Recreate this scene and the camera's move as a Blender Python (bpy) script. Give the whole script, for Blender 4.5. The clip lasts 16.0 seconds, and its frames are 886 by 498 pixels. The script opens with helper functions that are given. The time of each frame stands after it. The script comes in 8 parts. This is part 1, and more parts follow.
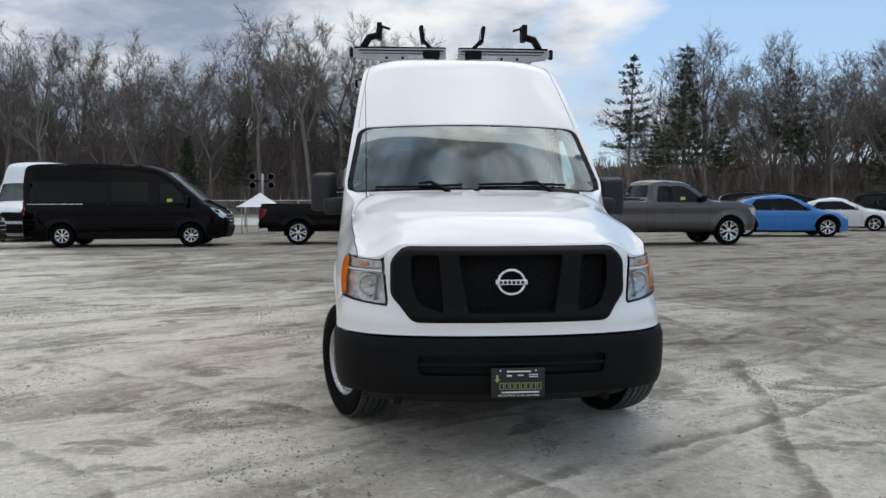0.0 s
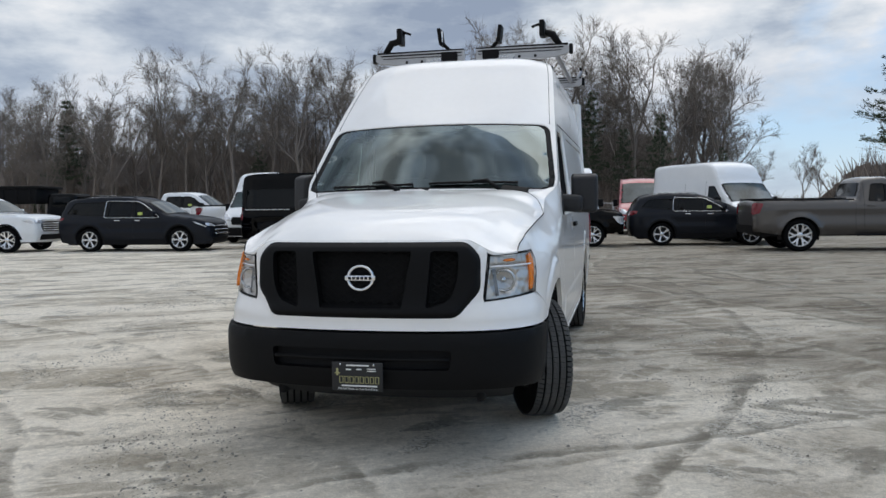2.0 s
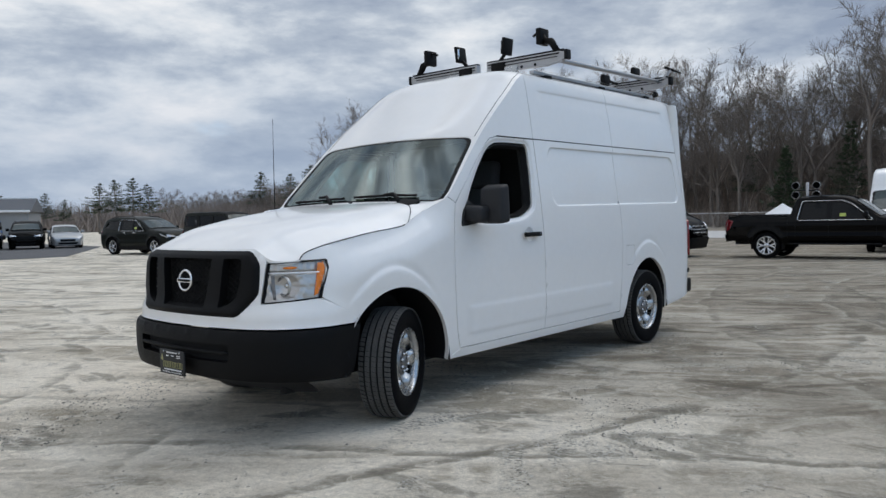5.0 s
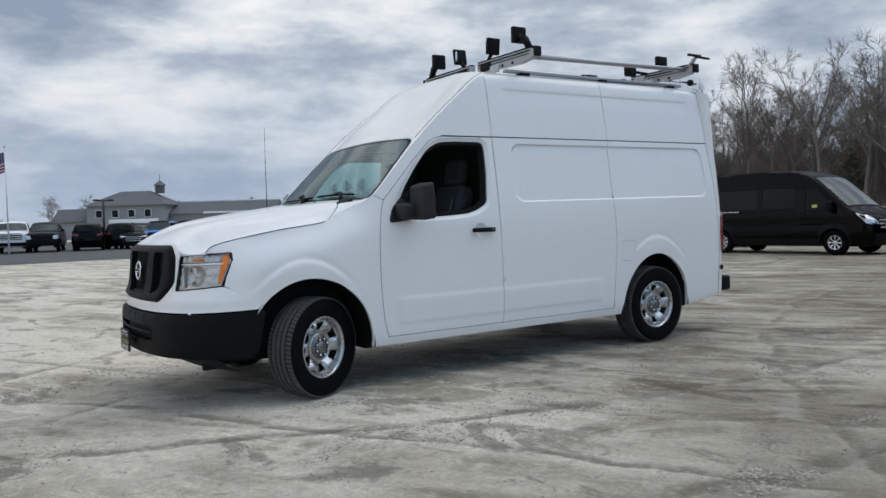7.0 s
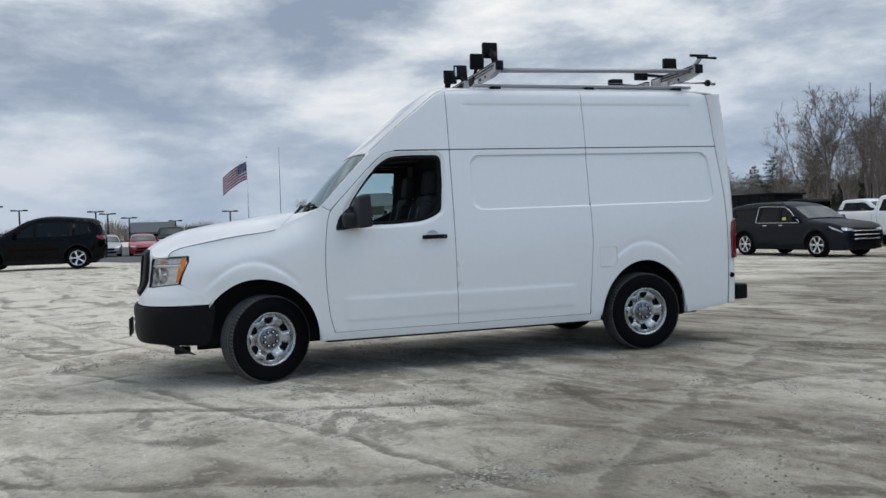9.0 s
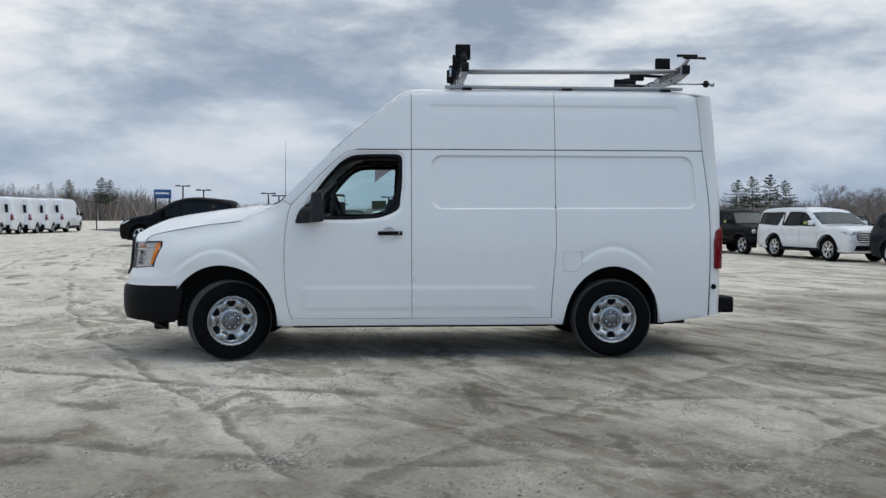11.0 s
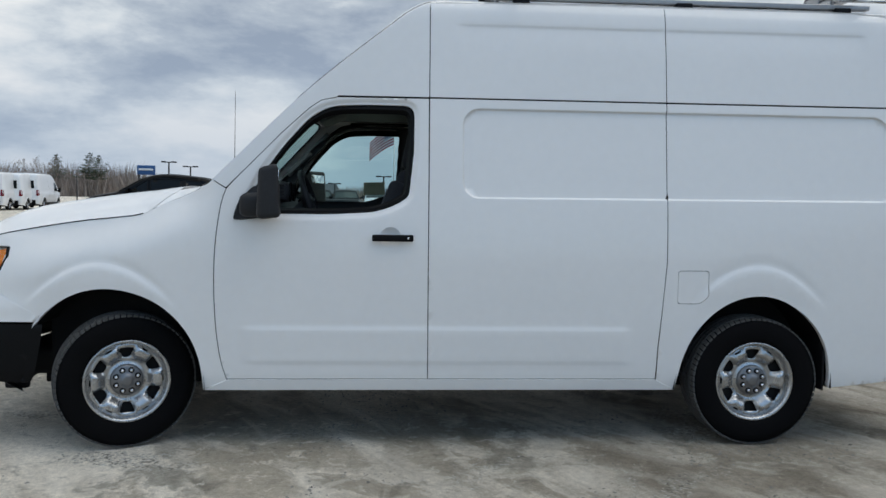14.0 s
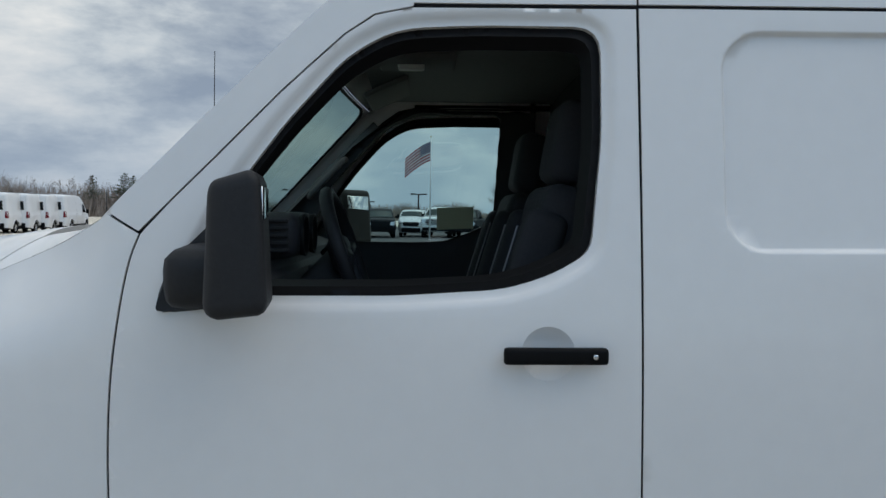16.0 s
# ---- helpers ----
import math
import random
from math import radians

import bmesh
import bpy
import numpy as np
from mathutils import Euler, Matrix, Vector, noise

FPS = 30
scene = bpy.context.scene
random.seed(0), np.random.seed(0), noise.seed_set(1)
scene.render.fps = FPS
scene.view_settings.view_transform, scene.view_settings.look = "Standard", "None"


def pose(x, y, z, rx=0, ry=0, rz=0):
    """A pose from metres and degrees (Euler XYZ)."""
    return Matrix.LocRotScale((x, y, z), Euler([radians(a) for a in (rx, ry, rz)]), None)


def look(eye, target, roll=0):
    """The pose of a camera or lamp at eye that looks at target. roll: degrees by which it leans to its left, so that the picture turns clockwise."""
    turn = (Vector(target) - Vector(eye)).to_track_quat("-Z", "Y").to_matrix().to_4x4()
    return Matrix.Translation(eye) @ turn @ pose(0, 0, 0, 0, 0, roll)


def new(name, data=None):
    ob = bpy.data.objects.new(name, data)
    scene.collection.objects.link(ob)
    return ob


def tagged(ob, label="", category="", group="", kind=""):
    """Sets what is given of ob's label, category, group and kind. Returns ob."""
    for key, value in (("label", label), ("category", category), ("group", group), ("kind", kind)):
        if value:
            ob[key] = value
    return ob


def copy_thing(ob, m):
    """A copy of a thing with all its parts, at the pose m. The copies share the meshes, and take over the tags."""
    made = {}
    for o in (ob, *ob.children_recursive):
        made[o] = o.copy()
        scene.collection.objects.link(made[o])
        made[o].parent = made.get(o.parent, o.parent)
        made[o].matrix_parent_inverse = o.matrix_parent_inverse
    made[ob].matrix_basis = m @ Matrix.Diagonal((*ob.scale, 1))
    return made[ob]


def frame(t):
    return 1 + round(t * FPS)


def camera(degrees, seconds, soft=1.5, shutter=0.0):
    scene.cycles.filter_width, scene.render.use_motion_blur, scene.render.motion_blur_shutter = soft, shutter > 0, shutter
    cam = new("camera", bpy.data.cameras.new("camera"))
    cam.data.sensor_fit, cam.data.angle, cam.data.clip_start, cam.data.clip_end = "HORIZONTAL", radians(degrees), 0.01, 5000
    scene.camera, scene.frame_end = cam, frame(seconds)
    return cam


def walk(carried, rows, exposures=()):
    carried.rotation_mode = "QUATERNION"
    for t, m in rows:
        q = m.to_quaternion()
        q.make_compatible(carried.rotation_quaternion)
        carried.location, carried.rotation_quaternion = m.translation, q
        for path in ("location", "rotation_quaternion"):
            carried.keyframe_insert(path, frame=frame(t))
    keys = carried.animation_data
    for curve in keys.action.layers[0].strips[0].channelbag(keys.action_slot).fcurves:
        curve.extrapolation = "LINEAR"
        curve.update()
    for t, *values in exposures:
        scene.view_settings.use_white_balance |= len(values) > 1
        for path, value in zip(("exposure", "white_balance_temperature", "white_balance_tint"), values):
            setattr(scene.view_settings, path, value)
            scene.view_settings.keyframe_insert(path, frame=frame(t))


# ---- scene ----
cam = camera(58.5, 16.0)
PATH = [
    (0, (-0.744, -5.338, 1.444), (-0.572, -3.349, 1.32), -0.1),
    (0.5, (-0.187, -5.41, 1.446), (-0.18, -3.414, 1.322), -0.2),
    (1, (0.345, -5.321, 1.418), (0.193, -3.33, 1.298), -0.4),
    (1.5, (0.906, -5.316, 1.402), (0.604, -3.342, 1.287), -0.6),
    (2, (1.44, -5.256, 1.39), (0.99, -3.31, 1.281), -0.7),
    (2.5, (1.979, -5.081, 1.402), (1.385, -3.174, 1.304), -0.8),
    (3, (2.546, -4.913, 1.408), (1.813, -3.055, 1.317), -1.0),
    (3.5, (3.051, -4.628, 1.394), (2.171, -2.835, 1.307), -1.1),
    (4, (3.629, -4.426, 1.384), (2.596, -2.715, 1.301), -1.1),
    (6.5, (6.096, -2.914, 1.321), (4.501, -1.709, 1.253), -1.4),
    (7, (6.5, -2.461, 1.311), (4.825, -1.37, 1.241), -1.6),
    (7.5, (6.905, -1.978, 1.317), (5.154, -1.014, 1.247), -1.9),
    (8, (7.318, -1.484, 1.302), (5.499, -0.655, 1.238), -2.2),
    (8.5, (7.65, -0.922, 1.309), (5.772, -0.237, 1.248), -2.1),
    (9, (8.028, -0.372, 1.313), (6.104, 0.171, 1.258), -1.7),
    (11.5, (8.573, 1.764, 1.38), (6.577, 1.846, 1.291), 0.8),
    (12, (8.249, 1.779, 1.353), (6.254, 1.87, 1.246), 0.8),
    (12.5, (7.559, 1.734, 1.38), (5.566, 1.85, 1.26), 1.0),
    (13, (6.883, 1.712, 1.393), (4.892, 1.847, 1.264), 1.2),
    (13.5, (6.184, 1.581, 1.428), (4.194, 1.729, 1.293), 1.5),
    (14, (5.517, 1.522, 1.457), (3.526, 1.653, 1.331), 1.4),
    (14.5, (4.833, 1.434, 1.454), (2.838, 1.53, 1.343), 1.1),
    (15, (4.162, 1.352, 1.496), (2.165, 1.414, 1.401), 0.6),
    (15.5, (3.462, 1.302, 1.529), (1.464, 1.346, 1.442), 0.5),
    (16, (2.779, 1.231, 1.54), (0.781, 1.28, 1.455), 0.9),
]
walk(cam, [(t, look(eye, target, roll)) for t, eye, target, roll in PATH],
     [(0, 0.28, 6800, 10), (4, 0.26, 6780, 10), (9, 0.26, 6820, 9), (12.5, 0.24, 6850, 9), (14, 0.28, 6900, 8), (16, 0.06, 6850, 7)])

# ---- light ----
world = bpy.data.worlds.new("sky")
scene.world = world
world.use_nodes = True
SUN_EL, SUN_AZ = radians(63), radians(14)    # azimuth from +y, clockwise


def build_sky():
    nt = world.node_tree
    nt.nodes.clear()
    N, L = nt.nodes.new, nt.links.new

    def math_node(op, a, b=None):
        n = N("ShaderNodeMath")
        n.operation = op
        for i, v in enumerate((a, b)):
            if v is None:
                continue
            if isinstance(v, (int, float)):
                n.inputs[i].default_value = v
            else:
                L(v, n.inputs[i])
        return n.outputs[0]

    def ramp(fac, stops):
        r = N("ShaderNodeValToRGB")
        while len(r.color_ramp.elements) < len(stops):
            r.color_ramp.elements.new(0.5)
        for e, (p, c) in zip(r.color_ramp.elements, stops):
            e.position = p
            e.color = (*c, 1) if isinstance(c, tuple) else (c, c, c, 1)
        L(fac, r.inputs[0])
        return r.outputs[0]

    def mix(fac, a, b, blend="MIX"):
        m = N("ShaderNodeMix")
        m.data_type, m.blend_type = "RGBA", blend
        for sock, v in ((m.inputs[0], fac), (m.inputs[6], a), (m.inputs[7], b)):
            if isinstance(v, (int, float)):
                sock.default_value = v
            elif isinstance(v, tuple):
                sock.default_value = (*v, 1)
            else:
                L(v, sock)
        return m.outputs[2]

    sky = N("ShaderNodeTexSky")
    sky.sky_type, sky.sun_disc = "NISHITA", False
    sky.sun_elevation, sky.sun_rotation = SUN_EL, SUN_AZ
    sky.air_density, sky.dust_density = 1.0, 0.3
    blue = mix(0.55, mix(1.0, sky.outputs[0], (0.085, 0.085, 0.085), "MULTIPLY"), (0.36, 0.58, 0.90))
    co = N("ShaderNodeTexCoord")
    sep = N("ShaderNodeSeparateXYZ")
    L(co.outputs["Generated"], sep.inputs[0])
    x, y, z = sep.outputs
    flat = N("ShaderNodeCombineXYZ")
    L(x, flat.inputs[0])
    L(y, flat.inputs[1])
    L(math_node("MULTIPLY", z, 2.8), flat.inputs[2])
    big = N("ShaderNodeTexNoise")
    big.inputs["Scale"].default_value, big.inputs["Detail"].default_value = 2.2, 9
    big.inputs["Roughness"].default_value, big.inputs["Distortion"].default_value = 0.56, 0.25
    L(flat.outputs[0], big.inputs["Vector"])
    shade = N("ShaderNodeTexNoise")
    shade.inputs["Scale"].default_value, shade.inputs["Detail"].default_value = 4.0, 11
    shade.inputs["Roughness"].default_value, shade.inputs["Distortion"].default_value = 0.575, 0.08
    off = N("ShaderNodeVectorMath")
    off.operation = "ADD"
    off.inputs[1].default_value = (7.3, 2.1, 0.4)
    L(flat.outputs[0], off.inputs[0])
    L(off.outputs[0], shade.inputs["Vector"])
    lit = math_node("ADD", shade.outputs[0], math_node("MULTIPLY", math_node("MAXIMUM", math_node("ADD", math_node("MULTIPLY", x, 0.75), math_node("MULTIPLY", y, 0.10)), 0.0), 0.34))
    # clear sky opens towards the north-east
    open_side = math_node("SUBTRACT", math_node("ADD", math_node("MULTIPLY", x, 0.62), math_node("MULTIPLY", y, 0.12)), 0.06)
    cover = math_node("SUBTRACT", big.outputs[0], math_node("MULTIPLY", math_node("MAXIMUM", open_side, 0.0), 1.15))
    cloud = ramp(cover, [(0.20, 0.0), (0.33, 1.0)])
    tone = ramp(lit, [(0.37, (0.235, 0.295, 0.405)), (0.47, (0.36, 0.425, 0.525)), (0.55, (0.54, 0.60, 0.68)), (0.66, (0.74, 0.765, 0.81))])
    low = ramp(z, [(0.0, 1.0), (0.22, 0.0)])
    tone = mix(math_node("MULTIPLY", low, 0.72), tone, (0.300, 0.385, 0.525))
    # an overcast sky is brightest overhead
    high = ramp(z, [(0.36, 1.0), (0.60, 1.26), (0.95, 1.55)])
    colour = mix(1.0, mix(cloud, blue, tone), high, "MULTIPLY")
    lump = N("ShaderNodeTexNoise")
    lump.inputs["Scale"].default_value, lump.inputs["Detail"].default_value = 5.0, 6
    L(flat.outputs[0], lump.inputs["Vector"])
    heaps = ramp(lump.outputs[0], [(0.40, 0.32), (0.50, 0.85), (0.60, 1.45)])
    colour = mix(ramp(z, [(0.50, 0.0), (0.80, 1.0)]), colour, mix(1.0, colour, heaps, "MULTIPLY"))
    bg = N("ShaderNodeBackground")
    L(colour, bg.inputs[0])
    bg.inputs[1].default_value = 1.0
    out = N("ShaderNodeOutputWorld")
    L(bg.outputs[0], out.inputs[0])


build_sky()
sun = new("sun", bpy.data.lights.new("sun", "SUN"))
sun.data.energy, sun.data.angle, sun.data.color = 0.68, radians(55), (1.0, 0.97, 0.93)
sun.matrix_world = look((0, 0, 0), (-math.sin(SUN_AZ) * math.cos(SUN_EL), -math.cos(SUN_AZ) * math.cos(SUN_EL), -math.sin(SUN_EL)))

# ---- materials ----
def material(name, colour, rough=0.5, metal=0.0, coat=0.0, var=0.0, scale=6.0, bump=0.0, bump_scale=40.0, spec=0.5, emit=None, island=False):
    """A surface whose colour and roughness vary at two scales, with fine relief."""
    m = bpy.data.materials.new(name)
    m.use_nodes = True
    nt = m.node_tree
    b = nt.nodes["Principled BSDF"]
    b.inputs["Base Color"].default_value = (*colour, 1)
    b.inputs["Roughness"].default_value, b.inputs["Metallic"].default_value = rough, metal
    b.inputs["Coat Weight"].default_value, b.inputs["Coat Roughness"].default_value = coat, 0.06
    b.inputs["Specular IOR Level"].default_value = spec
    N, L = nt.nodes.new, nt.links.new
    if var or bump:
        co = N("ShaderNodeTexCoord")
    if var:
        a, c = N("ShaderNodeTexNoise"), N("ShaderNodeTexNoise")
        a.inputs["Scale"].default_value, a.inputs["Detail"].default_value = scale, 6
        c.inputs["Scale"].default_value, c.inputs["Detail"].default_value = scale * 14, 4
        L(co.outputs["Object"], a.inputs[0])
        L(co.outputs["Object"], c.inputs[0])
        add = N("ShaderNodeMath")
        add.operation = "ADD"
        L(a.outputs[0], add.inputs[0])
        L(c.outputs[0], add.inputs[1])
        r = N("ShaderNodeMapRange")
        r.inputs[1].default_value, r.inputs[2].default_value = 0.6, 1.4
        r.inputs[3].default_value, r.inputs[4].default_value = 1 - var, 1 + var
        L(add.outputs[0], r.inputs[0])
        mul = N("ShaderNodeMix")
        mul.data_type, mul.blend_type = "RGBA", "MULTIPLY"
        mul.inputs[0].default_value = 1
        mul.inputs[6].default_value = (*colour, 1)
        L(r.outputs[0], mul.inputs[7])
        out = mul.outputs[2]
        if island:
            g = N("ShaderNodeNewGeometry")
            r2 = N("ShaderNodeMapRange")
            r2.inputs[3].default_value, r2.inputs[4].default_value = 0.65, 1.35
            L(g.outputs["Random Per Island"], r2.inputs[0])
            m2 = N("ShaderNodeMix")
            m2.data_type, m2.blend_type = "RGBA", "MULTIPLY"
            m2.inputs[0].default_value = 1
            L(out, m2.inputs[6])
            L(r2.outputs[0], m2.inputs[7])
            out = m2.outputs[2]
        L(out, b.inputs["Base Color"])
        r3 = N("ShaderNodeMapRange")
        r3.inputs[3].default_value, r3.inputs[4].default_value = max(rough - 0.08, 0.02), min(rough + 0.1, 1)
        L(a.outputs[0], r3.inputs[0])
        L(r3.outputs[0], b.inputs["Roughness"])
    if bump:
        n = N("ShaderNodeTexNoise")
        n.inputs["Scale"].default_value, n.inputs["Detail"].default_value = bump_scale, 5
        L(co.outputs["Object"], n.inputs[0])
        bp = N("ShaderNodeBump")
        bp.inputs["Strength"].default_value, bp.inputs["Distance"].default_value = bump, 0.01
        L(n.outputs[0], bp.inputs["Height"])
        L(bp.outputs[0], b.inputs["Normal"])
    if emit:
        b.inputs["Emission Color"].default_value, b.inputs["Emission Strength"].default_value = (*emit[0], 1), emit[1]
    return m


def glass(name, tint, base=0.05, film=(1, 1, 1), grow=5.0):
    """A thin pane: tinted see-through with a mirror film that grows at grazing angles."""
    m = bpy.data.materials.new(name)
    m.use_nodes = True
    nt = m.node_tree
    nt.nodes.clear()
    N, L = nt.nodes.new, nt.links.new
    t, g, f, mx, o = (N(k) for k in ("ShaderNodeBsdfTransparent", "ShaderNodeBsdfGlossy", "ShaderNodeLayerWeight", "ShaderNodeMixShader", "ShaderNodeOutputMaterial"))
    t.inputs[0].default_value = (*tint, 1)
    pw, add = N("ShaderNodeMath"), N("ShaderNodeMath")
    pw.operation, pw.inputs[1].default_value = "POWER", grow
    add.operation, add.use_clamp = "ADD", True
    add.inputs[1].default_value = base
    g.inputs["Color"].default_value = (*film, 1)
    g.inputs["Roughness"].default_value = 0.0
    L(f.outputs["Facing"], pw.inputs[0])
    L(pw.outputs[0], add.inputs[0])
    L(add.outputs[0], mx.inputs[0])
    L(t.outputs[0], mx.inputs[1])
    L(g.outputs[0], mx.inputs[2])
    L(mx.outputs[0], o.inputs[0])
    return m


WHITE = material("white_paint", (0.845, 0.825, 0.805), 0.34, coat=0.8, var=0.02, scale=1.3, spec=0.25)
WHITE.node_tree.nodes["Principled BSDF"].inputs["Coat Roughness"].default_value = 0.06
BLACK_PLASTIC = material("black_textured_plastic", (0.0045, 0.0045, 0.005), 0.55, spec=0.14, var=0.25, scale=5, bump=0.12, bump_scale=260)
GREY_PLASTIC = material("grey_interior_plastic", (0.034, 0.034, 0.037), 0.6, var=0.1, scale=4, bump=0.1, bump_scale=300)
TRIM_GREY = material("light_grey_lining", (0.15, 0.15, 0.15), 0.8, var=0.08, scale=6)
# near-black for underbody parts; also carries the shade inside openings as colour
DARK = material("dark_underbody_and_shade", (0.006, 0.006, 0.007), 0.9, var=0.2, scale=8)
SEAL = material("black_rubber_seal", (0.007, 0.007, 0.008), 0.6, spec=0.2, var=0.15, scale=9)
RUBBER = material("tyre_rubber", (0.0045, 0.0045, 0.005), 0.78, spec=0.07, var=0.25, scale=7, bump=0.15, bump_scale=120)
TREAD = material("dusty_tyre_tread", (0.062, 0.061, 0.059), 0.85, var=0.35, scale=9, bump=0.3, bump_scale=90)
STEEL = material("silver_painted_steel", (0.47, 0.475, 0.48), 0.26, metal=0.9, var=0.12, scale=9)
HUB = material("dark_cast_hub", (0.20, 0.20, 0.205), 0.35, metal=0.8, var=0.2, scale=14)
CHROME = material("chrome", (0.75, 0.76, 0.78), 0.08, metal=1.0, var=0.05, scale=12)
MIRROR_SHELL = material("grained_mirror_shell", (0.020, 0.020, 0.022), 0.55, spec=0.3, var=0.2, scale=6, bump=0.1, bump_scale=300)
ALU = material("brushed_aluminium", (0.42, 0.42, 0.43), 0.5, metal=0.85, var=0.14, scale=10)
AMBER = material("amber_lens", (0.82, 0.21, 0.012), 0.25, coat=0.15, var=0.12, scale=40)
RED = material("red_lens", (0.17, 0.003, 0.009), 0.14, coat=0.4, var=0.12, scale=30)
FABRIC = material("dark_seat_fabric", (0.030, 0.030, 0.034), 0.9, var=0.2, scale=10, bump=0.3, bump_scale=400)
STITCH = material("pale_seat_piping", (0.25, 0.25, 0.26), 0.8, var=0.1, scale=30)
REFLECTOR = material("reflector_grey", (0.56, 0.53, 0.50), 0.30, metal=0.75, var=0.06, scale=26)
GRILLE_MESH = material("grille_mesh_black", (0.004, 0.004, 0.0045), 0.5, spec=0.15, var=0.2, scale=9)
SILVER = material("reflector_silver", (0.93, 0.93, 0.94), 0.18, metal=0.15, var=0.06, scale=20)
LENS = glass("clear_lens", (0.96, 0.965, 0.97), 0.01, (1, 1, 1), 7.0)
GLASS = glass("green_tinted_glass", (0.66, 0.86, 0.82), 0.06)
WINDSHIELD = glass("windshield_glass", (0.34, 0.48, 0.45), 0.20, (0.86, 0.98, 0.98), 10.0)
PLATE = material("black_plate", (0.012, 0.012, 0.013), 0.55, coat=0.0, var=0.1, scale=20)
PALE = material("pale_print", (0.75, 0.75, 0.73), 0.5, var=0.08, scale=30)
GOLD = material("yellow_print", (0.40, 0.37, 0.17), 0.5, var=0.1, scale=30)
MIRROR = material("mirror_glass", (0.8, 0.82, 0.84), 0.02, metal=1.0, var=0.02, scale=5)


def ground_material():
    """Rolled stone dust: olive grey, with pale dry drifts, damp brown patches, wheel tracks and scattered gravel."""
    m = bpy.data.materials.new("stone_dust")
    m.use_nodes = True
    nt = m.node_tree
    b = nt.nodes["Principled BSDF"]
    N, L = nt.nodes.new, nt.links.new
    co = N("ShaderNodeTexCoord")

    def noise_tex(scale, detail, rough=0.55, dist=0.0, stretch=(1, 1, 1), turn=0.0):
        mp = N("ShaderNodeMapping")
        mp.vector_type = "TEXTURE"
        mp.inputs["Scale"].default_value = [1 / v for v in stretch]
        mp.inputs["Rotation"].default_value = (0, 0, turn)
        L(co.outputs["Object"], mp.inputs[0])
        n = N("ShaderNodeTexNoise")
        n.inputs["Scale"].default_value, n.inputs["Detail"].default_value = scale, detail
        n.inputs["Roughness"].default_value, n.inputs["Distortion"].default_value = rough, dist
        L(mp.outputs[0], n.inputs[0])
        return n.outputs[0]

    def ramp(fac, stops):
        r = N("ShaderNodeValToRGB")
        while len(r.color_ramp.elements) < len(stops):
            r.color_ramp.elements.new(0.5)
        for e, (p, c) in zip(r.color_ramp.elements, stops):
            e.position, e.color = p, (*c, 1) if isinstance(c, tuple) else (c, c, c, 1)
        L(fac, r.inputs[0])
        return r.outputs[0]

    def mix(fac, a, c, blend="MIX"):
        x = N("ShaderNodeMix")
        x.data_type, x.blend_type = "RGBA", blend
        for s, v in ((x.inputs[0], fac), (x.inputs[6], a), (x.inputs[7], c)):
            if isinstance(v, (int, float)):
                s.default_value = v
            elif isinstance(v, tuple):
                s.default_value = (*v, 1)
            else:
                L(v, s)
        return x.outputs[2]

    def calc(op, p, q=None):
        n = N("ShaderNodeMath")
        n.operation = op
        for i, v in enumerate((p, q)):
            if isinstance(v, (int, float)):
                n.inputs[i].default_value = v
            elif v is not None:
                L(v, n.inputs[i])
        return n.outputs[0]
    sep = N("ShaderNodeSeparateXYZ")
    L(co.outputs["Object"], sep.inputs[0])
    X, Y = sep.outputs[0], sep.outputs[1]
    PALE, MID, DULL, BROWN = (0.790, 0.722, 0.612), (0.545, 0.483, 0.388), (0.360, 0.314, 0.245), (0.125, 0.102, 0.075)
    # broad tone: dry and pale in the west, damper towards the east
    broad = noise_tex(0.33, 5, 0.55, 0.4)
    patches = noise_tex(0.95, 7, 0.56, 0.7, (0.7, 1, 1), 0.54)
    base = mix(ramp(patches, [(0.36, 0.0), (0.62, 1.0)]), DULL, MID)
    wet = calc("ADD", calc("ADD", calc("MULTIPLY", X, 0.036), calc("MULTIPLY", Y, 0.028)), calc("MULTIPLY", broad, 0.9))
    damp = ramp(wet, [(0.46, 0.0), (0.66, 1.0)])
    base = mix(calc("MULTIPLY", damp, 0.9), base, mix(ramp(patches, [(0.38, 0.0), (0.60, 1.0)]), BROWN, (0.205, 0.174, 0.134)))
    # base grows paler towards the south, broken up by the patches
    south_fade = ramp(calc("ADD", calc("MULTIPLY", Y, -0.055), calc("MULTIPLY", patches, 0.8)), [(0.36, 0.0), (0.66, 0.66)])
    base = mix(south_fade, base, (0.720, 0.652, 0.548))
    # long soft drifts of dry dust, drawn out by wheels; one side fades, the other breaks off
    for size, turn, amount, lean in ((0.62, 0.54, 0.95, 0.26), (1.05, 0.40, 0.95, 0.30), (1.9, 0.75, 0.80, 0.38), (2.6, 0.48, 0.70, 0.22)):
        n = noise_tex(size, 6, 0.52, 0.55, (lean, 1, 1), turn)
        base = mix(ramp(n, [(0.505, 0.0), (0.60, amount), (0.625, amount * 0.9), (0.64, amount * 0.15), (0.72, 0.0)]), base, mix(damp, PALE, (0.375, 0.333, 0.270)))
    blot = noise_tex(1.35, 8, 0.60, 0.8)
    base = mix(ramp(blot, [(0.57, 0.0), (0.63, 0.60), (0.74, 0.80)]), base, mix(damp, PALE, (0.46, 0.425, 0.353)))
    dirt = noise_tex(1.7, 8, 0.60, 0.7, (0.6, 1, 1), 0.30)
    base = mix(ramp(dirt, [(0.57, 0.0), (0.615, 0.62), (0.74, 0.85)]), base, mix(damp, (0.20, 0.182, 0.146), (0.120, 0.103, 0.078)))
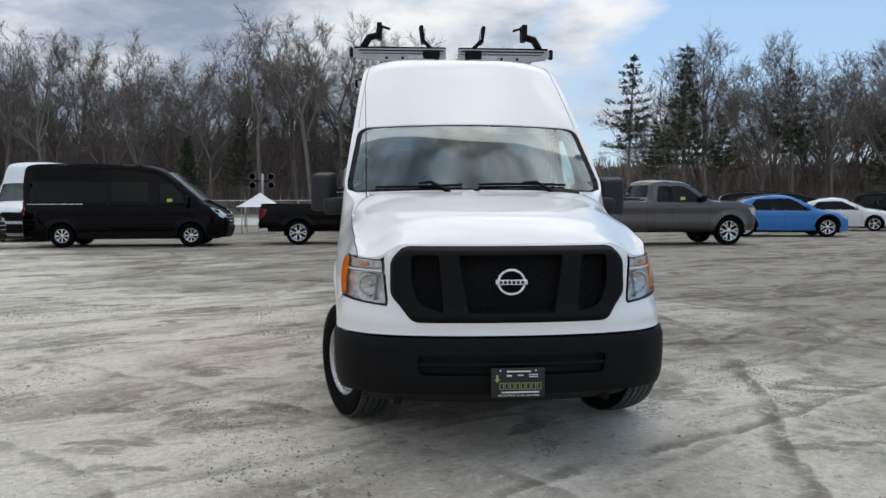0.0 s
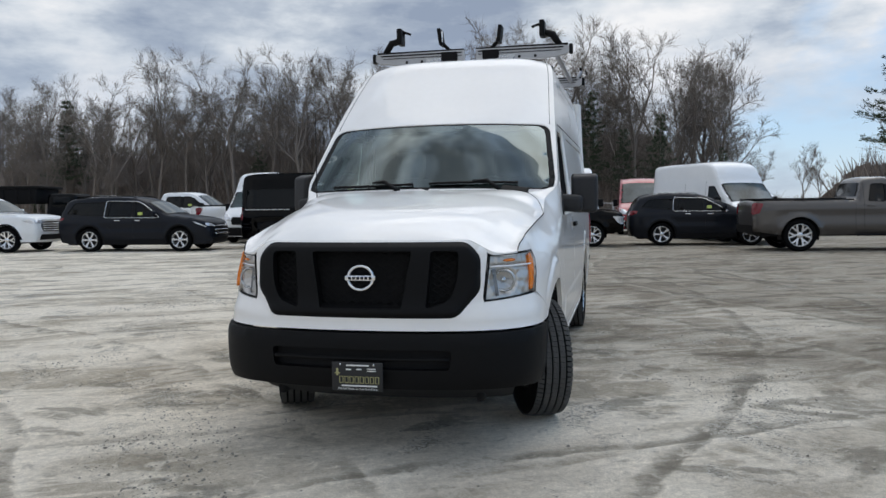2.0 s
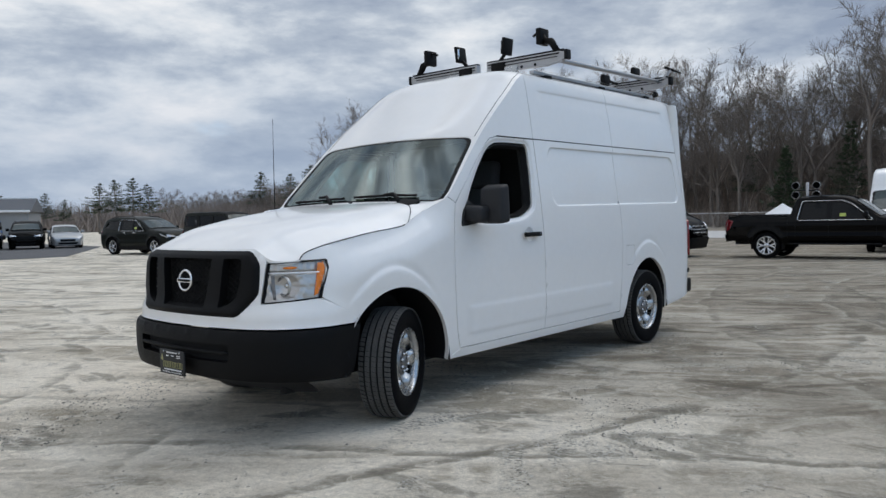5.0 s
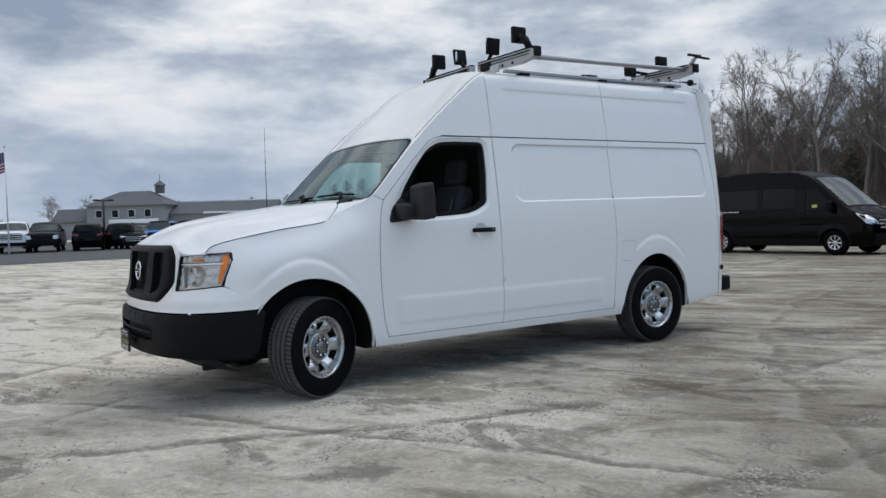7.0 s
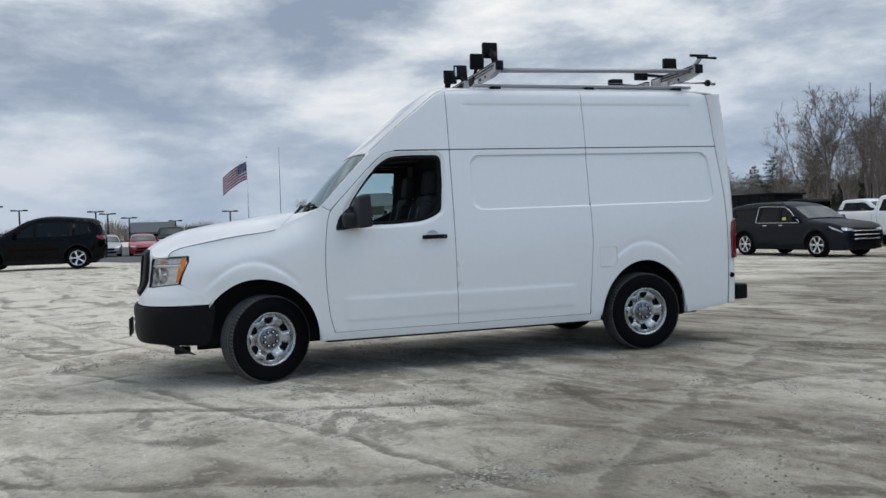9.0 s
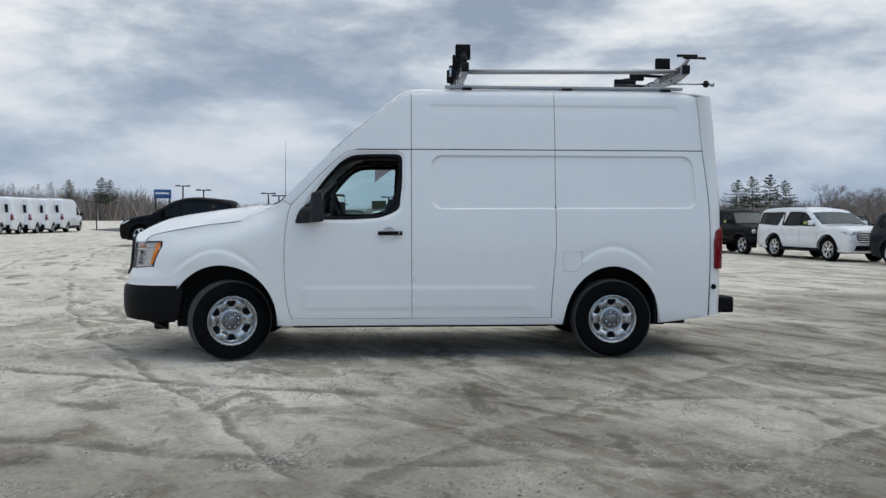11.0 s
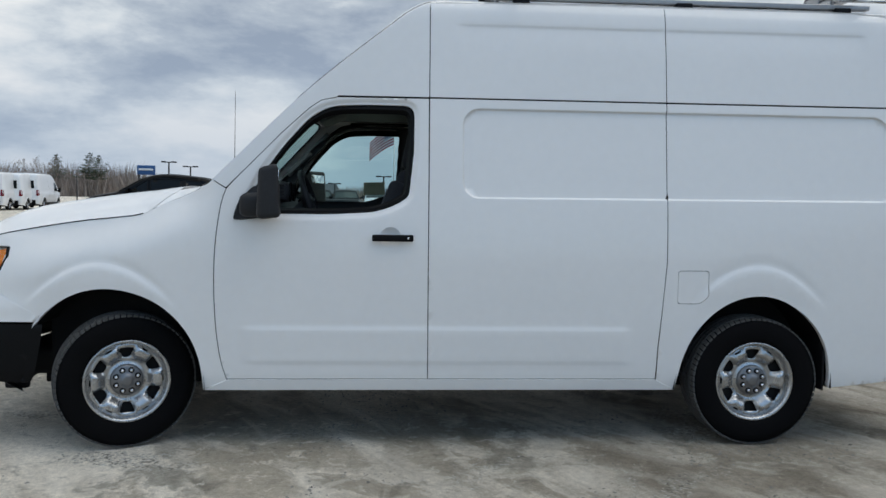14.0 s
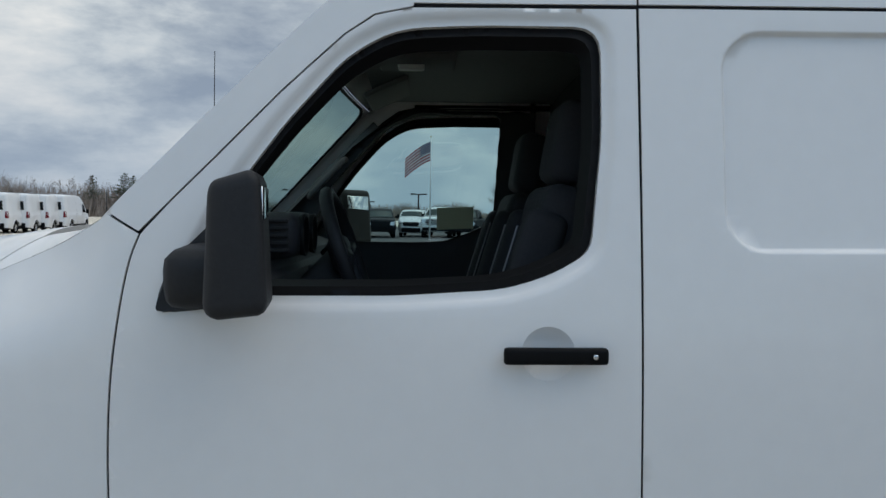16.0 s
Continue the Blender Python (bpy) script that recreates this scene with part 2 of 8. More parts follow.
    # wheel tracks: wide arcs swept by turning vehicles, pale along the thrown edge, scraped dark along the other
    wob = calc("MULTIPLY", calc("SUBTRACT", noise_tex(0.55, 4, 0.5), 0.5), 0.75)
    broken = ramp(noise_tex(1.5, 5, 0.6, 0.3), [(0.40, 0.0), (0.54, 1.0)])
    fray = calc("MULTIPLY", calc("SUBTRACT", noise_tex(7.0, 5, 0.6), 0.5), 0.10)
    ridge = None
    for cx, cy, rad, wide, pale, dark in ((-28.8, 51.1, 60.0, 0.10, 0.95, 0.70), (-28.8, 51.1, 58.9, 0.12, 0.60, 0.45), (-28.8, 51.1, 61.7, 0.10, 0.55, 0.55), (-28.8, 51.1, 63.2, 0.09, 0.4, 0.5),
                                         (-12.0, 4.5, 14.8, 0.13, 0.15, 0.75), (-12.0, 4.5, 16.5, 0.13, 0.15, 0.75), (4.9, 10.6, 2.1, 0.16, 0.25, 0.75), (4.9, 10.6, 3.8, 0.14, 0.2, 0.6),
                                         (-14.0, 12.0, 9.0, 0.14, 0.3, 0.6), (14.0, 13.0, 13.3, 0.13, 0.5, 0.6), (14.0, 13.0, 15.0, 0.12, 0.3, 0.6), (-10.0, -9.0, 11.0, 0.12, 0.6, 0.5), (-10.0, -9.0, 12.7, 0.12, 0.5, 0.5)):
        dx, dy = calc("SUBTRACT", X, cx), calc("SUBTRACT", Y, cy)
        r = calc("SQRT", calc("ADD", calc("MULTIPLY", dx, dx), calc("MULTIPLY", dy, dy)))
        q = calc("ADD", calc("MULTIPLY", calc("ADD", calc("ADD", calc("SUBTRACT", r, rad), wob), fray), 0.12 / wide), 0.5)
        edge = calc("MULTIPLY", ramp(q, [(0.49, 0.0), (0.515, pale), (0.55, pale * 0.7), (0.66, 0.0)]), broken)
        base = mix(edge, base, mix(damp, PALE, (0.55, 0.51, 0.43)))
        base = mix(calc("MULTIPLY", ramp(q, [(0.34, 0.0), (0.43, dark), (0.48, dark), (0.505, 0.0)]), broken), base, (0.165, 0.147, 0.116))
        ridge = edge if ridge is None else calc("MAXIMUM", ridge, edge)
    # crumbs of broken crust and pockets of coarse gravel
    crumb = noise_tex(6.5, 9, 0.70, 0.6)
    base = mix(ramp(crumb, [(0.55, 0.0), (0.60, 0.48), (0.70, 0.75)]), base, mix(damp, PALE, (0.36, 0.33, 0.27)))
    base = mix(ramp(crumb, [(0.30, 0.60), (0.37, 0.34), (0.42, 0.0)]), base, (0.190, 0.170, 0.134))
    pebble = N("ShaderNodeTexVoronoi")
    pebble.inputs["Scale"].default_value = 62
    L(co.outputs["Object"], pebble.inputs["Vector"])
    bw = N("ShaderNodeSeparateColor")
    L(pebble.outputs["Color"], bw.inputs[0])
    stones = ramp(bw.outputs[0], [(0.0, (0.06, 0.056, 0.05)), (0.35, (0.18, 0.168, 0.142)), (0.62, (0.30, 0.285, 0.245)), (0.88, (0.62, 0.60, 0.55))])
    pocket = ramp(noise_tex(1.3, 7, 0.68, 0.5, (1, 0.7, 1), 0.2), [(0.55, 0.0), (0.63, 0.85)])
    speck = ramp(noise_tex(48, 2, 0.6), [(0.46, 0.15), (0.60, 1.0)])
    gravel = calc("MULTIPLY", pocket, speck)
    base = mix(gravel, base, stones)
    fine, grit = noise_tex(26, 6, 0.7), noise_tex(170, 3, 0.7)
    base = mix(1.0, base, ramp(fine, [(0.28, 0.78), (0.72, 1.22)]), "MULTIPLY")
    base = mix(1.0, base, ramp(grit, [(0.3, 0.74), (0.7, 1.26)]), "MULTIPLY")
    L(base, b.inputs["Base Color"])
    b.inputs["Roughness"].default_value, b.inputs["Specular IOR Level"].default_value = 0.93, 0.25
    h = calc("ADD", calc("MULTIPLY", fine, 0.7), calc("ADD", grit, calc("MULTIPLY", gravel, bw.outputs[0])))
    h = calc("ADD", h, calc("ADD", calc("MULTIPLY", ridge, 1.2), calc("MULTIPLY", crumb, 1.6)))
    bp = N("ShaderNodeBump")
    bp.inputs["Strength"].default_value, bp.inputs["Distance"].default_value = 0.65, 0.025
    L(h, bp.inputs["Height"])
    L(bp.outputs[0], b.inputs["Normal"])
    return m


GROUND = ground_material()
GRAVEL = material("loose_gravel", (0.25, 0.235, 0.205), 0.9, var=0.35, scale=30, island=True)
BARK = material("grey_brown_bark", (0.172, 0.148, 0.131), 0.9, var=0.3, scale=0.8)
NEEDLES = material("dark_pine_needles", (0.052, 0.078, 0.042), 0.8, var=0.35, scale=0.9, island=True)
BRUSH = material("leafless_brush", (0.225, 0.186, 0.160), 0.95, var=0.35, scale=0.5, island=True)

# ---- building tools ----
from mathutils.geometry import delaunay_2d_cdt


def ground_z(x, y):
    return 0.008 + 0.025 * math.tanh((y - 1.8) / 1.8) + 0.36 * math.exp(-((x + 20.5) / 8) ** 2 - ((y + 6) / 6) ** 2)


def sstep(a, b, x):
    t = min(max((x - a) / (b - a), 0.0), 1.0)
    return t * t * (3 - 2 * t)


def smooth_table(knots):
    """A smooth function through the knots (x, value)."""
    xs, ys = [k[0] for k in knots], [k[1] for k in knots]
    n = len(xs)
    sl = []
    for i in range(n):
        a, c = max(i - 1, 0), min(i + 1, n - 1)
        sl.append((ys[c] - ys[a]) / (xs[c] - xs[a]))

    def f(x):
        if x <= xs[0]:
            return ys[0]
        if x >= xs[-1]:
            return ys[-1]
        i = max(j for j in range(n - 1) if xs[j] <= x)
        h = xs[i + 1] - xs[i]
        t = (x - xs[i]) / h
        return ((2 * t**3 - 3 * t**2 + 1) * ys[i] + (t**3 - 2 * t**2 + t) * h * sl[i] + (3 * t**2 - 2 * t**3) * ys[i + 1] + (t**3 - t**2) * h * sl[i + 1])
    return f


def dense(poly, step, closed=True):
    out = []
    n = len(poly)
    for i in range(n if closed else n - 1):
        a, b = poly[i], poly[(i + 1) % n]
        k = max(1, int(math.ceil(math.dist(a, b) / step)))
        out += [(a[0] + (b[0] - a[0]) * j / k, a[1] + (b[1] - a[1]) * j / k) for j in range(k)]
    if not closed:
        out.append(tuple(poly[-1]))
    return out


def rounded(poly, r, k=4):
    """The closed outline with its corners rounded; r: one radius or one for each corner."""
    n = len(poly)
    rs = r if isinstance(r, (list, tuple)) else [r] * n
    out = []
    for i in range(n):
        p, a, b = Vector(poly[i]), Vector(poly[i - 1]), Vector(poly[(i + 1) % n])
        if rs[i] <= 0:
            out.append(tuple(p))
            continue
        da, db = (a - p), (b - p)
        ra, rb = min(rs[i], da.length * 0.48), min(rs[i], db.length * 0.48)
        s, e = p + da.normalized() * ra, p + db.normalized() * rb
        for j in range(k + 1):
            t = j / k
            out.append(tuple(s * (1 - t) ** 2 + p * 2 * t * (1 - t) + e * t * t))
    return out


def in_poly(poly, pts):
    p = np.asarray(poly)
    x, y = pts[:, 0], pts[:, 1]
    res = np.zeros(len(pts), bool)
    j = len(p) - 1
    for i in range(len(p)):
        cond = ((p[i, 1] > y) != (p[j, 1] > y))
        with np.errstate(divide="ignore", invalid="ignore"):
            xi = (p[j, 0] - p[i, 0]) * (y - p[i, 1]) / (p[j, 1] - p[i, 1]) + p[i, 0]
        res ^= cond & (x < xi)
        j = i
    return res


def skin(outline, holes, step, fn, flange=0.0, inward=None, bstep=None, bm=None, creases=()):
    """A sheet over a flat outline with holes, laid into space by fn(u, v). flange: how deep its edges turn in; creases: points to follow sharp forms."""
    bs = bstep or step
    loops = [dense(outline, bs)] + [dense(h, bs) for h in holes]
    o = np.asarray(loops[0])
    lo, hi = o.min(0), o.max(0)
    gx, gy = np.arange(lo[0] + step / 2, hi[0], step), np.arange(lo[1] + step / 2, hi[1], step * 0.87)
    grid = np.array([(a + (step / 2 if r % 2 else 0), c) for r, c in enumerate(gy) for a in gx]).reshape(-1, 2)
    if len(grid):
        keep = in_poly(loops[0], grid)
        for h in loops[1:]:
            keep &= ~in_poly(h, grid)
        bpts = np.concatenate([np.asarray(l) for l in loops])
        d = np.array([np.min(np.hypot(*(bpts - g).T)) for g in grid]) if len(grid) else np.zeros(0)
        grid = grid[keep & (d > 0.5 * step)]
    if len(creases):
        cr = np.asarray(creases, float)
        ok = in_poly(loops[0], cr)
        for h in loops[1:]:
            ok &= ~in_poly(h, cr)
        bpts = np.concatenate([np.asarray(l) for l in loops])
        cr = cr[ok]
        if len(cr):
            cr = cr[np.array([np.min(np.hypot(*(bpts - g).T)) for g in cr]) > 0.006]
        if len(cr):
            grid = grid[np.array([np.min(np.hypot(*(cr - g).T)) for g in grid]) > 0.45 * step]
            grid = np.concatenate([grid, cr])
    verts, edges = [], []
    for l in loops:
        k = len(verts)
        verts += [Vector(p) for p in l]
        edges += [(k + i, k + (i + 1) % len(l)) for i in range(len(l))]
    verts += [Vector(p) for p in grid]
    vs, es, fs, _, _, _ = delaunay_2d_cdt(verts, edges, [], 0, 1e-6)
    cen = np.array([[sum(vs[i][k] for i in f) / 3 for k in (0, 1)] for f in fs])
    ok = in_poly(loops[0], cen)
    for h in loops[1:]:
        ok &= ~in_poly(h, cen)
    bm = bm or bmesh.new()
    made = {}

    def put(i):
        if i not in made:
            made[i] = bm.verts.new(fn(vs[i][0], vs[i][1]))
        return made[i]
    for f, k in zip(fs, ok):
        if k:
            try:
                bm.faces.new([put(i) for i in f]).smooth = True
            except ValueError:
                pass
    if flange:
        bm.normal_update()
        edge = [e for e in bm.edges if len(e.link_faces) == 1]
        low, top = {}, {}
        for e in edge:
            for v in e.verts:
                if v not in low:
                    n = inward if inward else -v.normal
                    top[v] = bm.verts.new(v.co)
                    low[v] = bm.verts.new(v.co + Vector(n) * flange)
        for e in edge:
            a, b = e.link_loops[0].vert, e.link_loops[0].link_loop_next.vert
            bm.faces.new((top[b], top[a], low[a], low[b])).smooth = True
    return bm


def mirrored(bm):
    c = bm.copy()
    for v in c.verts:
        v.co.x = -v.co.x
    bmesh.ops.reverse_faces(c, faces=c.faces[:])
    return c


def part(name, bm, mat, parent=None, label="", smooth=None):
    """Link a bmesh as one mesh object under a thing or a part."""
    me = bpy.data.meshes.new(name)
    if smooth is not None:
        for f in bm.faces:
            f.smooth = smooth
    bm.to_mesh(me)
    bm.free()
    me.materials.append(mat)
    ob = new(name, me)
    if parent:
        ob.parent = parent
    if label:
        ob["label"] = label
    return ob


def share(name, me, parent, m=None, label=""):
    ob = new(name, me)
    ob.parent = parent
    if m is not None:
        ob.matrix_basis = m
    if label:
        ob["label"] = label
    return ob


def box(size, at=(0, 0, 0), bevel=0.0, seg=2, rot=None, bm=None, taper=None):
    """A bevelled block of that size about a centre."""
    b = bmesh.new()
    bmesh.ops.create_cube(b, size=1.0)
    for v in b.verts:
        k = taper if taper and v.co.z > 0 else (1, 1)
        v.co = Vector((v.co.x * size[0] * k[0], v.co.y * size[1] * k[1], v.co.z * size[2]))
    if bevel:
        bmesh.ops.bevel(b, geom=b.edges[:], offset=bevel, segments=seg, profile=0.6, affect="EDGES", clamp_overlap=True)
        for f in b.faces:
            f.smooth = True
    m = Matrix.Translation(at)
    if rot:
        m = m @ Euler([radians(a) for a in rot]).to_matrix().to_4x4()
    b.transform(m)
    if bm is None:
        return b
    return merge(bm, b)


def merge(bm, other):
    me = bpy.data.meshes.new("tmp")
    other.to_mesh(me)
    other.free()
    bm.from_mesh(me)
    bpy.data.meshes.remove(me)
    return bm


def tube(pts, r, seg=6, bm=None, closed=False, caps=True):
    """A round bar along the points; r: one radius or one for each point."""
    bm = bm or bmesh.new()
    pts = [Vector(p) for p in pts]
    n = len(pts)
    rs = r if isinstance(r, (list, tuple)) else [r] * n
    rings, side = [], None
    for i, p in enumerate(pts):
        a = pts[i - 1] if (i or closed) else p
        b = pts[(i + 1) % n] if (i < n - 1 or closed) else p
        d = (b - a).normalized()
        if side is None:
            side = d.cross(Vector((0.31, 0.17, 1.0)))
            if side.length < 1e-3:
                side = d.cross(Vector((1, 0, 0)))
        side = (side - d * side.dot(d)).normalized()
        up = d.cross(side)
        rings.append([bm.verts.new(p + (side * math.cos(t) + up * math.sin(t)) * rs[i]) for t in (2 * math.pi * k / seg for k in range(seg))])
    for i in range(n if closed else n - 1):
        q, w = rings[i], rings[(i + 1) % n]
        for k in range(seg):
            bm.faces.new((q[k], q[(k + 1) % seg], w[(k + 1) % seg], w[k])).smooth = True
    if caps and not closed:
        bm.faces.new(rings[0][::-1])
        bm.faces.new(rings[-1])
    return bm


def lathe(profile, seg=48, axis="x", bm=None, closed=False):
    """A turned form: profile of (along, radius) about an axis."""
    bm = bm or bmesh.new()
    rings = []
    for a, r in profile:
        ring = []
        for k in range(seg):
            t = 2 * math.pi * k / seg
            c, s = r * math.cos(t), r * math.sin(t)
            ring.append(bm.verts.new({"x": (a, c, s), "y": (s, a, c), "z": (c, s, a)}[axis]))
        rings.append(ring)
    for i in range(len(rings) if closed else len(rings) - 1):
        q, w = rings[i], rings[(i + 1) % len(rings)]
        for k in range(seg):
            bm.faces.new((q[k], w[k], w[(k + 1) % seg], q[(k + 1) % seg])).smooth = True
    return bm


def slab(poly, fn, depth, bm=None):
    """A flat plate: outline points laid out by fn(u, v, d) at d = 0 and d = depth."""
    bm = bm or bmesh.new()
    a = [bm.verts.new(fn(u, v, 0)) for u, v in poly]
    b = [bm.verts.new(fn(u, v, depth)) for u, v in poly]
    n = len(poly)
    bm.faces.new(a)
    bm.faces.new(b[::-1])
    for i in range(n):
        bm.faces.new((a[i], b[i], b[(i + 1) % n], a[(i + 1) % n]))
    bmesh.ops.recalc_face_normals(bm, faces=bm.faces[:])
    return bm


def thing(name, label, category, m=None, group="", kind=""):
    ob = new(name)
    ob.empty_display_size = 0.2
    if m is not None:
        ob.matrix_world = m
    return tagged(ob, label, category, group, kind)


# ---- ground ----
def build_ground():
    bm = bmesh.new()
    xs = sorted({*np.arange(-12, 14.1, 0.5).tolist(), *np.arange(-34, -12, 1.0).tolist(), *[s * v for s in (-1, 1) for v in (18, 25, 35, 50, 75, 110, 170, 260, 420, 700, 1200)]})
    ys = sorted({*np.arange(-10, 12.1, 0.5).tolist(), -17, -15, -13, -11.5, *[s * v for s in (-1, 1) for v in (14, 18, 25, 35, 50, 75, 110, 170, 260, 420, 700, 1200)]})
    rows = [[bm.verts.new((x, y, ground_z(x, y))) for x in xs] for y in ys]
    for j in range(len(ys) - 1):
        for i in range(len(xs) - 1):
            bm.faces.new((rows[j][i], rows[j][i + 1], rows[j + 1][i + 1], rows[j + 1][i])).smooth = True
    tagged(part("ground", bm, GROUND), "grey-brown rolled stone dust lot with pale drifts", "ground", kind="structure")


build_ground()
ASPHALT = material("worn_asphalt", (0.085, 0.085, 0.088), 0.9, var=0.25, scale=0.6, bump=0.3, bump_scale=60)
PALE_ROAD = material("pale_concrete", (0.55, 0.54, 0.52), 0.9, var=0.15, scale=0.4, bump=0.2, bump_scale=40)


def paved(name, outline, mat, label, up):
    """A level sheet of paving laid over the lot."""
    bm = skin(outline, [], 4.0, lambda u, v: Vector((u, v, ground_z(u, v) + up)), bstep=2.0)
    tagged(part(name, bm, mat), label, "pavement", kind="structure")


paved("pavement_west", [(-30, -2), (-31, 12), (-46, 21), (-100, 30), (-100, -30), (-66, -27), (-46, -12)], ASPHALT, "dark worn asphalt under the far rows", 0.012)
paved("pavement_north", [(-22, 40), (16, 40), (16, 58), (-22, 58)], PALE_ROAD, "pale concrete strip behind the fence", 0.012)


def build_gravel():
    """Loose stones lying in pockets on the lot."""
    rnd = random.Random(21)
    vs, fs = [], []
    made = 0
    while made < 11000:
        x, y = rnd.uniform(-5.5, 8.5), rnd.uniform(-5.2, 6.0)
        k = noise.noise(Vector((x * 0.9, y * 0.9, 0.4))) + 0.6 * noise.noise(Vector((x * 3.1, y * 3.1, 2.2)))
        if rnd.random() > sstep(0.22, 0.60, k) * 0.97 + 0.012:
            continue
        made += 1
        r = min(0.003 + abs(rnd.gauss(0, 0.0042)), 0.016)
        a, z = rnd.uniform(0, 6.28), ground_z(x, y)
        n0 = len(vs)
        for j in range(4):
            t = a + j * math.pi / 2 + rnd.uniform(-0.3, 0.3)
            q = r * rnd.uniform(0.75, 1.25)
            vs.append((x + q * math.cos(t), y + q * math.sin(t), z + r * rnd.uniform(0.1, 0.35)))
        vs.append((x + r * rnd.uniform(-0.3, 0.3), y + r * rnd.uniform(-0.3, 0.3), z + r * rnd.uniform(0.6, 1.0)))
        vs.append((x, y, z - 0.002))
        for j in range(4):
            fs.append((n0 + j, n0 + (j + 1) % 4, n0 + 4))
            fs.append((n0 + (j + 1) % 4, n0 + j, n0 + 5))
    me = bpy.data.meshes.new("gravel")
    me.from_pydata(vs, [], fs)
    me.materials.append(GRAVEL)
    tagged(new("gravel", me), "loose grey gravel scattered over the lot", "gravel", kind="stuff")


build_gravel()

# ---- the white cargo van: local axes with the front axle at y = 0, front towards -y ----
van = thing("cargo_van", "white high-roof cargo van with black bumper and roof ladder rack", "van",
            Matrix.Translation((0, 0, -0.008)) @ Matrix.Rotation(0.0094, 4, "X"))


def plan_table():
    """Plan line of the left flank: from the nose's middle round the corner, down the side and round the rear corner."""
    ctrl = [(-0.2, -1.047), (0, -1.052), (0.2, -1.047), (0.4, -1.025), (0.55, -0.995), (0.69, -0.945), (0.80, -0.868), (0.88, -0.775), (0.935, -0.665),
            (0.97, -0.5), (0.99, -0.3), (1.0, 0.0), (1.0, 0.4)]
    pts = []
    for i in range(1, len(ctrl) - 2):
        a, b, c, d = (Vector(q) for q in ctrl[i - 1:i + 3])
        for k in range(16):
            t = k / 16
            pts.append(0.5 * (2 * b + (c - a) * t + (2 * a - 5 * b + 4 * c - d) * t * t + (3 * b - a - 3 * c + d) * t**3))
    pts.append(Vector((1.0, 0.0)))
    s = [0.0]
    for a, b in zip(pts, pts[1:]):
        s.append(s[-1] + (b - a).length)
    us = [v - s[-1] for v in s]
    for y in np.arange(0.1, 4.66, 0.1):
        us.append(y)
        pts.append(Vector((1.0, y)))
    for k in range(9):
        t = math.pi / 2 * k / 8
        us.append(4.66 + 0.15 * t)
        pts.append(Vector((0.85 + 0.15 * math.cos(t), 4.66 + 0.15 * math.sin(t))))
    e = us[-1]
    for x in (0.6, 0.3, 0.0):
        us.append(e + 0.85 - x)
        pts.append(Vector((x, 4.81 + 0.015 * (0.85 - x))))
    return np.array(us), np.array([tuple(p) for p in pts])


PLAN_U, PLAN_P = plan_table()
U_NOSE, U_TAIL = PLAN_U[0], PLAN_U[-1]


def plan(u):
    return Vector((np.interp(u, PLAN_U, PLAN_P[:, 0]), np.interp(u, PLAN_U, PLAN_P[:, 1])))


def u_of_x(x):
    k = PLAN_U <= -0.3
    return float(np.interp(x, PLAN_P[k, 0], PLAN_U[k]))


def u_of_y(y):
    return y if y >= 0 else float(np.interp(y, PLAN_P[PLAN_U <= 0.01, 1], PLAN_U[PLAN_U <= 0.01]))


side_prof = smooth_table([(0.28, 0.93), (0.34, 0.962), (0.42, 0.982), (0.55, 0.992), (0.72, 1.002), (1.0, 1.004), (1.2, 0.998), (1.45, 0.976), (1.7, 0.946), (2.03, 0.902),
                          (2.3, 0.866), (2.48, 0.838), (2.56, 0.818), (2.60, 0.795), (2.63, 0.76)])
nose_prof = smooth_table([(0.30, 0.02), (0.36, 0.06), (0.44, 0.095), (0.56, 0.105), (0.69, 0.10), (0.712, 0.085), (0.73, 0.06), (0.80, 0.055), (0.88, 0.02), (1.0, 0.004), (1.12, -0.008),
                          (1.2, -0.03), (1.24, -0.075)])
FORM = [(-1.7, 1.215), (u_of_x(0.60), 1.215), (u_of_x(0.68), 1.175), (u_of_x(0.74), 1.143), (u_of_y(-0.805), 1.145), (u_of_y(-0.785), 1.178), (u_of_y(-0.735), 1.205), (u_of_y(-0.57), 1.240)]
form_line = smooth_table(FORM + [(-0.23, 1.300), (0.05, 1.362), (0.20, 1.418), (0.30, 1.462), (0.5, 1.515), (0.56, 1.535)])
shoulder = smooth_table(FORM + [(-0.24, 1.294), (-0.046, 1.316), (0.061, 1.329), (0.121, 1.343), (0.20, 1.382), (0.30, 1.428), (0.42, 1.480), (0.50, 1.522), (0.53, 1.540), (0.56, 1.55)])


def round_box(u, v, u0, u1, v0, v1, r):
    dx, dy = max(u0 + r - u, u - u1 + r, 0), max(v0 + r - v, v - v1 + r, 0)
    inner = min(max(u0 - u, u - u1, v0 - v, v - v1), 0)
    return (math.hypot(dx, dy) - r) if dx > 0 or dy > 0 else inner


WINDOW = rounded([(0.685, 1.350), (1.18, 1.351), (1.43, 1.366), (1.545, 1.402), (1.632, 1.455), (1.660, 1.72), (1.661, 1.984), (1.38, 1.985), (1.175, 1.975), (1.06, 1.905), (0.925, 1.752), (0.80, 1.58)],
                 [0.02, 0.05, 0.05, 0.05, 0.035, 0.05, 0.065, 0.05, 0.07, 0.05, 0.05, 0.05], 4)
WINDOW_EDGE = dense(WINDOW, 0.01)


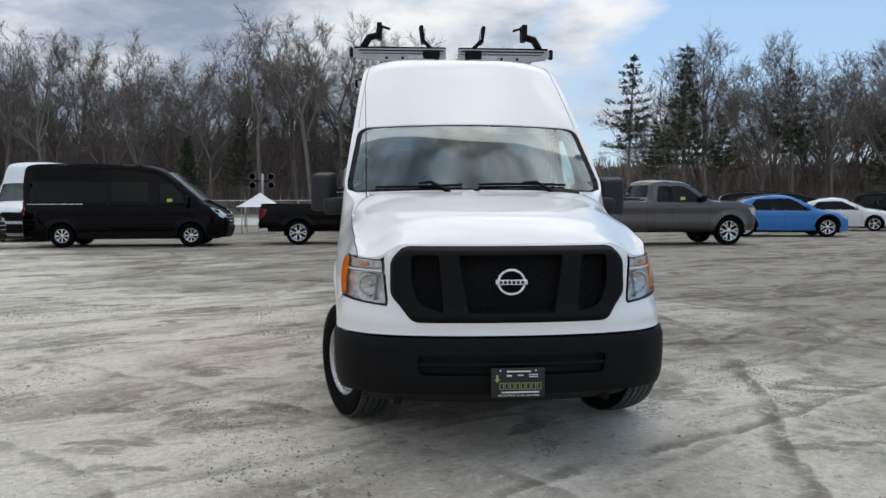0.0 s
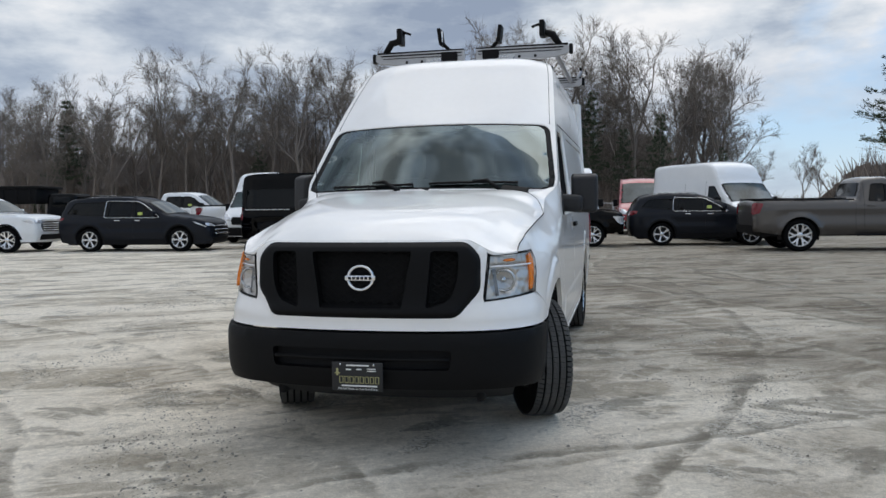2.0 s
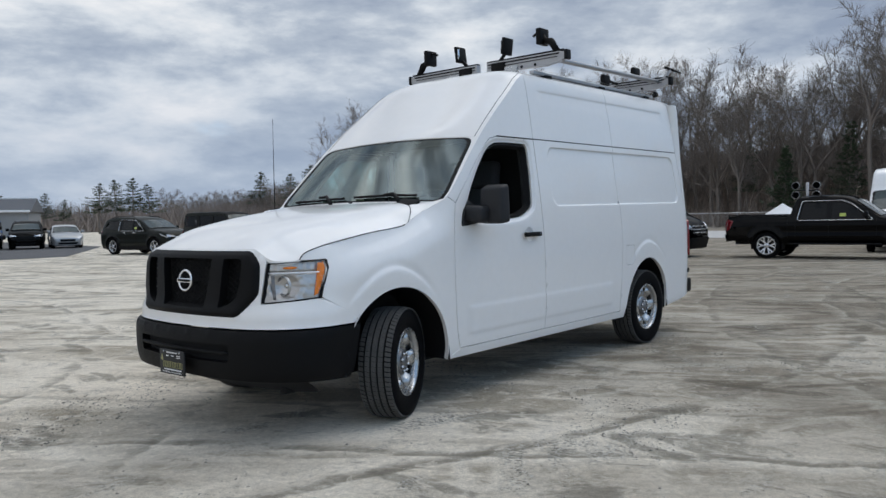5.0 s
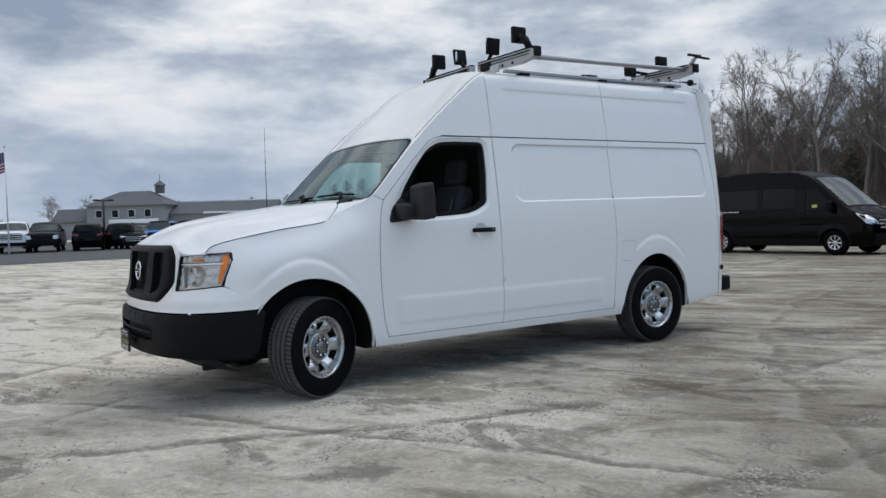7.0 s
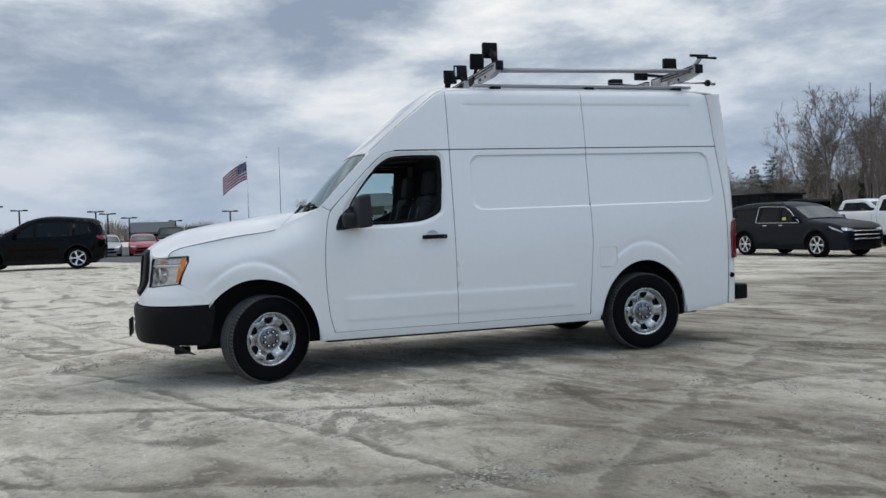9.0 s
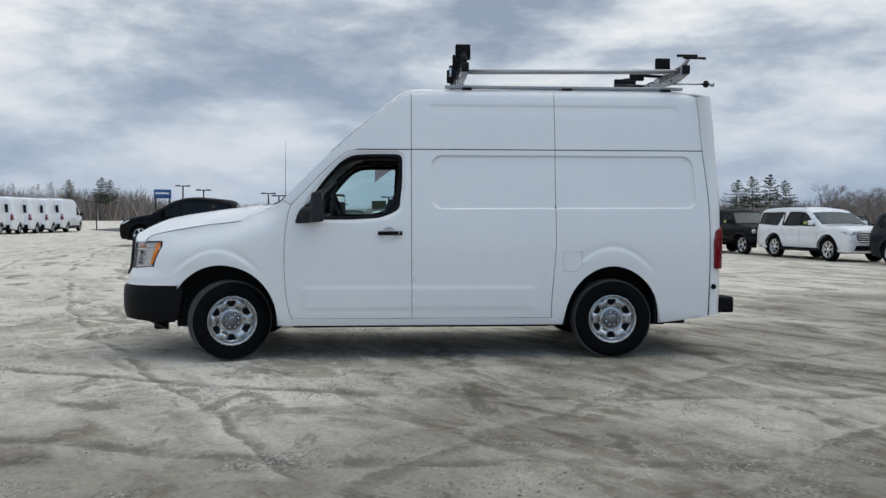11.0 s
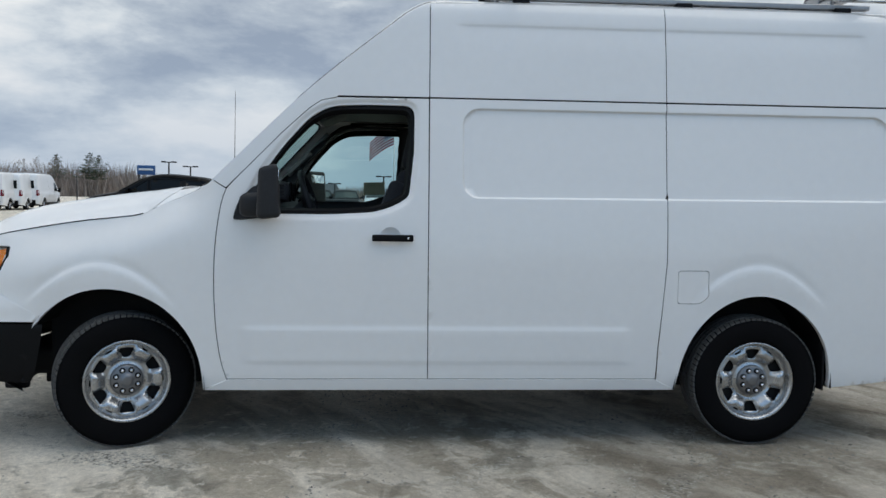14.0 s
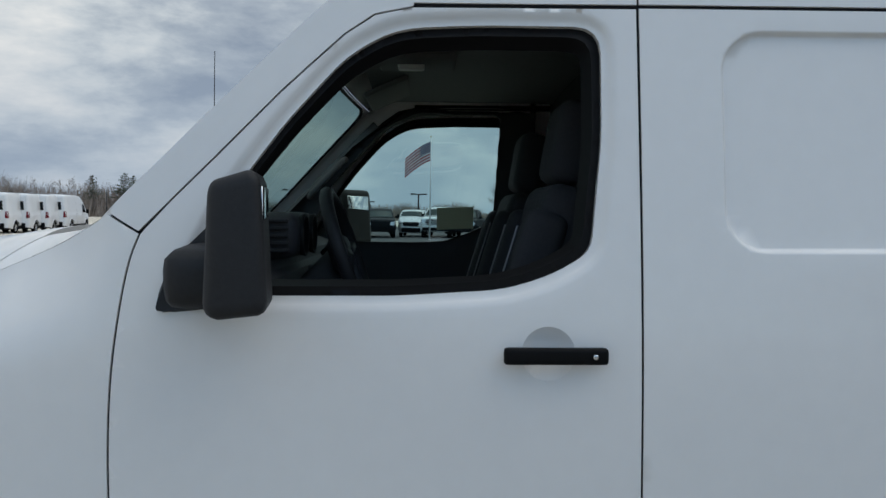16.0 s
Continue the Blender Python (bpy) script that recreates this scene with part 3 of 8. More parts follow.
def ring_points(poly, off, step):
    """Points round a closed outline, off metres outside it."""
    p = dense(poly, step)
    area = sum(a[0] * b[1] - b[0] * a[1] for a, b in zip(p, p[1:] + p[:1]))
    sg = 1 if area > 0 else -1
    out = []
    for i, q in enumerate(p):
        t = Vector(p[(i + 2) % len(p)]) - Vector(p[i - 2])
        if t.length > 1e-6:
            t.normalize()
            out.append((q[0] + sg * t.y * off, q[1] - sg * t.x * off))
    return out


def recess_creases():
    pts = []
    for k in (-0.003, 0.001, 0.005, 0.009, 0.013):
        o = rounded([(1.94 + k, 1.452 + k), (4.545 - k, 1.452 + k), (4.545 - k, 1.975 - k), (1.94 + k, 1.975 - k)], (0.10 - k) * 1.0, 10)
        pts += [(u, v + 0.012 * (u - 1.9) / 2.6 * (1.975 - v) / 0.523) for u, v in dense(o, 0.016)]
    return pts


def flare_creases(c, top, k, u0, u1):
    return [(u, top - k * (u - c) ** 2 - q) for u in np.arange(u0, u1, 0.018) for q in (-0.05, -0.03, -0.014, 0.002, 0.012, 0.024, 0.04)]


def line_creases(zs, u0, u1):
    return [(u, z) for u in np.arange(u0, u1, 0.022) for z in zs]



def flank_depth(u, z):
    w = sstep(-0.38, -0.95, u)
    d = (side_prof(z) - 1.0) * (1 - w) + nose_prof(z) * w
    if u < 0.62:
        ze = form_line(u)
        d -= 0.10 * sstep(ze - 0.30, ze + 0.01, z) ** 1.4 * (1 - sstep(0.30, 0.58, u)) * (1 - w)
    for e, k in ((1.072 - 1.40 * (u + 0.10) ** 2 - z, (1 - w) * sstep(-0.66, -0.5, u)), (1.092 - 1.45 * (u - 3.70) ** 2 - z, 0.65)):
        if -0.08 < e < 0.4 and k > 0:
            # the skin draws in above the arch lip, then swells out again
            d += (0.011 * sstep(0.0, 0.045, e) - 0.007 * sstep(-0.065, 0.004, e) * (1 - sstep(0.004, 0.03, e))) * sstep(0.80, 0.97, z) * k
    if 1.8 < u < 4.7 and z > 1.3:
        d -= 0.014 * sstep(0.0, 0.010, -round_box(u, z, 1.94, 4.545, 1.452 + 0.012 * (u - 1.9) / 2.6, 1.975, 0.10))
    if 1.8 < u < 4.6 and z > 2.3:
        d -= 0.006 * (1 - sstep(2.455, 2.473, z)) * sstep(2.32, 2.45, z) * sstep(1.88, 1.98, u) * (1 - sstep(4.38, 4.47, u))
    if 0.6 < u < 3.1 and z < 0.9:
        d += 0.007 * sstep(0.480, 0.515, z) * (1 - sstep(0.685, 0.720, z)) * sstep(0.66, 0.76, u) * (1 - sstep(2.88, 2.98, u))
    if 0.5 < u < 1.8 and 1.2 < z < 2.1:
        e = min(math.hypot(u - a, z - b) for a, b in WINDOW_EDGE)
        d -= 0.015 * sstep(0.034, 0.008, e)
    return d


LEAN = smooth_table([(0.3, 0.0), (1.3, 0.0), (1.6, 0.01), (2.03, 0.05), (2.4, 0.07), (2.65, 0.09)])
LEAN_BACK = smooth_table([(1.5, 0.0), (1.86, 0.0), (2.15, 0.0), (2.39, 0.005), (2.62, 0.015)])


def flank(u, z, out=0.0):
    """A point of the left flank; out: metres proud of the skin."""
    u = min(max(u, U_NOSE), U_TAIL)
    c, h = plan(u), 0.012
    t = plan(min(u + h, U_TAIL)) - plan(max(u - h, U_NOSE))
    t.normalize()
    d = flank_depth(u, z) * (1 - 0.88 * sstep(4.66, 4.86, u)) + out
    x, y = c.x + t.y * d, c.y - t.x * d
    y -= LEAN(z) * sstep(3.9, 4.62, y) + LEAN_BACK(z) * sstep(4.64, 4.81, y)
    return Vector((x, y, z))


def nose(w, z, out=0.0):
    """A point of the nose by the signed way w round it from the middle."""
    p = flank(U_NOSE + abs(w), z, out)
    return Vector((-p.x if w < 0 else p.x, p.y, p.z))


def wx(x):
    return u_of_x(abs(x)) - U_NOSE if x >= 0 else -(u_of_x(abs(x)) - U_NOSE)


def wy(y):
    return u_of_y(y) - U_NOSE


def both(name, bm, mat, label="", parent=van):
    """The part on the left, and its mirror image on the right."""
    m = mirrored(bm)
    return part(name, bm, mat, parent, label), part(name, m, mat, parent, label)


# edge line where windshield, cap and roof meet the flank
EDGE = [(0.472, 1.490), (0.612, 1.630), (0.803, 1.826), (0.985, 2.005), (1.15, 2.152), (1.318, 2.290), (1.50, 2.432), (1.655, 2.547), (1.78, 2.597), (2.1, 2.60), (3.0, 2.605), (4.3, 2.607), (4.60, 2.60), (4.69, 2.572)]
EDGE_S = [0.0]
for _a, _b in zip(EDGE, EDGE[1:]):
    EDGE_S.append(EDGE_S[-1] + math.dist(_a, _b))
edge_y, edge_z = smooth_table(list(zip(EDGE_S, [e[0] for e in EDGE]))), smooth_table(list(zip(EDGE_S, [e[1] for e in EDGE])))
S_TOP, S_ROOF, S_END = EDGE_S[3], EDGE_S[8], EDGE_S[-1]
bulge_y = smooth_table([(0, 0.035), (S_TOP, 0.070), (S_TOP + 0.25, 0.042), (S_TOP + 0.6, 0.036), (S_ROOF, 0.03), (S_ROOF + 0.4, 0), (S_END - 0.5, 0), (S_END, 0.0)])
bulge_z = smooth_table([(0, 0.02), (S_TOP, 0.03), (S_TOP + 0.25, 0.035), (S_TOP + 0.6, 0.046), (S_ROOF, 0.072), (S_END - 0.4, 0.075), (S_END, 0.05)])
bulge_p = smooth_table([(0, 1.9), (S_TOP, 2.1), (S_TOP + 0.35, 4.2), (S_ROOF, 5.0), (S_END, 5.0)])


def crown(a, s, out=0.0):
    """Windshield, cap and roof: a from -1 to 1 across, s metres along the edge line."""
    y, z = edge_y(s), edge_z(s)
    e = flank(min(y, 4.2), z)
    if s > S_ROOF:
        e.y = y
    k = 1 - abs(a) ** bulge_p(s)
    p = Vector((a * e.x, e.y - bulge_y(s) * k, z + bulge_z(s) * k))
    if out:
        p += Vector((0, -0.55, 0.83)) * out if s < S_ROOF else Vector((0, 0, out))
    return p


# front wheel arch and door seam lines, in (y, z)
ARCH_F = [(0.465, 0.335), (0.465, 0.42), (0.445, 0.54), (0.395, 0.66), (0.31, 0.77), (0.19, 0.86), (0.05, 0.91), (-0.09, 0.922), (-0.22, 0.895), (-0.34, 0.83), (-0.43, 0.75), (-0.472, 0.69)]
ARCH_R = [(3.225, 0.34), (3.235, 0.42), (3.265, 0.55), (3.325, 0.68), (3.43, 0.80), (3.56, 0.88), (3.70, 0.908), (3.84, 0.885), (3.98, 0.805), (4.08, 0.70), (4.14, 0.58), (4.165, 0.45), (4.17, 0.345)]


def softened(pts, times=2):
    """An open line with its corners cut, ends kept."""
    for _ in range(times):
        out = [pts[0]]
        for a, b in zip(pts, pts[1:]):
            out += [(a[0] * 0.75 + b[0] * 0.25, a[1] * 0.75 + b[1] * 0.25), (a[0] * 0.25 + b[0] * 0.75, a[1] * 0.25 + b[1] * 0.75)]
        pts = out + [pts[-1]]
    return pts


ARCH_F, ARCH_R = softened(ARCH_F), softened(ARCH_R)
SEAM_DOOR = softened([(0.600, 0.405), (0.572, 0.497), (0.556, 0.60), (0.542, 0.744), (0.536, 0.917), (0.537, 1.06), (0.545, 1.204), (0.562, 1.34), (0.579, 1.432), (0.601, 1.490)])
DOOR_TOP = [(0.669, 1.563), (0.76, 1.656), (0.852, 1.752), (0.915, 1.818), (0.985, 1.885), (1.06, 1.955), (1.13, 2.003), (1.22, 2.022)]
GAP = 0.0027

# fender
fen = [(u_of_y(y), z) for y, z in ARCH_F[::-1]] + [(0.60, 0.34)] + [(y - GAP, z) for y, z in SEAM_DOOR] + [(0.524, 1.533)]
fen += [(u, shoulder(u) - 0.004) for u in np.linspace(0.51, u_of_y(-0.802), 80)]
fen += [(u_of_y(-0.645) + 0.012, 1.147), (u_of_y(-0.70) + 0.012, 0.908), (u_of_y(-0.445), 0.768)]
both("front_fender", skin(fen, [], 0.024, flank, 0.03, bstep=0.02, creases=flare_creases(-0.10, 1.072, 1.40, -0.6, 0.5)), WHITE)
seam_b = tube([flank(u, shoulder(u) - 0.001, 0.0005) for u in np.linspace(u_of_y(-0.802), 0.121, 70)], 0.0035, 5, caps=False)
both("hood_seal", seam_b, SEAL)

# driver and passenger door
door = [(y + GAP, z) for y, z in SEAM_DOOR] + DOOR_TOP + [(1.745 - GAP, 2.024), (1.747 - GAP, 1.0), (1.752 - GAP, 0.405)]
DISH = [(1.53 + 0.062 * math.cos(t), 1.222 + 0.062 * math.sin(t)) for t in (2 * math.pi * k / 28 for k in range(28))]
doors = both("front_door", skin(door, [WINDOW, DISH], 0.026, flank, 0.05, bstep=0.02, creases=ring_points(WINDOW, 0.010, 0.016) + ring_points(WINDOW, 0.019, 0.016) + ring_points(WINDOW, 0.028, 0.016) + ring_points(WINDOW, 0.038, 0.016) + line_creases((0.48, 0.492, 0.504, 0.516, 0.684, 0.696, 0.708, 0.72), 0.64, 1.74)), WHITE)
rim = skin(WINDOW, [[(y * 0.955 + 0.054, z * 0.93 + 0.115) for y, z in WINDOW]], 0.05, lambda u, z: flank(u, z, -0.018), 0.05, bstep=0.022)
m = mirrored(rim)
part("window_seal", rim, SEAL, doors[0])
part("window_seal", m, SEAL, doors[1])
pane = skin([(y * 0.97 + 0.036, z * 0.95 + 0.083) for y, z in WINDOW], [], 0.07, lambda u, z: flank(u, z, -0.045), 0)
pane2 = mirrored(pane)
pane.free()
ob = part("window_pane", pane2, GLASS, doors[1], "green-tinted side window glass")
ob.visible_shadow = False
for d, sgn in zip(doors, (1, -1)):
    # handle in its scooped recess
    cup = bmesh.new()
    skin(DISH, [], 0.012, lambda u, z: flank(u, z, -0.0005 - 0.024 * max(0, 1 - ((u - 1.53) ** 2 + (z - 1.222) ** 2) / 0.00385)), bm=cup)
    bar = box((0.026, 0.235, 0.038), (0, 0, 0), 0.010, 3)
    bar.transform(Matrix.Translation(flank(1.543, 1.222, 0.028)))
    lock = lathe([(0.0, 0.0001), (0.002, 0.005), (0.0, 0.006)], 14)
    lock.transform(Matrix.Translation(flank(1.63, 1.222, 0.042)))
    bits = [(cup, "handle_recess", WHITE, ""), (bar, "door_handle", BLACK_PLASTIC, "black pull handle"), (lock, "lock", CHROME, "")]
    for b, nm, mt, lb in bits:
        if sgn < 0:
            for v in b.verts:
                v.co.x = -v.co.x
            bmesh.ops.reverse_faces(b, faces=b.faces[:])
        part(nm, b, mt, d, lb)

# pillar between windshield and door
pil = [(y - GAP, z) for y, z in [(0.601, 1.4965)] + [(a, b + 0.004) for a, b in DOOR_TOP]] + [(1.22, 2.034), (1.744, 2.035)]
top_line = [(edge_y(s), edge_z(s)) for s in np.linspace(0, S_ROOF, 110)]
cap_side = pil + [(1.744, 2.594)] + [q for q in top_line[::-1] if 0.532 < q[0] < 1.74] + [(0.530, 1.5365)]
both("cab_side", skin(cap_side, [], 0.045, flank, 0.02, bstep=0.02), WHITE)

# cargo flanks, lower and upper, and the rear quarter
X1, X2 = 1.747, 3.146
mid = [(X1 + GAP + 0.005, 0.405), (3.10, 0.405), (3.105, 0.60), (3.125, 0.85), (X2 - GAP, 1.1), (X2 - GAP, 2.026), (X1 + GAP, 2.026), (X1 + GAP, 1.0)]
both("side_panel", skin(mid, [], 0.03, flank, 0.02, bstep=0.02, creases=recess_creases() + line_creases((0.48, 0.492, 0.504, 0.516, 0.684, 0.696, 0.708, 0.72), 1.76, 3.1)), WHITE)
fuel = rounded([(3.212, 0.853), (3.345, 0.853), (3.40, 0.895), (3.40, 1.05), (3.212, 1.05)], 0.02, 3)
quarter = [(3.11, 0.335)] + ARCH_R + [(4.40, 0.37), (4.655, 0.405), (4.66, 1.0), (4.66, 2.026), (X2 + GAP, 2.026), (X2 + GAP, 1.1), (3.13, 0.85), (3.112, 0.60), (3.108, 0.405)]
quarters = both("rear_quarter", skin(quarter, [fuel], 0.03, flank, 0.035, bstep=0.02, creases=recess_creases() + flare_creases(3.70, 1.092, 1.45, 3.15, 4.3)), WHITE)
cen = (3.306, 0.955)
flap = skin([((y - cen[0]) * 0.965 + cen[0], (z - cen[1]) * 0.965 + cen[1]) for y, z in fuel], [], 0.03, lambda u, z: flank(u, z, -0.001), 0.015)
part("fuel_flap", flap, WHITE, quarters[0], "white fuel filler flap")
for a, b in ((X1, X2), (X2, 4.665)):
    up = [(a + GAP, 2.036), (b - GAP, 2.036), (b - GAP, 2.572), (4.56, 2.592), (4.35, 2.607), (a + GAP, 2.607), (a + GAP, 2.585)]
    if a == X1:
        up = [(a + GAP, 2.036), (b - GAP, 2.036), (b - GAP, 2.607), (2.1, 2.600), (1.9, 2.597), (a + GAP, 2.590)]
    both("roof_side_panel", skin(up, [], 0.03, flank, 0.02, bstep=0.024, creases=line_creases((2.44, 2.454, 2.46, 2.467, 2.474), 1.78, 4.62)), WHITE)
back = [(4.671, 0.42), (U_TAIL, 0.42), (U_TAIL, 2.612), (5.15, 2.60), (4.80, 2.565), (4.671, 2.572)]
both("rear_door", skin(back, [], 0.05, flank, 0.02), WHITE)
# sill below doors
sill = [(0.468, 0.335), (3.222, 0.335), (3.10, 0.398), (0.61, 0.398)]
both("sill", skin(sill, [], 0.05, lambda u, z: flank(u, z, 0.006), 0.04), WHITE)

# roof cap, roof and windshield
cap = [(-1, S_TOP + 0.01), (1, S_TOP + 0.01), (1, S_ROOF), (-1, S_ROOF)]
part("roof_cap", skin([(a * 0.85, s) for a, s in cap], [], 0.035, lambda a, s: crown(a / 0.85, s), 0.015, bstep=0.018), WHITE, van)
for sg in (-1, 1):
    part("cap_seam", tube([crown(sg * 0.955, s, 0.0005) for s in np.linspace(S_TOP + 0.01, S_ROOF - 0.02, 24)], 0.0022, 5), SEAL, van)
rf = [(-0.8, S_ROOF + 0.006), (0.8, S_ROOF + 0.006), (0.8, S_END), (-0.8, S_END)]
part("roof", skin(rf, [], 0.08, lambda a, s: crown(a / 0.8, s), 0.015, bstep=0.05), WHITE, van)
WS = 0.86
ws_out = rounded([(-WS * 0.985, 0.0), (WS * 0.985, 0.0), (WS * 0.955, S_TOP), (-WS * 0.955, S_TOP)], [0.04, 0.04, 0.09, 0.09], 5)
ws_in = [(a * 0.955, (s - S_TOP / 2) * 0.93 + S_TOP / 2 + 0.012) for a, s in ws_out]
part("windshield_surround", skin([(-WS, -0.012), (WS, -0.012), (WS, S_TOP + 0.008), (-WS, S_TOP + 0.008)], [ws_out], 0.05, lambda a, s: crown(a / WS, s), 0.012, bstep=0.03), WHITE, van)
band = part("windshield_border", skin(ws_out, [ws_in], 0.05, lambda a, s: crown(a / WS, s, -0.006), 0.0, bstep=0.03), SEAL, van)
ws = part("windshield", skin(ws_in, [], 0.06, lambda a, s: crown(a / WS, s, -0.006), 0.0, bstep=0.04), WINDSHIELD, van, "green-tinted windshield glass reflecting clouds")
ws.visible_shadow = False

# hood, a crowned sheet between nose edge and fender seams
hood_c = smooth_table([(-1.06, 1.260), (-1.0, 1.278), (-0.9, 1.308), (-0.67, 1.374), (-0.17, 1.450), (0.28, 1.502), (0.5, 1.525)])
hood_rim = [(u, min(shoulder(u), 1.215)) if u < -0.9 else (u, shoulder(u)) for u in np.linspace(U_NOSE, 0.121, 90)]
HOOD_3D = [flank(u, z + 0.002) for u, z in hood_rim]
HOOD_B = np.array([(p.x, p.y, p.z) for p in HOOD_3D] + [tuple(flank(u, 1.345 + (u - 0.121) * 0.35)) for u in (0.2, 0.3, 0.4)])
HOOD_X = np.maximum.accumulate(HOOD_B[:, 0] + np.arange(len(HOOD_B)) * 1e-6)


def hood_point(x, y, out=0.0):
    ys = max(y, -0.79)
    xs, zs = float(np.interp(ys, HOOD_B[:, 1], HOOD_B[:, 0])), float(np.interp(ys, HOOD_B[:, 1], HOOD_B[:, 2]))
    zc = hood_c(y)
    z = zc - (zc - zs) * min(abs(x) / xs, 1.0) ** (3.7 + 1.5 * sstep(-0.65, 0.0, y) + 4.0 * sstep(0.05, 0.28, y))
    front_y, front_z = float(np.interp(abs(x), HOOD_X, HOOD_B[:, 1])), float(np.interp(abs(x), HOOD_X, HOOD_B[:, 2]))
    z = front_z + (z - front_z) * (1 - math.exp(-max(y - front_y, 0.0) / (0.085 + 0.09 * sstep(0.56, 0.74, abs(x)))))
    return Vector((x, y, z + out))


hood_l = [(p.x, p.y) for p in HOOD_3D]
# rounded rear corner of the hood
CORNER = softened([hood_l[-1]] + [(k * float(np.interp(y, HOOD_B[:, 1], HOOD_B[:, 0])), y) for k, y in ((0.990, 0.160), (0.972, 0.195), (0.952, 0.224), (0.928, 0.250), (0.898, 0.275), (0.862, 0.294))], 1)
hood_l = hood_l + CORNER[1:]
rear_l = [(x, 0.318 - 0.03 * (x / 0.8) ** 4) for x in np.linspace(0.73, -0.73, 28)]
hood_out = hood_l + rear_l + [(-x, y) for x, y in hood_l[::-1]]
CORNER_END = hood_point(*CORNER[-1])
both("hood_corner_seal", tube([hood_point(x, y, -0.006) + Vector((0.002, 0.003, 0)) for x, y in CORNER], 0.0028, 5, caps=False), SEAL)
hood_out = [p for i, p in enumerate(hood_out) if i == 0 or math.dist(p, hood_out[i - 1]) > 0.004][:-1]
part("hood", skin(hood_out, [], 0.035, hood_point, 0.02, (0, 0, -1), bstep=0.03), WHITE, van)
# cowl and wiper shelf
cowl = [(x, 0.26) for x in np.linspace(-0.77, 0.77, 24)] + [(x, crown(x / 0.93, 0.05).y + 0.06) for x in np.linspace(0.77, -0.77, 24)]
part("cowl", skin(cowl, [], 0.06, lambda x, y: Vector((x, y, 1.474 - 0.046 * abs(x / 0.8) ** 6)), 0.03, (0, 0, -1)), BLACK_PLASTIC, van)


def cowl_corner():
    """White corner between hood, fender top and the foot of the pillar."""
    bm = bmesh.new()
    rows = []
    inner = [hood_point(x, y) + Vector((0.004, 0.006, 0)) for x, y in CORNER] + [CORNER_END + Vector((0.004, 0.035, 0.006)), CORNER_END.lerp(Vector((0.86, 0.45, 1.500)), 0.45), CORNER_END.lerp(Vector((0.86, 0.45, 1.500)), 0.72), Vector((0.86, 0.45, 1.500))]
    for k, i in enumerate(inner):
        u = 0.124 + (0.515 - 0.124) * min(max((i.y - 0.127) / 0.323, 0.0), 1.0)
        o = flank(u, shoulder(u) - 0.003)
        rows.append([bm.verts.new(o.lerp(i, q / 6)) for q in range(7)])
    for a, b in zip(rows, rows[1:]):
        for q in range(6):
            bm.faces.new((a[q], b[q], b[q + 1], a[q + 1])).smooth = True
    return bm


both("cowl_corner", cowl_corner(), WHITE)

# nose skin round grille and lamps
LAMP = [(wx(0.705), 1.128), (wy(-0.640), 1.142), (wy(-0.632), 1.09), (wy(-0.705), 0.907), (wx(0.672), 0.880), (wx(0.674), 0.90)]
GR = rounded([(-0.60, 1.211), (0.60, 1.211), (0.668, 1.130), (0.662, 0.935), (0.53, 0.79), (-0.53, 0.79), (-0.662, 0.935), (-0.668, 1.130)], 0.034, 4)
GRILLE = [(wx(x), z) for x, z in GR]
GRILLE_EDGE = dense(GRILLE, 0.008)
GRH = [((w) * 0.985, (z - 1.0) * 0.985 + 1.0) for w, z in GRILLE]
low = [(wy(-0.472), 0.725), (wy(-0.445), 0.764), (wy(-0.70) - 0.012, 0.902), (wx(0.672), 0.874), (wx(0.667), 0.90), (wx(0.697), 1.135), (wx(0.69), 1.168), (wx(0.60), 1.214)]
fascia = low + [(-w, z) for w, z in low[::-1]]
part("front_fascia", skin(fascia, [GRH], 0.035, nose, 0.03, (0, 1, 0), bstep=0.025), WHITE, van)
bump_o = [(wy(-0.472), 0.712), (wy(-0.49), 0.60), (wy(-0.53), 0.42), (wy(-0.56), 0.375), (wx(0.8), 0.40), (wx(0.5), 0.405)]
bump_o = bump_o + [(-w, z) for w, z in bump_o[::-1]]
SLOT = rounded([(wx(-0.50), 0.625), (wx(0.50), 0.625), (wx(0.49), 0.515), (wx(-0.49), 0.515)], 0.025, 3)
bumper = part("front_bumper", skin(bump_o, [SLOT], 0.035, nose, 0.06, (0, 1, 0), bstep=0.03), BLACK_PLASTIC, van, "textured black plastic bumper")
# dark sheet behind the slot, its shade put into the colour
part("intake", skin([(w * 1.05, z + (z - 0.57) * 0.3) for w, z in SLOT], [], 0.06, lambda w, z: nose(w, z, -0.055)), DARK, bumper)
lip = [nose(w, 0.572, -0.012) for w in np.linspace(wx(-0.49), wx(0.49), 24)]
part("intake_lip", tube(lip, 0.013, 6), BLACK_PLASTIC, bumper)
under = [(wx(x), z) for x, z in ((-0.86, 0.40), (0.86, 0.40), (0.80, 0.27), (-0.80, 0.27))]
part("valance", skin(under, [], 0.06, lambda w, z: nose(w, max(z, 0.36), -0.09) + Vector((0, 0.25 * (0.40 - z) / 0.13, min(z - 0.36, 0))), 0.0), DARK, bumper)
for s in (-1, 1):
    part("tow_hook", box((0.05, 0.14, 0.07), (s * 0.62, -0.72, 0.30), 0.02, 2), DARK, bumper)

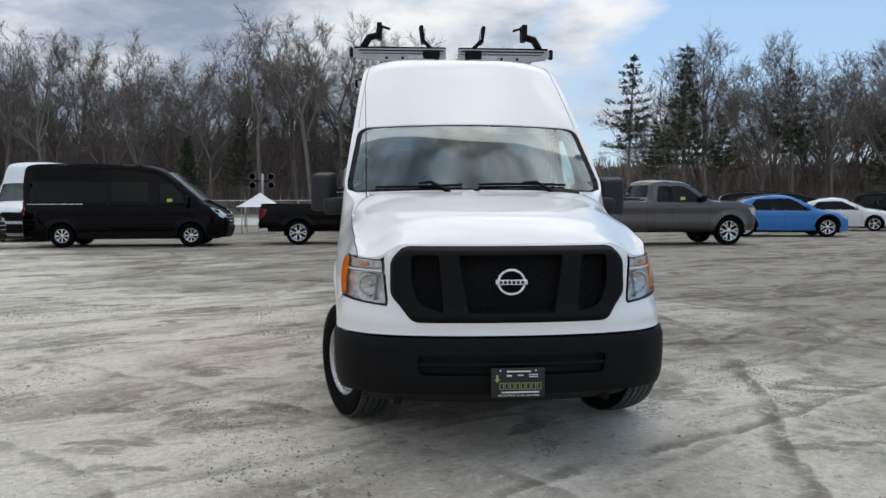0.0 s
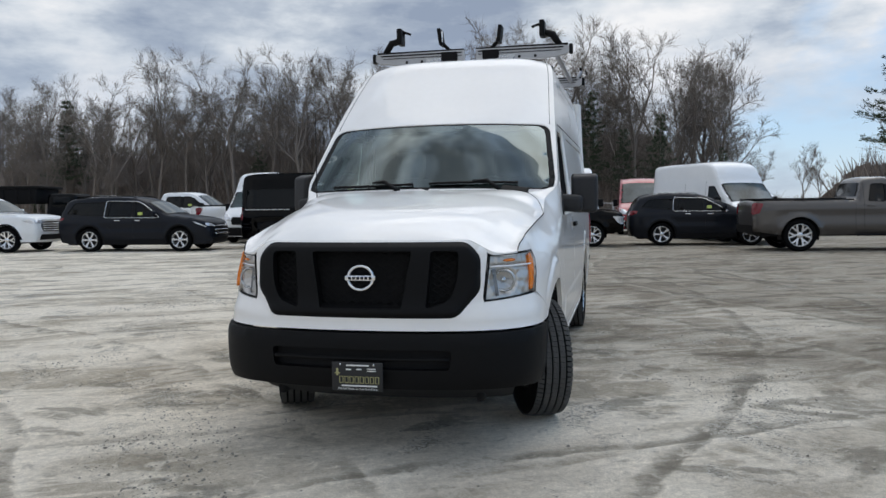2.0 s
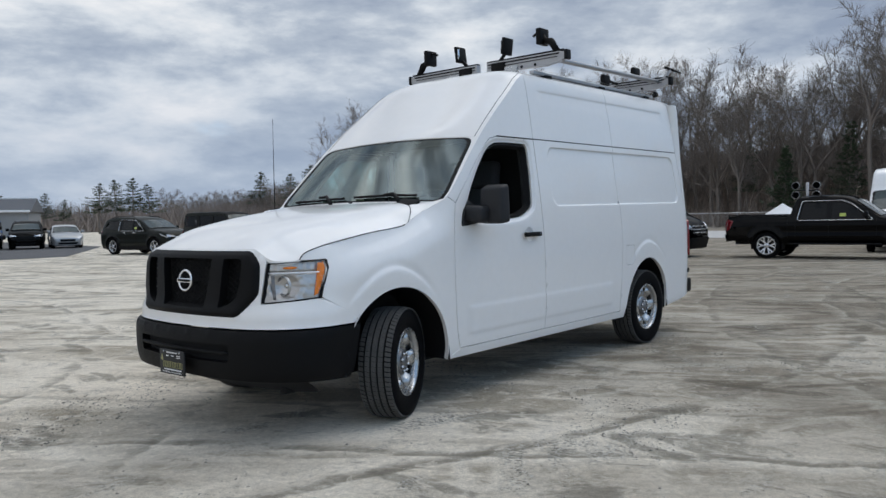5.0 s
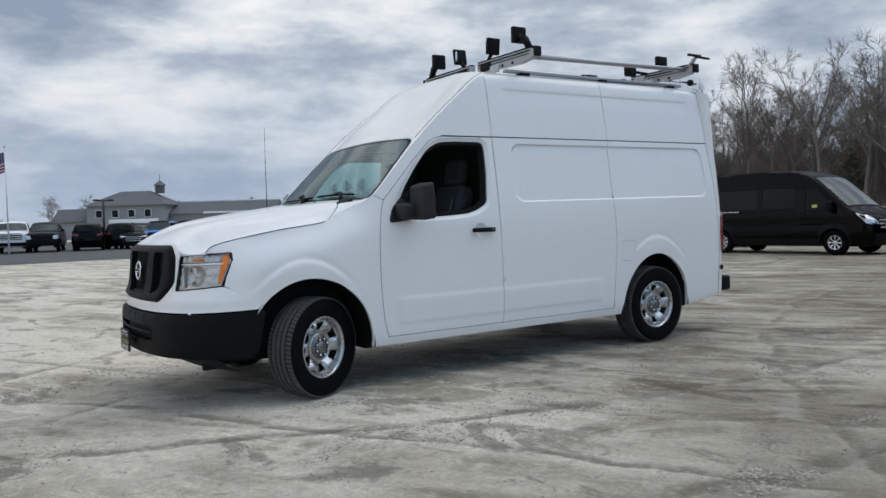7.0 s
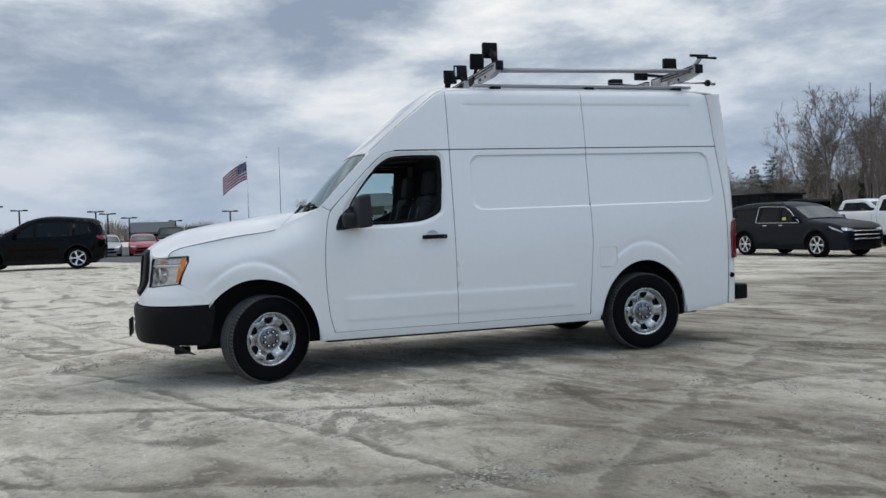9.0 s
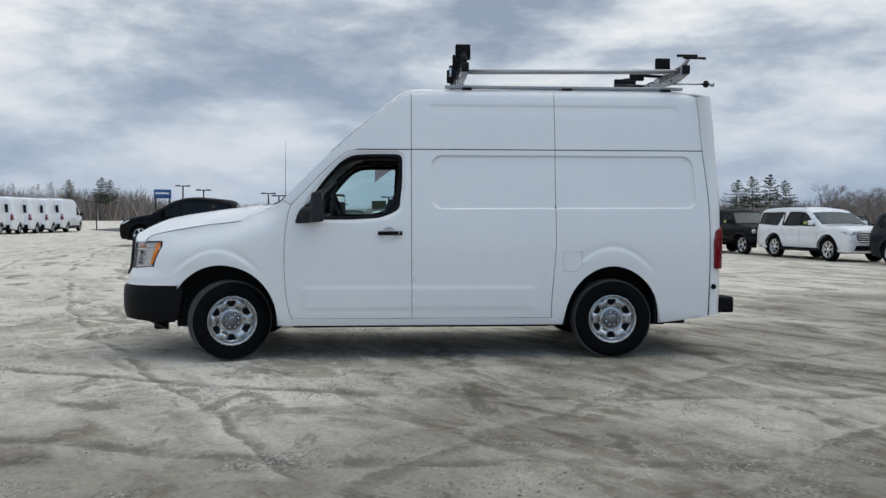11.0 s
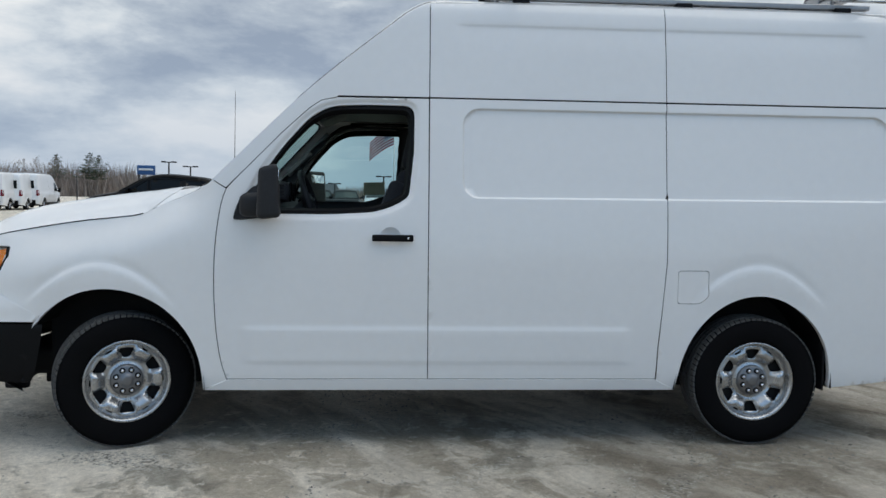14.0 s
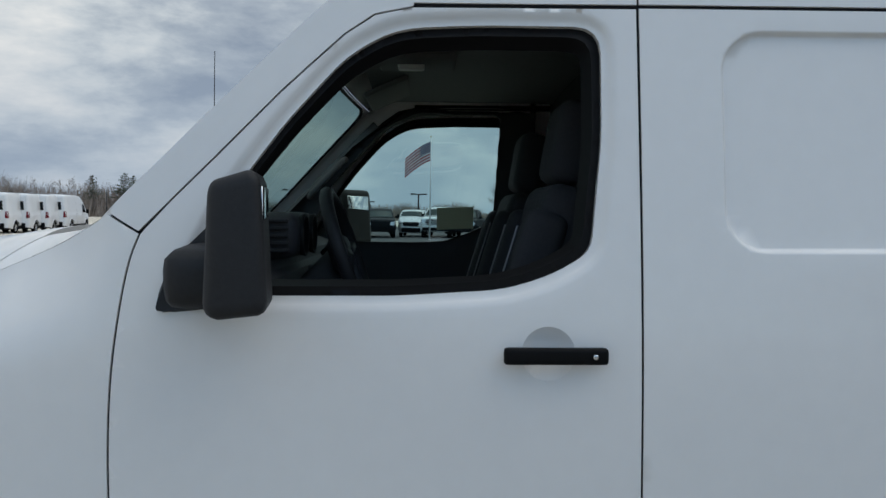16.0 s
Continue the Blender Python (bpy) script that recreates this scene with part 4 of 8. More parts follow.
# grille
gframe_holes = [rounded([(wx(-0.29), 1.160), (wx(0.29), 1.160), (wx(0.232), 0.845), (wx(-0.232), 0.845)], 0.016, 3)]
side_h = rounded([(wx(0.395), 1.160), (wx(0.545), 1.160), (wx(0.538), 1.0), (wx(0.495), 0.885), (wx(0.365), 0.845)], [0.02, 0.03, 0.06, 0.05, 0.02], 3)
gframe_holes += [side_h, [(-w, z) for w, z in side_h[::-1]]]


def grille_out(w, z):
    base = 0.030
    e = min(math.dist((w, z), q) for q in GRILLE_EDGE)
    return nose(w, z, base * sstep(0.0, 0.035, e) - 0.004)


grille = part("grille", skin(GRILLE, gframe_holes, 0.028, grille_out, 0.055, (0, 1, 0), bstep=0.02, creases=ring_points(GRILLE, -0.012, 0.02) + ring_points(GRILLE, -0.024, 0.02) + ring_points(GRILLE, -0.036, 0.02)), BLACK_PLASTIC, van, "matte black grille frame with three openings")
lat = bmesh.new()
for h in gframe_holes:
    hp = np.asarray(h)
    w0, w1 = hp[:, 0].min() - 0.02, hp[:, 0].max() + 0.02
    for sgn in (1, -1):
        for k in range(-20, 60):
            seg = []
            for z in np.arange(0.84, 1.18, 0.015):
                w = w0 - 0.4 + k * 0.056 + sgn * (z - 1.0) * 1.5 + 0.2
                ok = w0 < w < w1 and bool(in_poly(h, np.array([(w, z)]))[0])
                if ok:
                    seg.append(nose(w, z, -0.018))
                if (not ok or z > 1.16) and len(seg) > 1:
                    tube(seg, 0.0038, 4, lat, caps=False)
                if not ok:
                    seg = []
part("mesh", lat, GRILLE_MESH, grille, "diamond grille mesh")
# dark sheet behind the mesh stands for the shade inside the grille
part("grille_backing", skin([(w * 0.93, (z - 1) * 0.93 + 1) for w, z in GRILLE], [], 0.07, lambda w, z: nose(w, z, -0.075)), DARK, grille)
ring = tube([nose(wx(0.073 * math.cos(t)), 1.012 + 0.066 * math.sin(t), 0.016) for t in (2 * math.pi * k / 40 for k in range(40))], 0.0095, 8, closed=True)
emblem = part("emblem", ring, CHROME, grille, "round chrome emblem")
part("emblem_bar", box((0.178, 0.014, 0.030), (0, nose(0, 1.012, 0.02).y, 1.012), 0.004, 2), CHROME, emblem)
eb = bmesh.new()
for i in range(6):
    box((0.016, 0.004, 0.015), (-0.06 + i * 0.024, nose(0, 1.012, 0.028).y, 1.012), bm=eb)
part("emblem_mark", eb, SEAL, emblem)

for h in gframe_holes:
    hp = np.asarray(h)
    lo, hi = hp[hp[:, 1] < 0.90][:, 0].min(), hp[hp[:, 1] < 0.90][:, 0].max()
    part("opening_sill", skin([(lo, 0.842), (hi, 0.842), (hi, 0.872), (lo, 0.872)], [], 0.03, lambda w, z: nose(w, z, 0.012 - (z - 0.842) * 1.6)), BLACK_PLASTIC, grille)


# headlamps
def lamp_set(sgn):
    g = lambda w, z, o: (lambda p: Vector((p.x * sgn, p.y, p.z)))(nose(w, z, o))

    def fix(b):
        if sgn < 0:
            bmesh.ops.reverse_faces(b, faces=b.faces[:])
        return b
    c = (sum(p[0] for p in LAMP) / 6, sum(p[1] for p in LAMP) / 6)
    shrink = lambda k: [((w - c[0]) * k + c[0], (z - c[1]) * k + c[1]) for w, z in LAMP]
    wa = wy(-0.752)
    house = part("headlamp", fix(skin(LAMP, [shrink(0.965)], 0.03, lambda w, z: g(w, z, 0.002), 0.03, (0, 1, 0))), SEAL, van, "clear headlamp with amber corner lens")

    def bowl(w, z):
        e = ((w - wx(0.79)) / 0.10) ** 2 + ((z - 0.985) / 0.085) ** 2
        ang = math.atan2(z - 0.985, w - wx(0.79))
        side = sstep(0.085, 0.115, w - wx(0.79))
        facet = 0.003 * (math.floor(ang * 4.5) % 2) if z < 1.06 else 0.006 * (math.floor(w / 0.024) % 2)
        facet += side * 0.0012 * ((math.floor(w / 0.021) * 7 + math.floor(z / 0.026) * 5) % 3)
        return g(w, z, -0.016 - 0.044 * max(0, 1 - e) - facet - (0.012 if 1.062 < z < 1.075 else 0))
    part("reflector", fix(skin([p for p in shrink(0.975)], [], 0.0105, bowl)), REFLECTOR, house, "silver reflector bowl")
    am = [(wa + 0.062, 1.122), (wy(-0.655), 1.130), (wy(-0.65), 1.09), (wy(-0.70) - 0.012, 0.930), (wa + 0.022, 0.922)]
    amber = fix(skin([(w, z) for w, z in am if True], [], 0.02, lambda w, z: g(w, z, -0.006 - (0.006 if 1.056 < z < 1.070 else 0)), 0.02))
    part("amber_lens", amber, AMBER, house, "amber corner reflector")
    bulb = lathe([(0.0, 0.001), (0.006, 0.018), (0.03, 0.022), (0.05, 0.016)], 16, "y")
    bulb.transform(Matrix.Translation(g(wx(0.79), 0.985, -0.050)))
    part("bulb", bulb, CHROME, house)
    ring = lathe([(0.0, 0.050), (-0.014, 0.056), (-0.014, 0.062), (0.0, 0.066)], 22, "y")
    ring.transform(Matrix.Translation(g(wx(0.79), 0.985, -0.030)))
    part("bulb_ring", ring, STEEL, house, "grey ring round the bulb")
    tb = [g(w, 1.098, -0.012) for w in np.linspace(wx(0.785), wx(0.85), 8)]
    part("turn_bulb", tube(tb, [0.003, 0.007, 0.009, 0.009, 0.009, 0.009, 0.007, 0.003], 8), AMBER, house, "amber turn-signal bulb")
    shade = skin([(wx(0.722), 1.052), (wx(0.735), 0.902), (wx(0.752), 0.905), (wx(0.742), 1.052)], [], 0.02, lambda w, z: g(w, z, -0.012))
    part("lamp_shroud", fix(shade), HUB, house, "grey inner shroud")
    st = [g(w, 1.066, -0.012) for w in np.linspace(wx(0.71), wy(-0.66), 10)]
    part("divider", tube(st, 0.006, 6), SILVER, house)
    part("lens", fix(skin(shrink(0.975), [], 0.03, lambda w, z: g(w, z, 0.001))), LENS, house).visible_shadow = False


lamp_set(1)
lamp_set(-1)

# plate with printed lines, kept as bars
py = nose(0, 0.48, 0.0).y - 0.045
plate = part("front_plate", box((0.335, 0.016, 0.185), (0.015, py, 0.475), 0.006, 2), PLATE, van, "black dealer plate with pale and yellow print")
for nm, w, h, x, z, mt in (("print_bar", 0.15, 0.009, 0.02, 0.548, PALE), ("print_bar", 0.235, 0.010, 0.03, 0.419, PALE),
                           ("print_bar", 0.034, 0.010, -0.04, 0.522, PALE), ("print_bar", 0.034, 0.008, 0.030, 0.524, PALE), ("print_bar", 0.055, 0.006, 0.11, 0.528, PALE), ("print_bar", 0.055, 0.006, 0.11, 0.515, PALE),
                           ("print_bar", 0.014, 0.045, -0.115, 0.505, GOLD), ("print_bar", 0.034, 0.008, -0.115, 0.498, GOLD)):
    part(nm, box((w, 0.003, h), (x, py - 0.009, z), 0.001, 1), mt, plate)
# the trader's name, kept as outlined blocks
for i in range(8):
    x = -0.088 + i * 0.0335
    lb = bmesh.new()
    for q in (-1, 1):
        box((0.0035, 0.003, 0.042), (x + q * 0.011, py - 0.009, 0.457), bm=lb)
        box((0.022, 0.003, 0.0035), (x, py - 0.009, 0.457 + q * 0.020), bm=lb)
    part("letter_block", lb, GOLD, plate)


def lettering(text, height, at, mat, parent, turn=(math.pi / 2, 0, 0)):
    cu = bpy.data.curves.new("lettering", "FONT")
    cu.body, cu.size, cu.align_x, cu.extrude = text, height, "CENTER", 0.0008
    tmp = bpy.data.objects.new("lettering", cu)
    me = bpy.data.meshes.new_from_object(tmp)
    bpy.data.objects.remove(tmp)
    bpy.data.curves.remove(cu)
    me.name = "lettering"
    me.materials.clear()
    me.materials.append(mat)
    return share("lettering", me, parent, Matrix.Translation(at) @ Euler(turn).to_matrix().to_4x4())


lettering("We Sell More, So You Save More", 0.019, (0.018, py - 0.0095, 0.394), PALE, plate)
for s in (-1, 1):
    sc = lathe([(-0.004, 0.001), (-0.004, 0.006), (0.0, 0.007)], 10, "y")
    sc.transform(Matrix.Translation((0.015 + s * 0.11, py - 0.008, 0.553)))
    part("screw", sc, CHROME, plate)
plate.matrix_basis = Matrix.Translation((0.015, py, 0.545)) @ Matrix.Scale(0.87, 4) @ Matrix.Translation((-0.015, -py, -0.545))


# wheels
def wheel(at, steer, side):
    w = part("wheel", lathe([(-0.10, 0.20), (-0.115, 0.225), (-0.122, 0.29), (-0.118, 0.345), (-0.104, 0.372), (-0.085, 0.378), (0.085, 0.378), (0.104, 0.372), (0.118, 0.345), (0.1215, 0.33), (0.124, 0.318), (0.122, 0.29), (0.119, 0.262), (0.113, 0.243), (0.10, 0.230), (0.07, 0.224)], 64), RUBBER, van, "black tyre on silver steel wheel")
    w.matrix_basis = Matrix.Translation(at) @ Matrix.Rotation(steer, 4, "Z") @ Matrix.Rotation(0 if side > 0 else math.pi, 4, "Z")
    tr = bmesh.new()
    n = 72
    for r, (a0, a1) in enumerate(((-0.112, -0.075), (-0.062, -0.029), (-0.017, 0.017), (0.029, 0.062), (0.075, 0.112))):
        for k in range(n):
            t0, t1 = 2 * math.pi * (k + (0.05 if r in (1, 2, 3) else 0.10)) / n, 2 * math.pi * (k + (0.97 if r in (1, 2, 3) else 0.86)) / n
            sk = 0.10 * 2 * math.pi / n
            q = []
            for rr in (0.374, 0.3865 if r in (1, 2, 3) else 0.384):
                for a, t in ((a0, t0 - sk), (a1, t0 + sk), (a1, t1 + sk), (a0, t1 - sk)):
                    rad = rr - (0.006 if abs(a) > 0.1 else 0)
                    q.append(tr.verts.new((a, rad * math.cos(t), rad * math.sin(t))))
            for f in ((4, 5, 6, 7), (0, 4, 7, 3), (1, 2, 6, 5), (0, 1, 5, 4), (3, 7, 6, 2)):
                tr.faces.new([q[i] for i in f])
    bmesh.ops.recalc_face_normals(tr, faces=tr.faces[:])
    part("tread", tr, TREAD, w, "dusty ribbed tread")
    rimb = lathe([(0.09, 0.213), (0.106, 0.222), (0.112, 0.219), (0.108, 0.208), (0.085, 0.200), (0.03, 0.196), (-0.09, 0.196)], 56)
    part("rim", rimb, STEEL, w, "silver steel rim").scale = (1, 1.07, 1.07)
    disc = [(0.201 * math.cos(t), 0.201 * math.sin(t)) for t in (2 * math.pi * k / 72 for k in range(72))]
    holes = []
    for k in range(6):
        a = radians(60 * k + 30)
        tri = rounded([(0.121, -0.020), (0.121, 0.020), (0.176, 0.040), (0.176, -0.040)], 0.012, 3)
        holes.append([(r * math.cos(a) - s * math.sin(a), r * math.sin(a) + s * math.cos(a)) for r, s in tri])
        a = radians(60 * k)
        slot = rounded([(0.178, -0.017), (0.178, 0.017), (0.187, 0.017), (0.187, -0.017)], 0.004, 2)
        holes.append([(r * math.cos(a) - s * math.sin(a), r * math.sin(a) + s * math.cos(a)) for r, s in slot])
    dep = smooth_table([(0, 0.062), (0.09, 0.058), (0.100, 0.046), (0.116, 0.060), (0.146, 0.090), (0.176, 0.092), (0.188, 0.080), (0.201, 0.074)])

    def face(u, v):
        r, a = math.hypot(u, v), math.atan2(v, u)
        k = abs(((math.degrees(a) - 30) % 60) - 30)
        near = abs(((math.degrees(a)) % 60) - 30)
        scoop = 0.026 * sstep(19, 11, near) * sstep(0.115, 0.13, r) * sstep(0.185, 0.172, r)
        return Vector((dep(r) - scoop, u, v))
    part("wheel_face", skin(disc, holes, 0.0115, face, 0.008, (-1, 0, 0), bstep=0.008), STEEL, w, "silver six-hole wheel disc").scale = (1, 1.07, 1.07)
    # dark disc stands for the shade behind the wheel's holes
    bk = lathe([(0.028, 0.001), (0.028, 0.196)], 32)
    part("brake_shade_disc", bk, DARK, w).scale = (1, 1.07, 1.07)
    hub = part("hub_cap", lathe([(0.060, 0.092), (0.072, 0.088), (0.078, 0.078), (0.080, 0.05), (0.083, 0.036), (0.090, 0.032), (0.092, 0.02), (0.092, 0.001)], 40), HUB, w, "grey hub cover with lug nuts")
    for k in range(8):
        a = 2 * math.pi * (k + 0.5) / 8
        # flat dark ring paints the shade of the recess round each nut
        cup = lathe([(0.0795, 0.017), (0.0805, 0.017), (0.0805, 0.010)], 14)
        nut = lathe([(0.078, 0.0095), (0.093, 0.0095), (0.097, 0.006), (0.097, 0.0005)], 8)
        for b, nm, mt in ((cup, "lug_seat_shade", DARK), (nut, "lug_nut", CHROME)):
            b.transform(Matrix.Translation((0, 0.063 * math.cos(a), 0.063 * math.sin(a))))
            part(nm, b, mt, hub)
    return w


STEER = radians(24)
wheel((0.865, 0, 0.385), STEER, 1)
wheel((-0.865, 0, 0.385), STEER, -1)
wheel((0.865, 3.711, 0.385), 0, 1)
wheel((-0.865, 3.711, 0.385), 0, -1)

# wheel wells, floor and chassis
for s in (-1, 1):
    for y0, arch in ((0, ARCH_F), (3.70, ARCH_R)):
        bm = bmesh.new()
        prev = None
        for y, z in arch:
            c = (0.0 if y0 == 0 else 3.70, 0.40)
            k = 1.02
            row = [bm.verts.new((s * x, c[0] + (y - c[0]) * k, c[1] + (z - c[1]) * k)) for x in (0.985, 0.60)]
            if prev:
                bm.faces.new((prev[0], prev[1], row[1], row[0])).smooth = True
            prev = row
        part("wheel_well", bm, SEAL, van, "black wheel well liner")
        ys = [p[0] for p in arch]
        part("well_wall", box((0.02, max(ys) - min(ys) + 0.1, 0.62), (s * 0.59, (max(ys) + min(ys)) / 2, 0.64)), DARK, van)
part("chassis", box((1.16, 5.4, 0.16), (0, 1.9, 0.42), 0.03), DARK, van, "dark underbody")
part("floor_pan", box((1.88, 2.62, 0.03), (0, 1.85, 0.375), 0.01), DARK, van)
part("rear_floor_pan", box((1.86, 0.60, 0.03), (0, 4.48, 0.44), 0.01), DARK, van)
# unseen block, added to keep light off the ground beneath the van
part("under_shade_block", box((1.22, 2.60, 0.05), (0, 1.86, 0.29), 0.02), DARK, van, "dark block added to deepen the shade under the van")
part("axle", tube([(-0.8, 3.711, 0.385), (0.8, 3.711, 0.385)], 0.06, 10), DARK, van)
part("front_axle", tube([(-0.75, 0, 0.385), (0.75, 0, 0.385)], 0.05, 10), DARK, van)
for s in (-1, 1):
    part("frame_rail", box((0.08, 5.2, 0.14), (s * 0.47, 2.0, 0.345), 0.01), DARK, van)
    part("leaf_spring", box((0.07, 1.3, 0.05), (s * 0.56, 3.71, 0.30), 0.01), DARK, van)
part("fuel_tank", box((0.42, 1.35, 0.22), (0.20, 1.95, 0.36), 0.04), DARK, van)
part("gearbox", box((0.36, 1.0, 0.26), (-0.05, 0.75, 0.38), 0.05), DARK, van)
part("drive_shaft", tube([(0, 1.2, 0.34), (0, 3.6, 0.38)], 0.05, 8), DARK, van)
part("exhaust", tube([(-0.35, 0.9, 0.26), (-0.35, 3.0, 0.27), (-0.60, 3.4, 0.42)], 0.055, 8), DARK, van)
# mud flap behind the rear wheel
for s in (-1, 1):
    part("mud_flap", box((0.30, 0.012, 0.30), (s * 0.82, 4.135, 0.48), 0.004), SEAL, van)

# dark backing strips behind the shut lines
sb = bmesh.new()
for pts in ([(X1, z) for z in np.arange(0.40, 2.6, 0.05)], [(3.106 + 0.04 * sstep(0.4, 1.1, z), z) for z in np.arange(0.36, 2.6, 0.05)], [(4.663, z) for z in np.arange(0.42, 2.6, 0.05)],
            [(y, 2.031) for y in np.arange(1.2, 4.66, 0.05)], SEAM_DOOR + DOOR_TOP, [(0.60, 1.492), (0.526, 1.534)], [(y, 0.401) for y in np.arange(0.6, 3.11, 0.05)]):
    tube([flank(u, z, -0.016) for u, z in pts], 0.0125, 5, sb, caps=False)
part("shut_line_seal", sb.copy(), SEAL, van)
part("shut_line_seal", mirrored(sb), SEAL, van)
sb.free()

# tail lamps, rear bumper, side cap
tl = rounded([(4.705, 0.875), (4.83, 0.875), (4.86, 0.95), (4.86, 1.22), (4.80, 1.285), (4.73, 1.25), (4.705, 1.13)], 0.02, 3)
tls = skin(tl, [], 0.03, lambda u, z: flank(u, z, 0.022), 0.03)
both("tail_lamp", tls, RED, "tall red tail lamp")
both("rear_bumper", box((0.28, 0.15, 0.16), (0.80, 4.865, 0.515), 0.03, 3), BLACK_PLASTIC, "black rear bumper end")
part("rear_step", box((1.4, 0.18, 0.12), (0, 4.90, 0.50), 0.03, 3), BLACK_PLASTIC, van)
capb = lathe([(0.0, 0.0001), (0.012, 0.018), (0.008, 0.026), (0.0, 0.027)], 18)
capb.transform(Matrix.Translation(flank(4.705, 0.70, 0.002)))
part("side_plug", capb, BLACK_PLASTIC, van, "round black plug")
# door mirrors
def mirror(s):
    h = box((0.20, 0.13, 0.29), (0, 0, 0), 0.032, 4)
    for v in h.verts:
        v.co.y = v.co.y * (1 - 1.5 * max(0.0, v.co.z)) + 0.12 * v.co.x
        if v.co.y < 0:
            v.co.x *= 1 - 1.6 * abs(v.co.y)
            v.co.z = v.co.z * (1 - 1.3 * abs(v.co.y)) - 0.012
    h.transform(Matrix.Translation((1.135, 0.862, 1.478)))
    arm = box((0.20, 0.15, 0.13), (1.03, 0.770, 1.402), 0.045, 3, (0, 4, 0))
    foot = skin(rounded([(0.64, 1.315), (0.86, 1.335), (0.84, 1.43), (0.76, 1.515), (0.68, 1.43)], 0.02, 3), [], 0.03, lambda u, z: flank(u, z, 0.012), 0.03)
    gl = box((0.150, 0.006, 0.235), (1.135, 0.916, 1.474), 0.002, 1, (0, 0, 7))
    if s < 0:
        h, arm, foot, gl = (mirrored(b) for b in (h, arm, foot, gl))
        turn = Matrix.Translation((-1.135, 0.875, 0.035)) @ Matrix.Rotation(radians(-30), 4, "Z") @ Matrix.Translation((1.135, -0.862, 0))
        h.transform(turn)
        gl.transform(turn)
    o = part("door_mirror", h, MIRROR_SHELL, van, "large black towing mirror")
    part("arm", arm, MIRROR_SHELL, o)
    part("foot", foot, MIRROR_SHELL, o)
    part("mirror_glass", gl, MIRROR, o, "mirror glass")


mirror(1)
mirror(-1)

# wipers and aerial
for x0, x1 in ((-0.72, -0.10), (0.02, 0.66)):
    y0, y1 = crown(x0 / 0.95, 0.05).y, crown(x1 / 0.95, 0.05).y
    blade = [crown(a, 0.055 + 0.012 * math.sin(3 * a), 0.012) for a in np.linspace(x0 / 0.93, x1 / 0.93, 12)]
    wp = part("wiper", tube(blade, 0.010, 6), SEAL, van, "black wiper")
    arm = [Vector((x1 - 0.10, crown(x1 / 0.95, 0).y - 0.03, 1.505)), crown((x1 - 0.22) / 0.93, 0.075, 0.022), crown((x0 + x1) / 2 / 0.93, 0.065, 0.022)]
    part("wiper_arm", tube(arm, [0.016, 0.014, 0.009], 6), SEAL, wp)

part("cowl_end", box((0.20, 0.11, 0.022), (0.66, 0.405, 1.492), 0.009, 2, (34, 6, -7)), BLACK_PLASTIC, van, "black wiper cowl end")
part("aerial", tube([(-0.80, 0.30, 1.40), (-0.80, 0.305, 1.9), (-0.80, 0.31, 2.26)], [0.004, 0.0025, 0.0015], 6), SEAL, van, "thin black whip aerial")

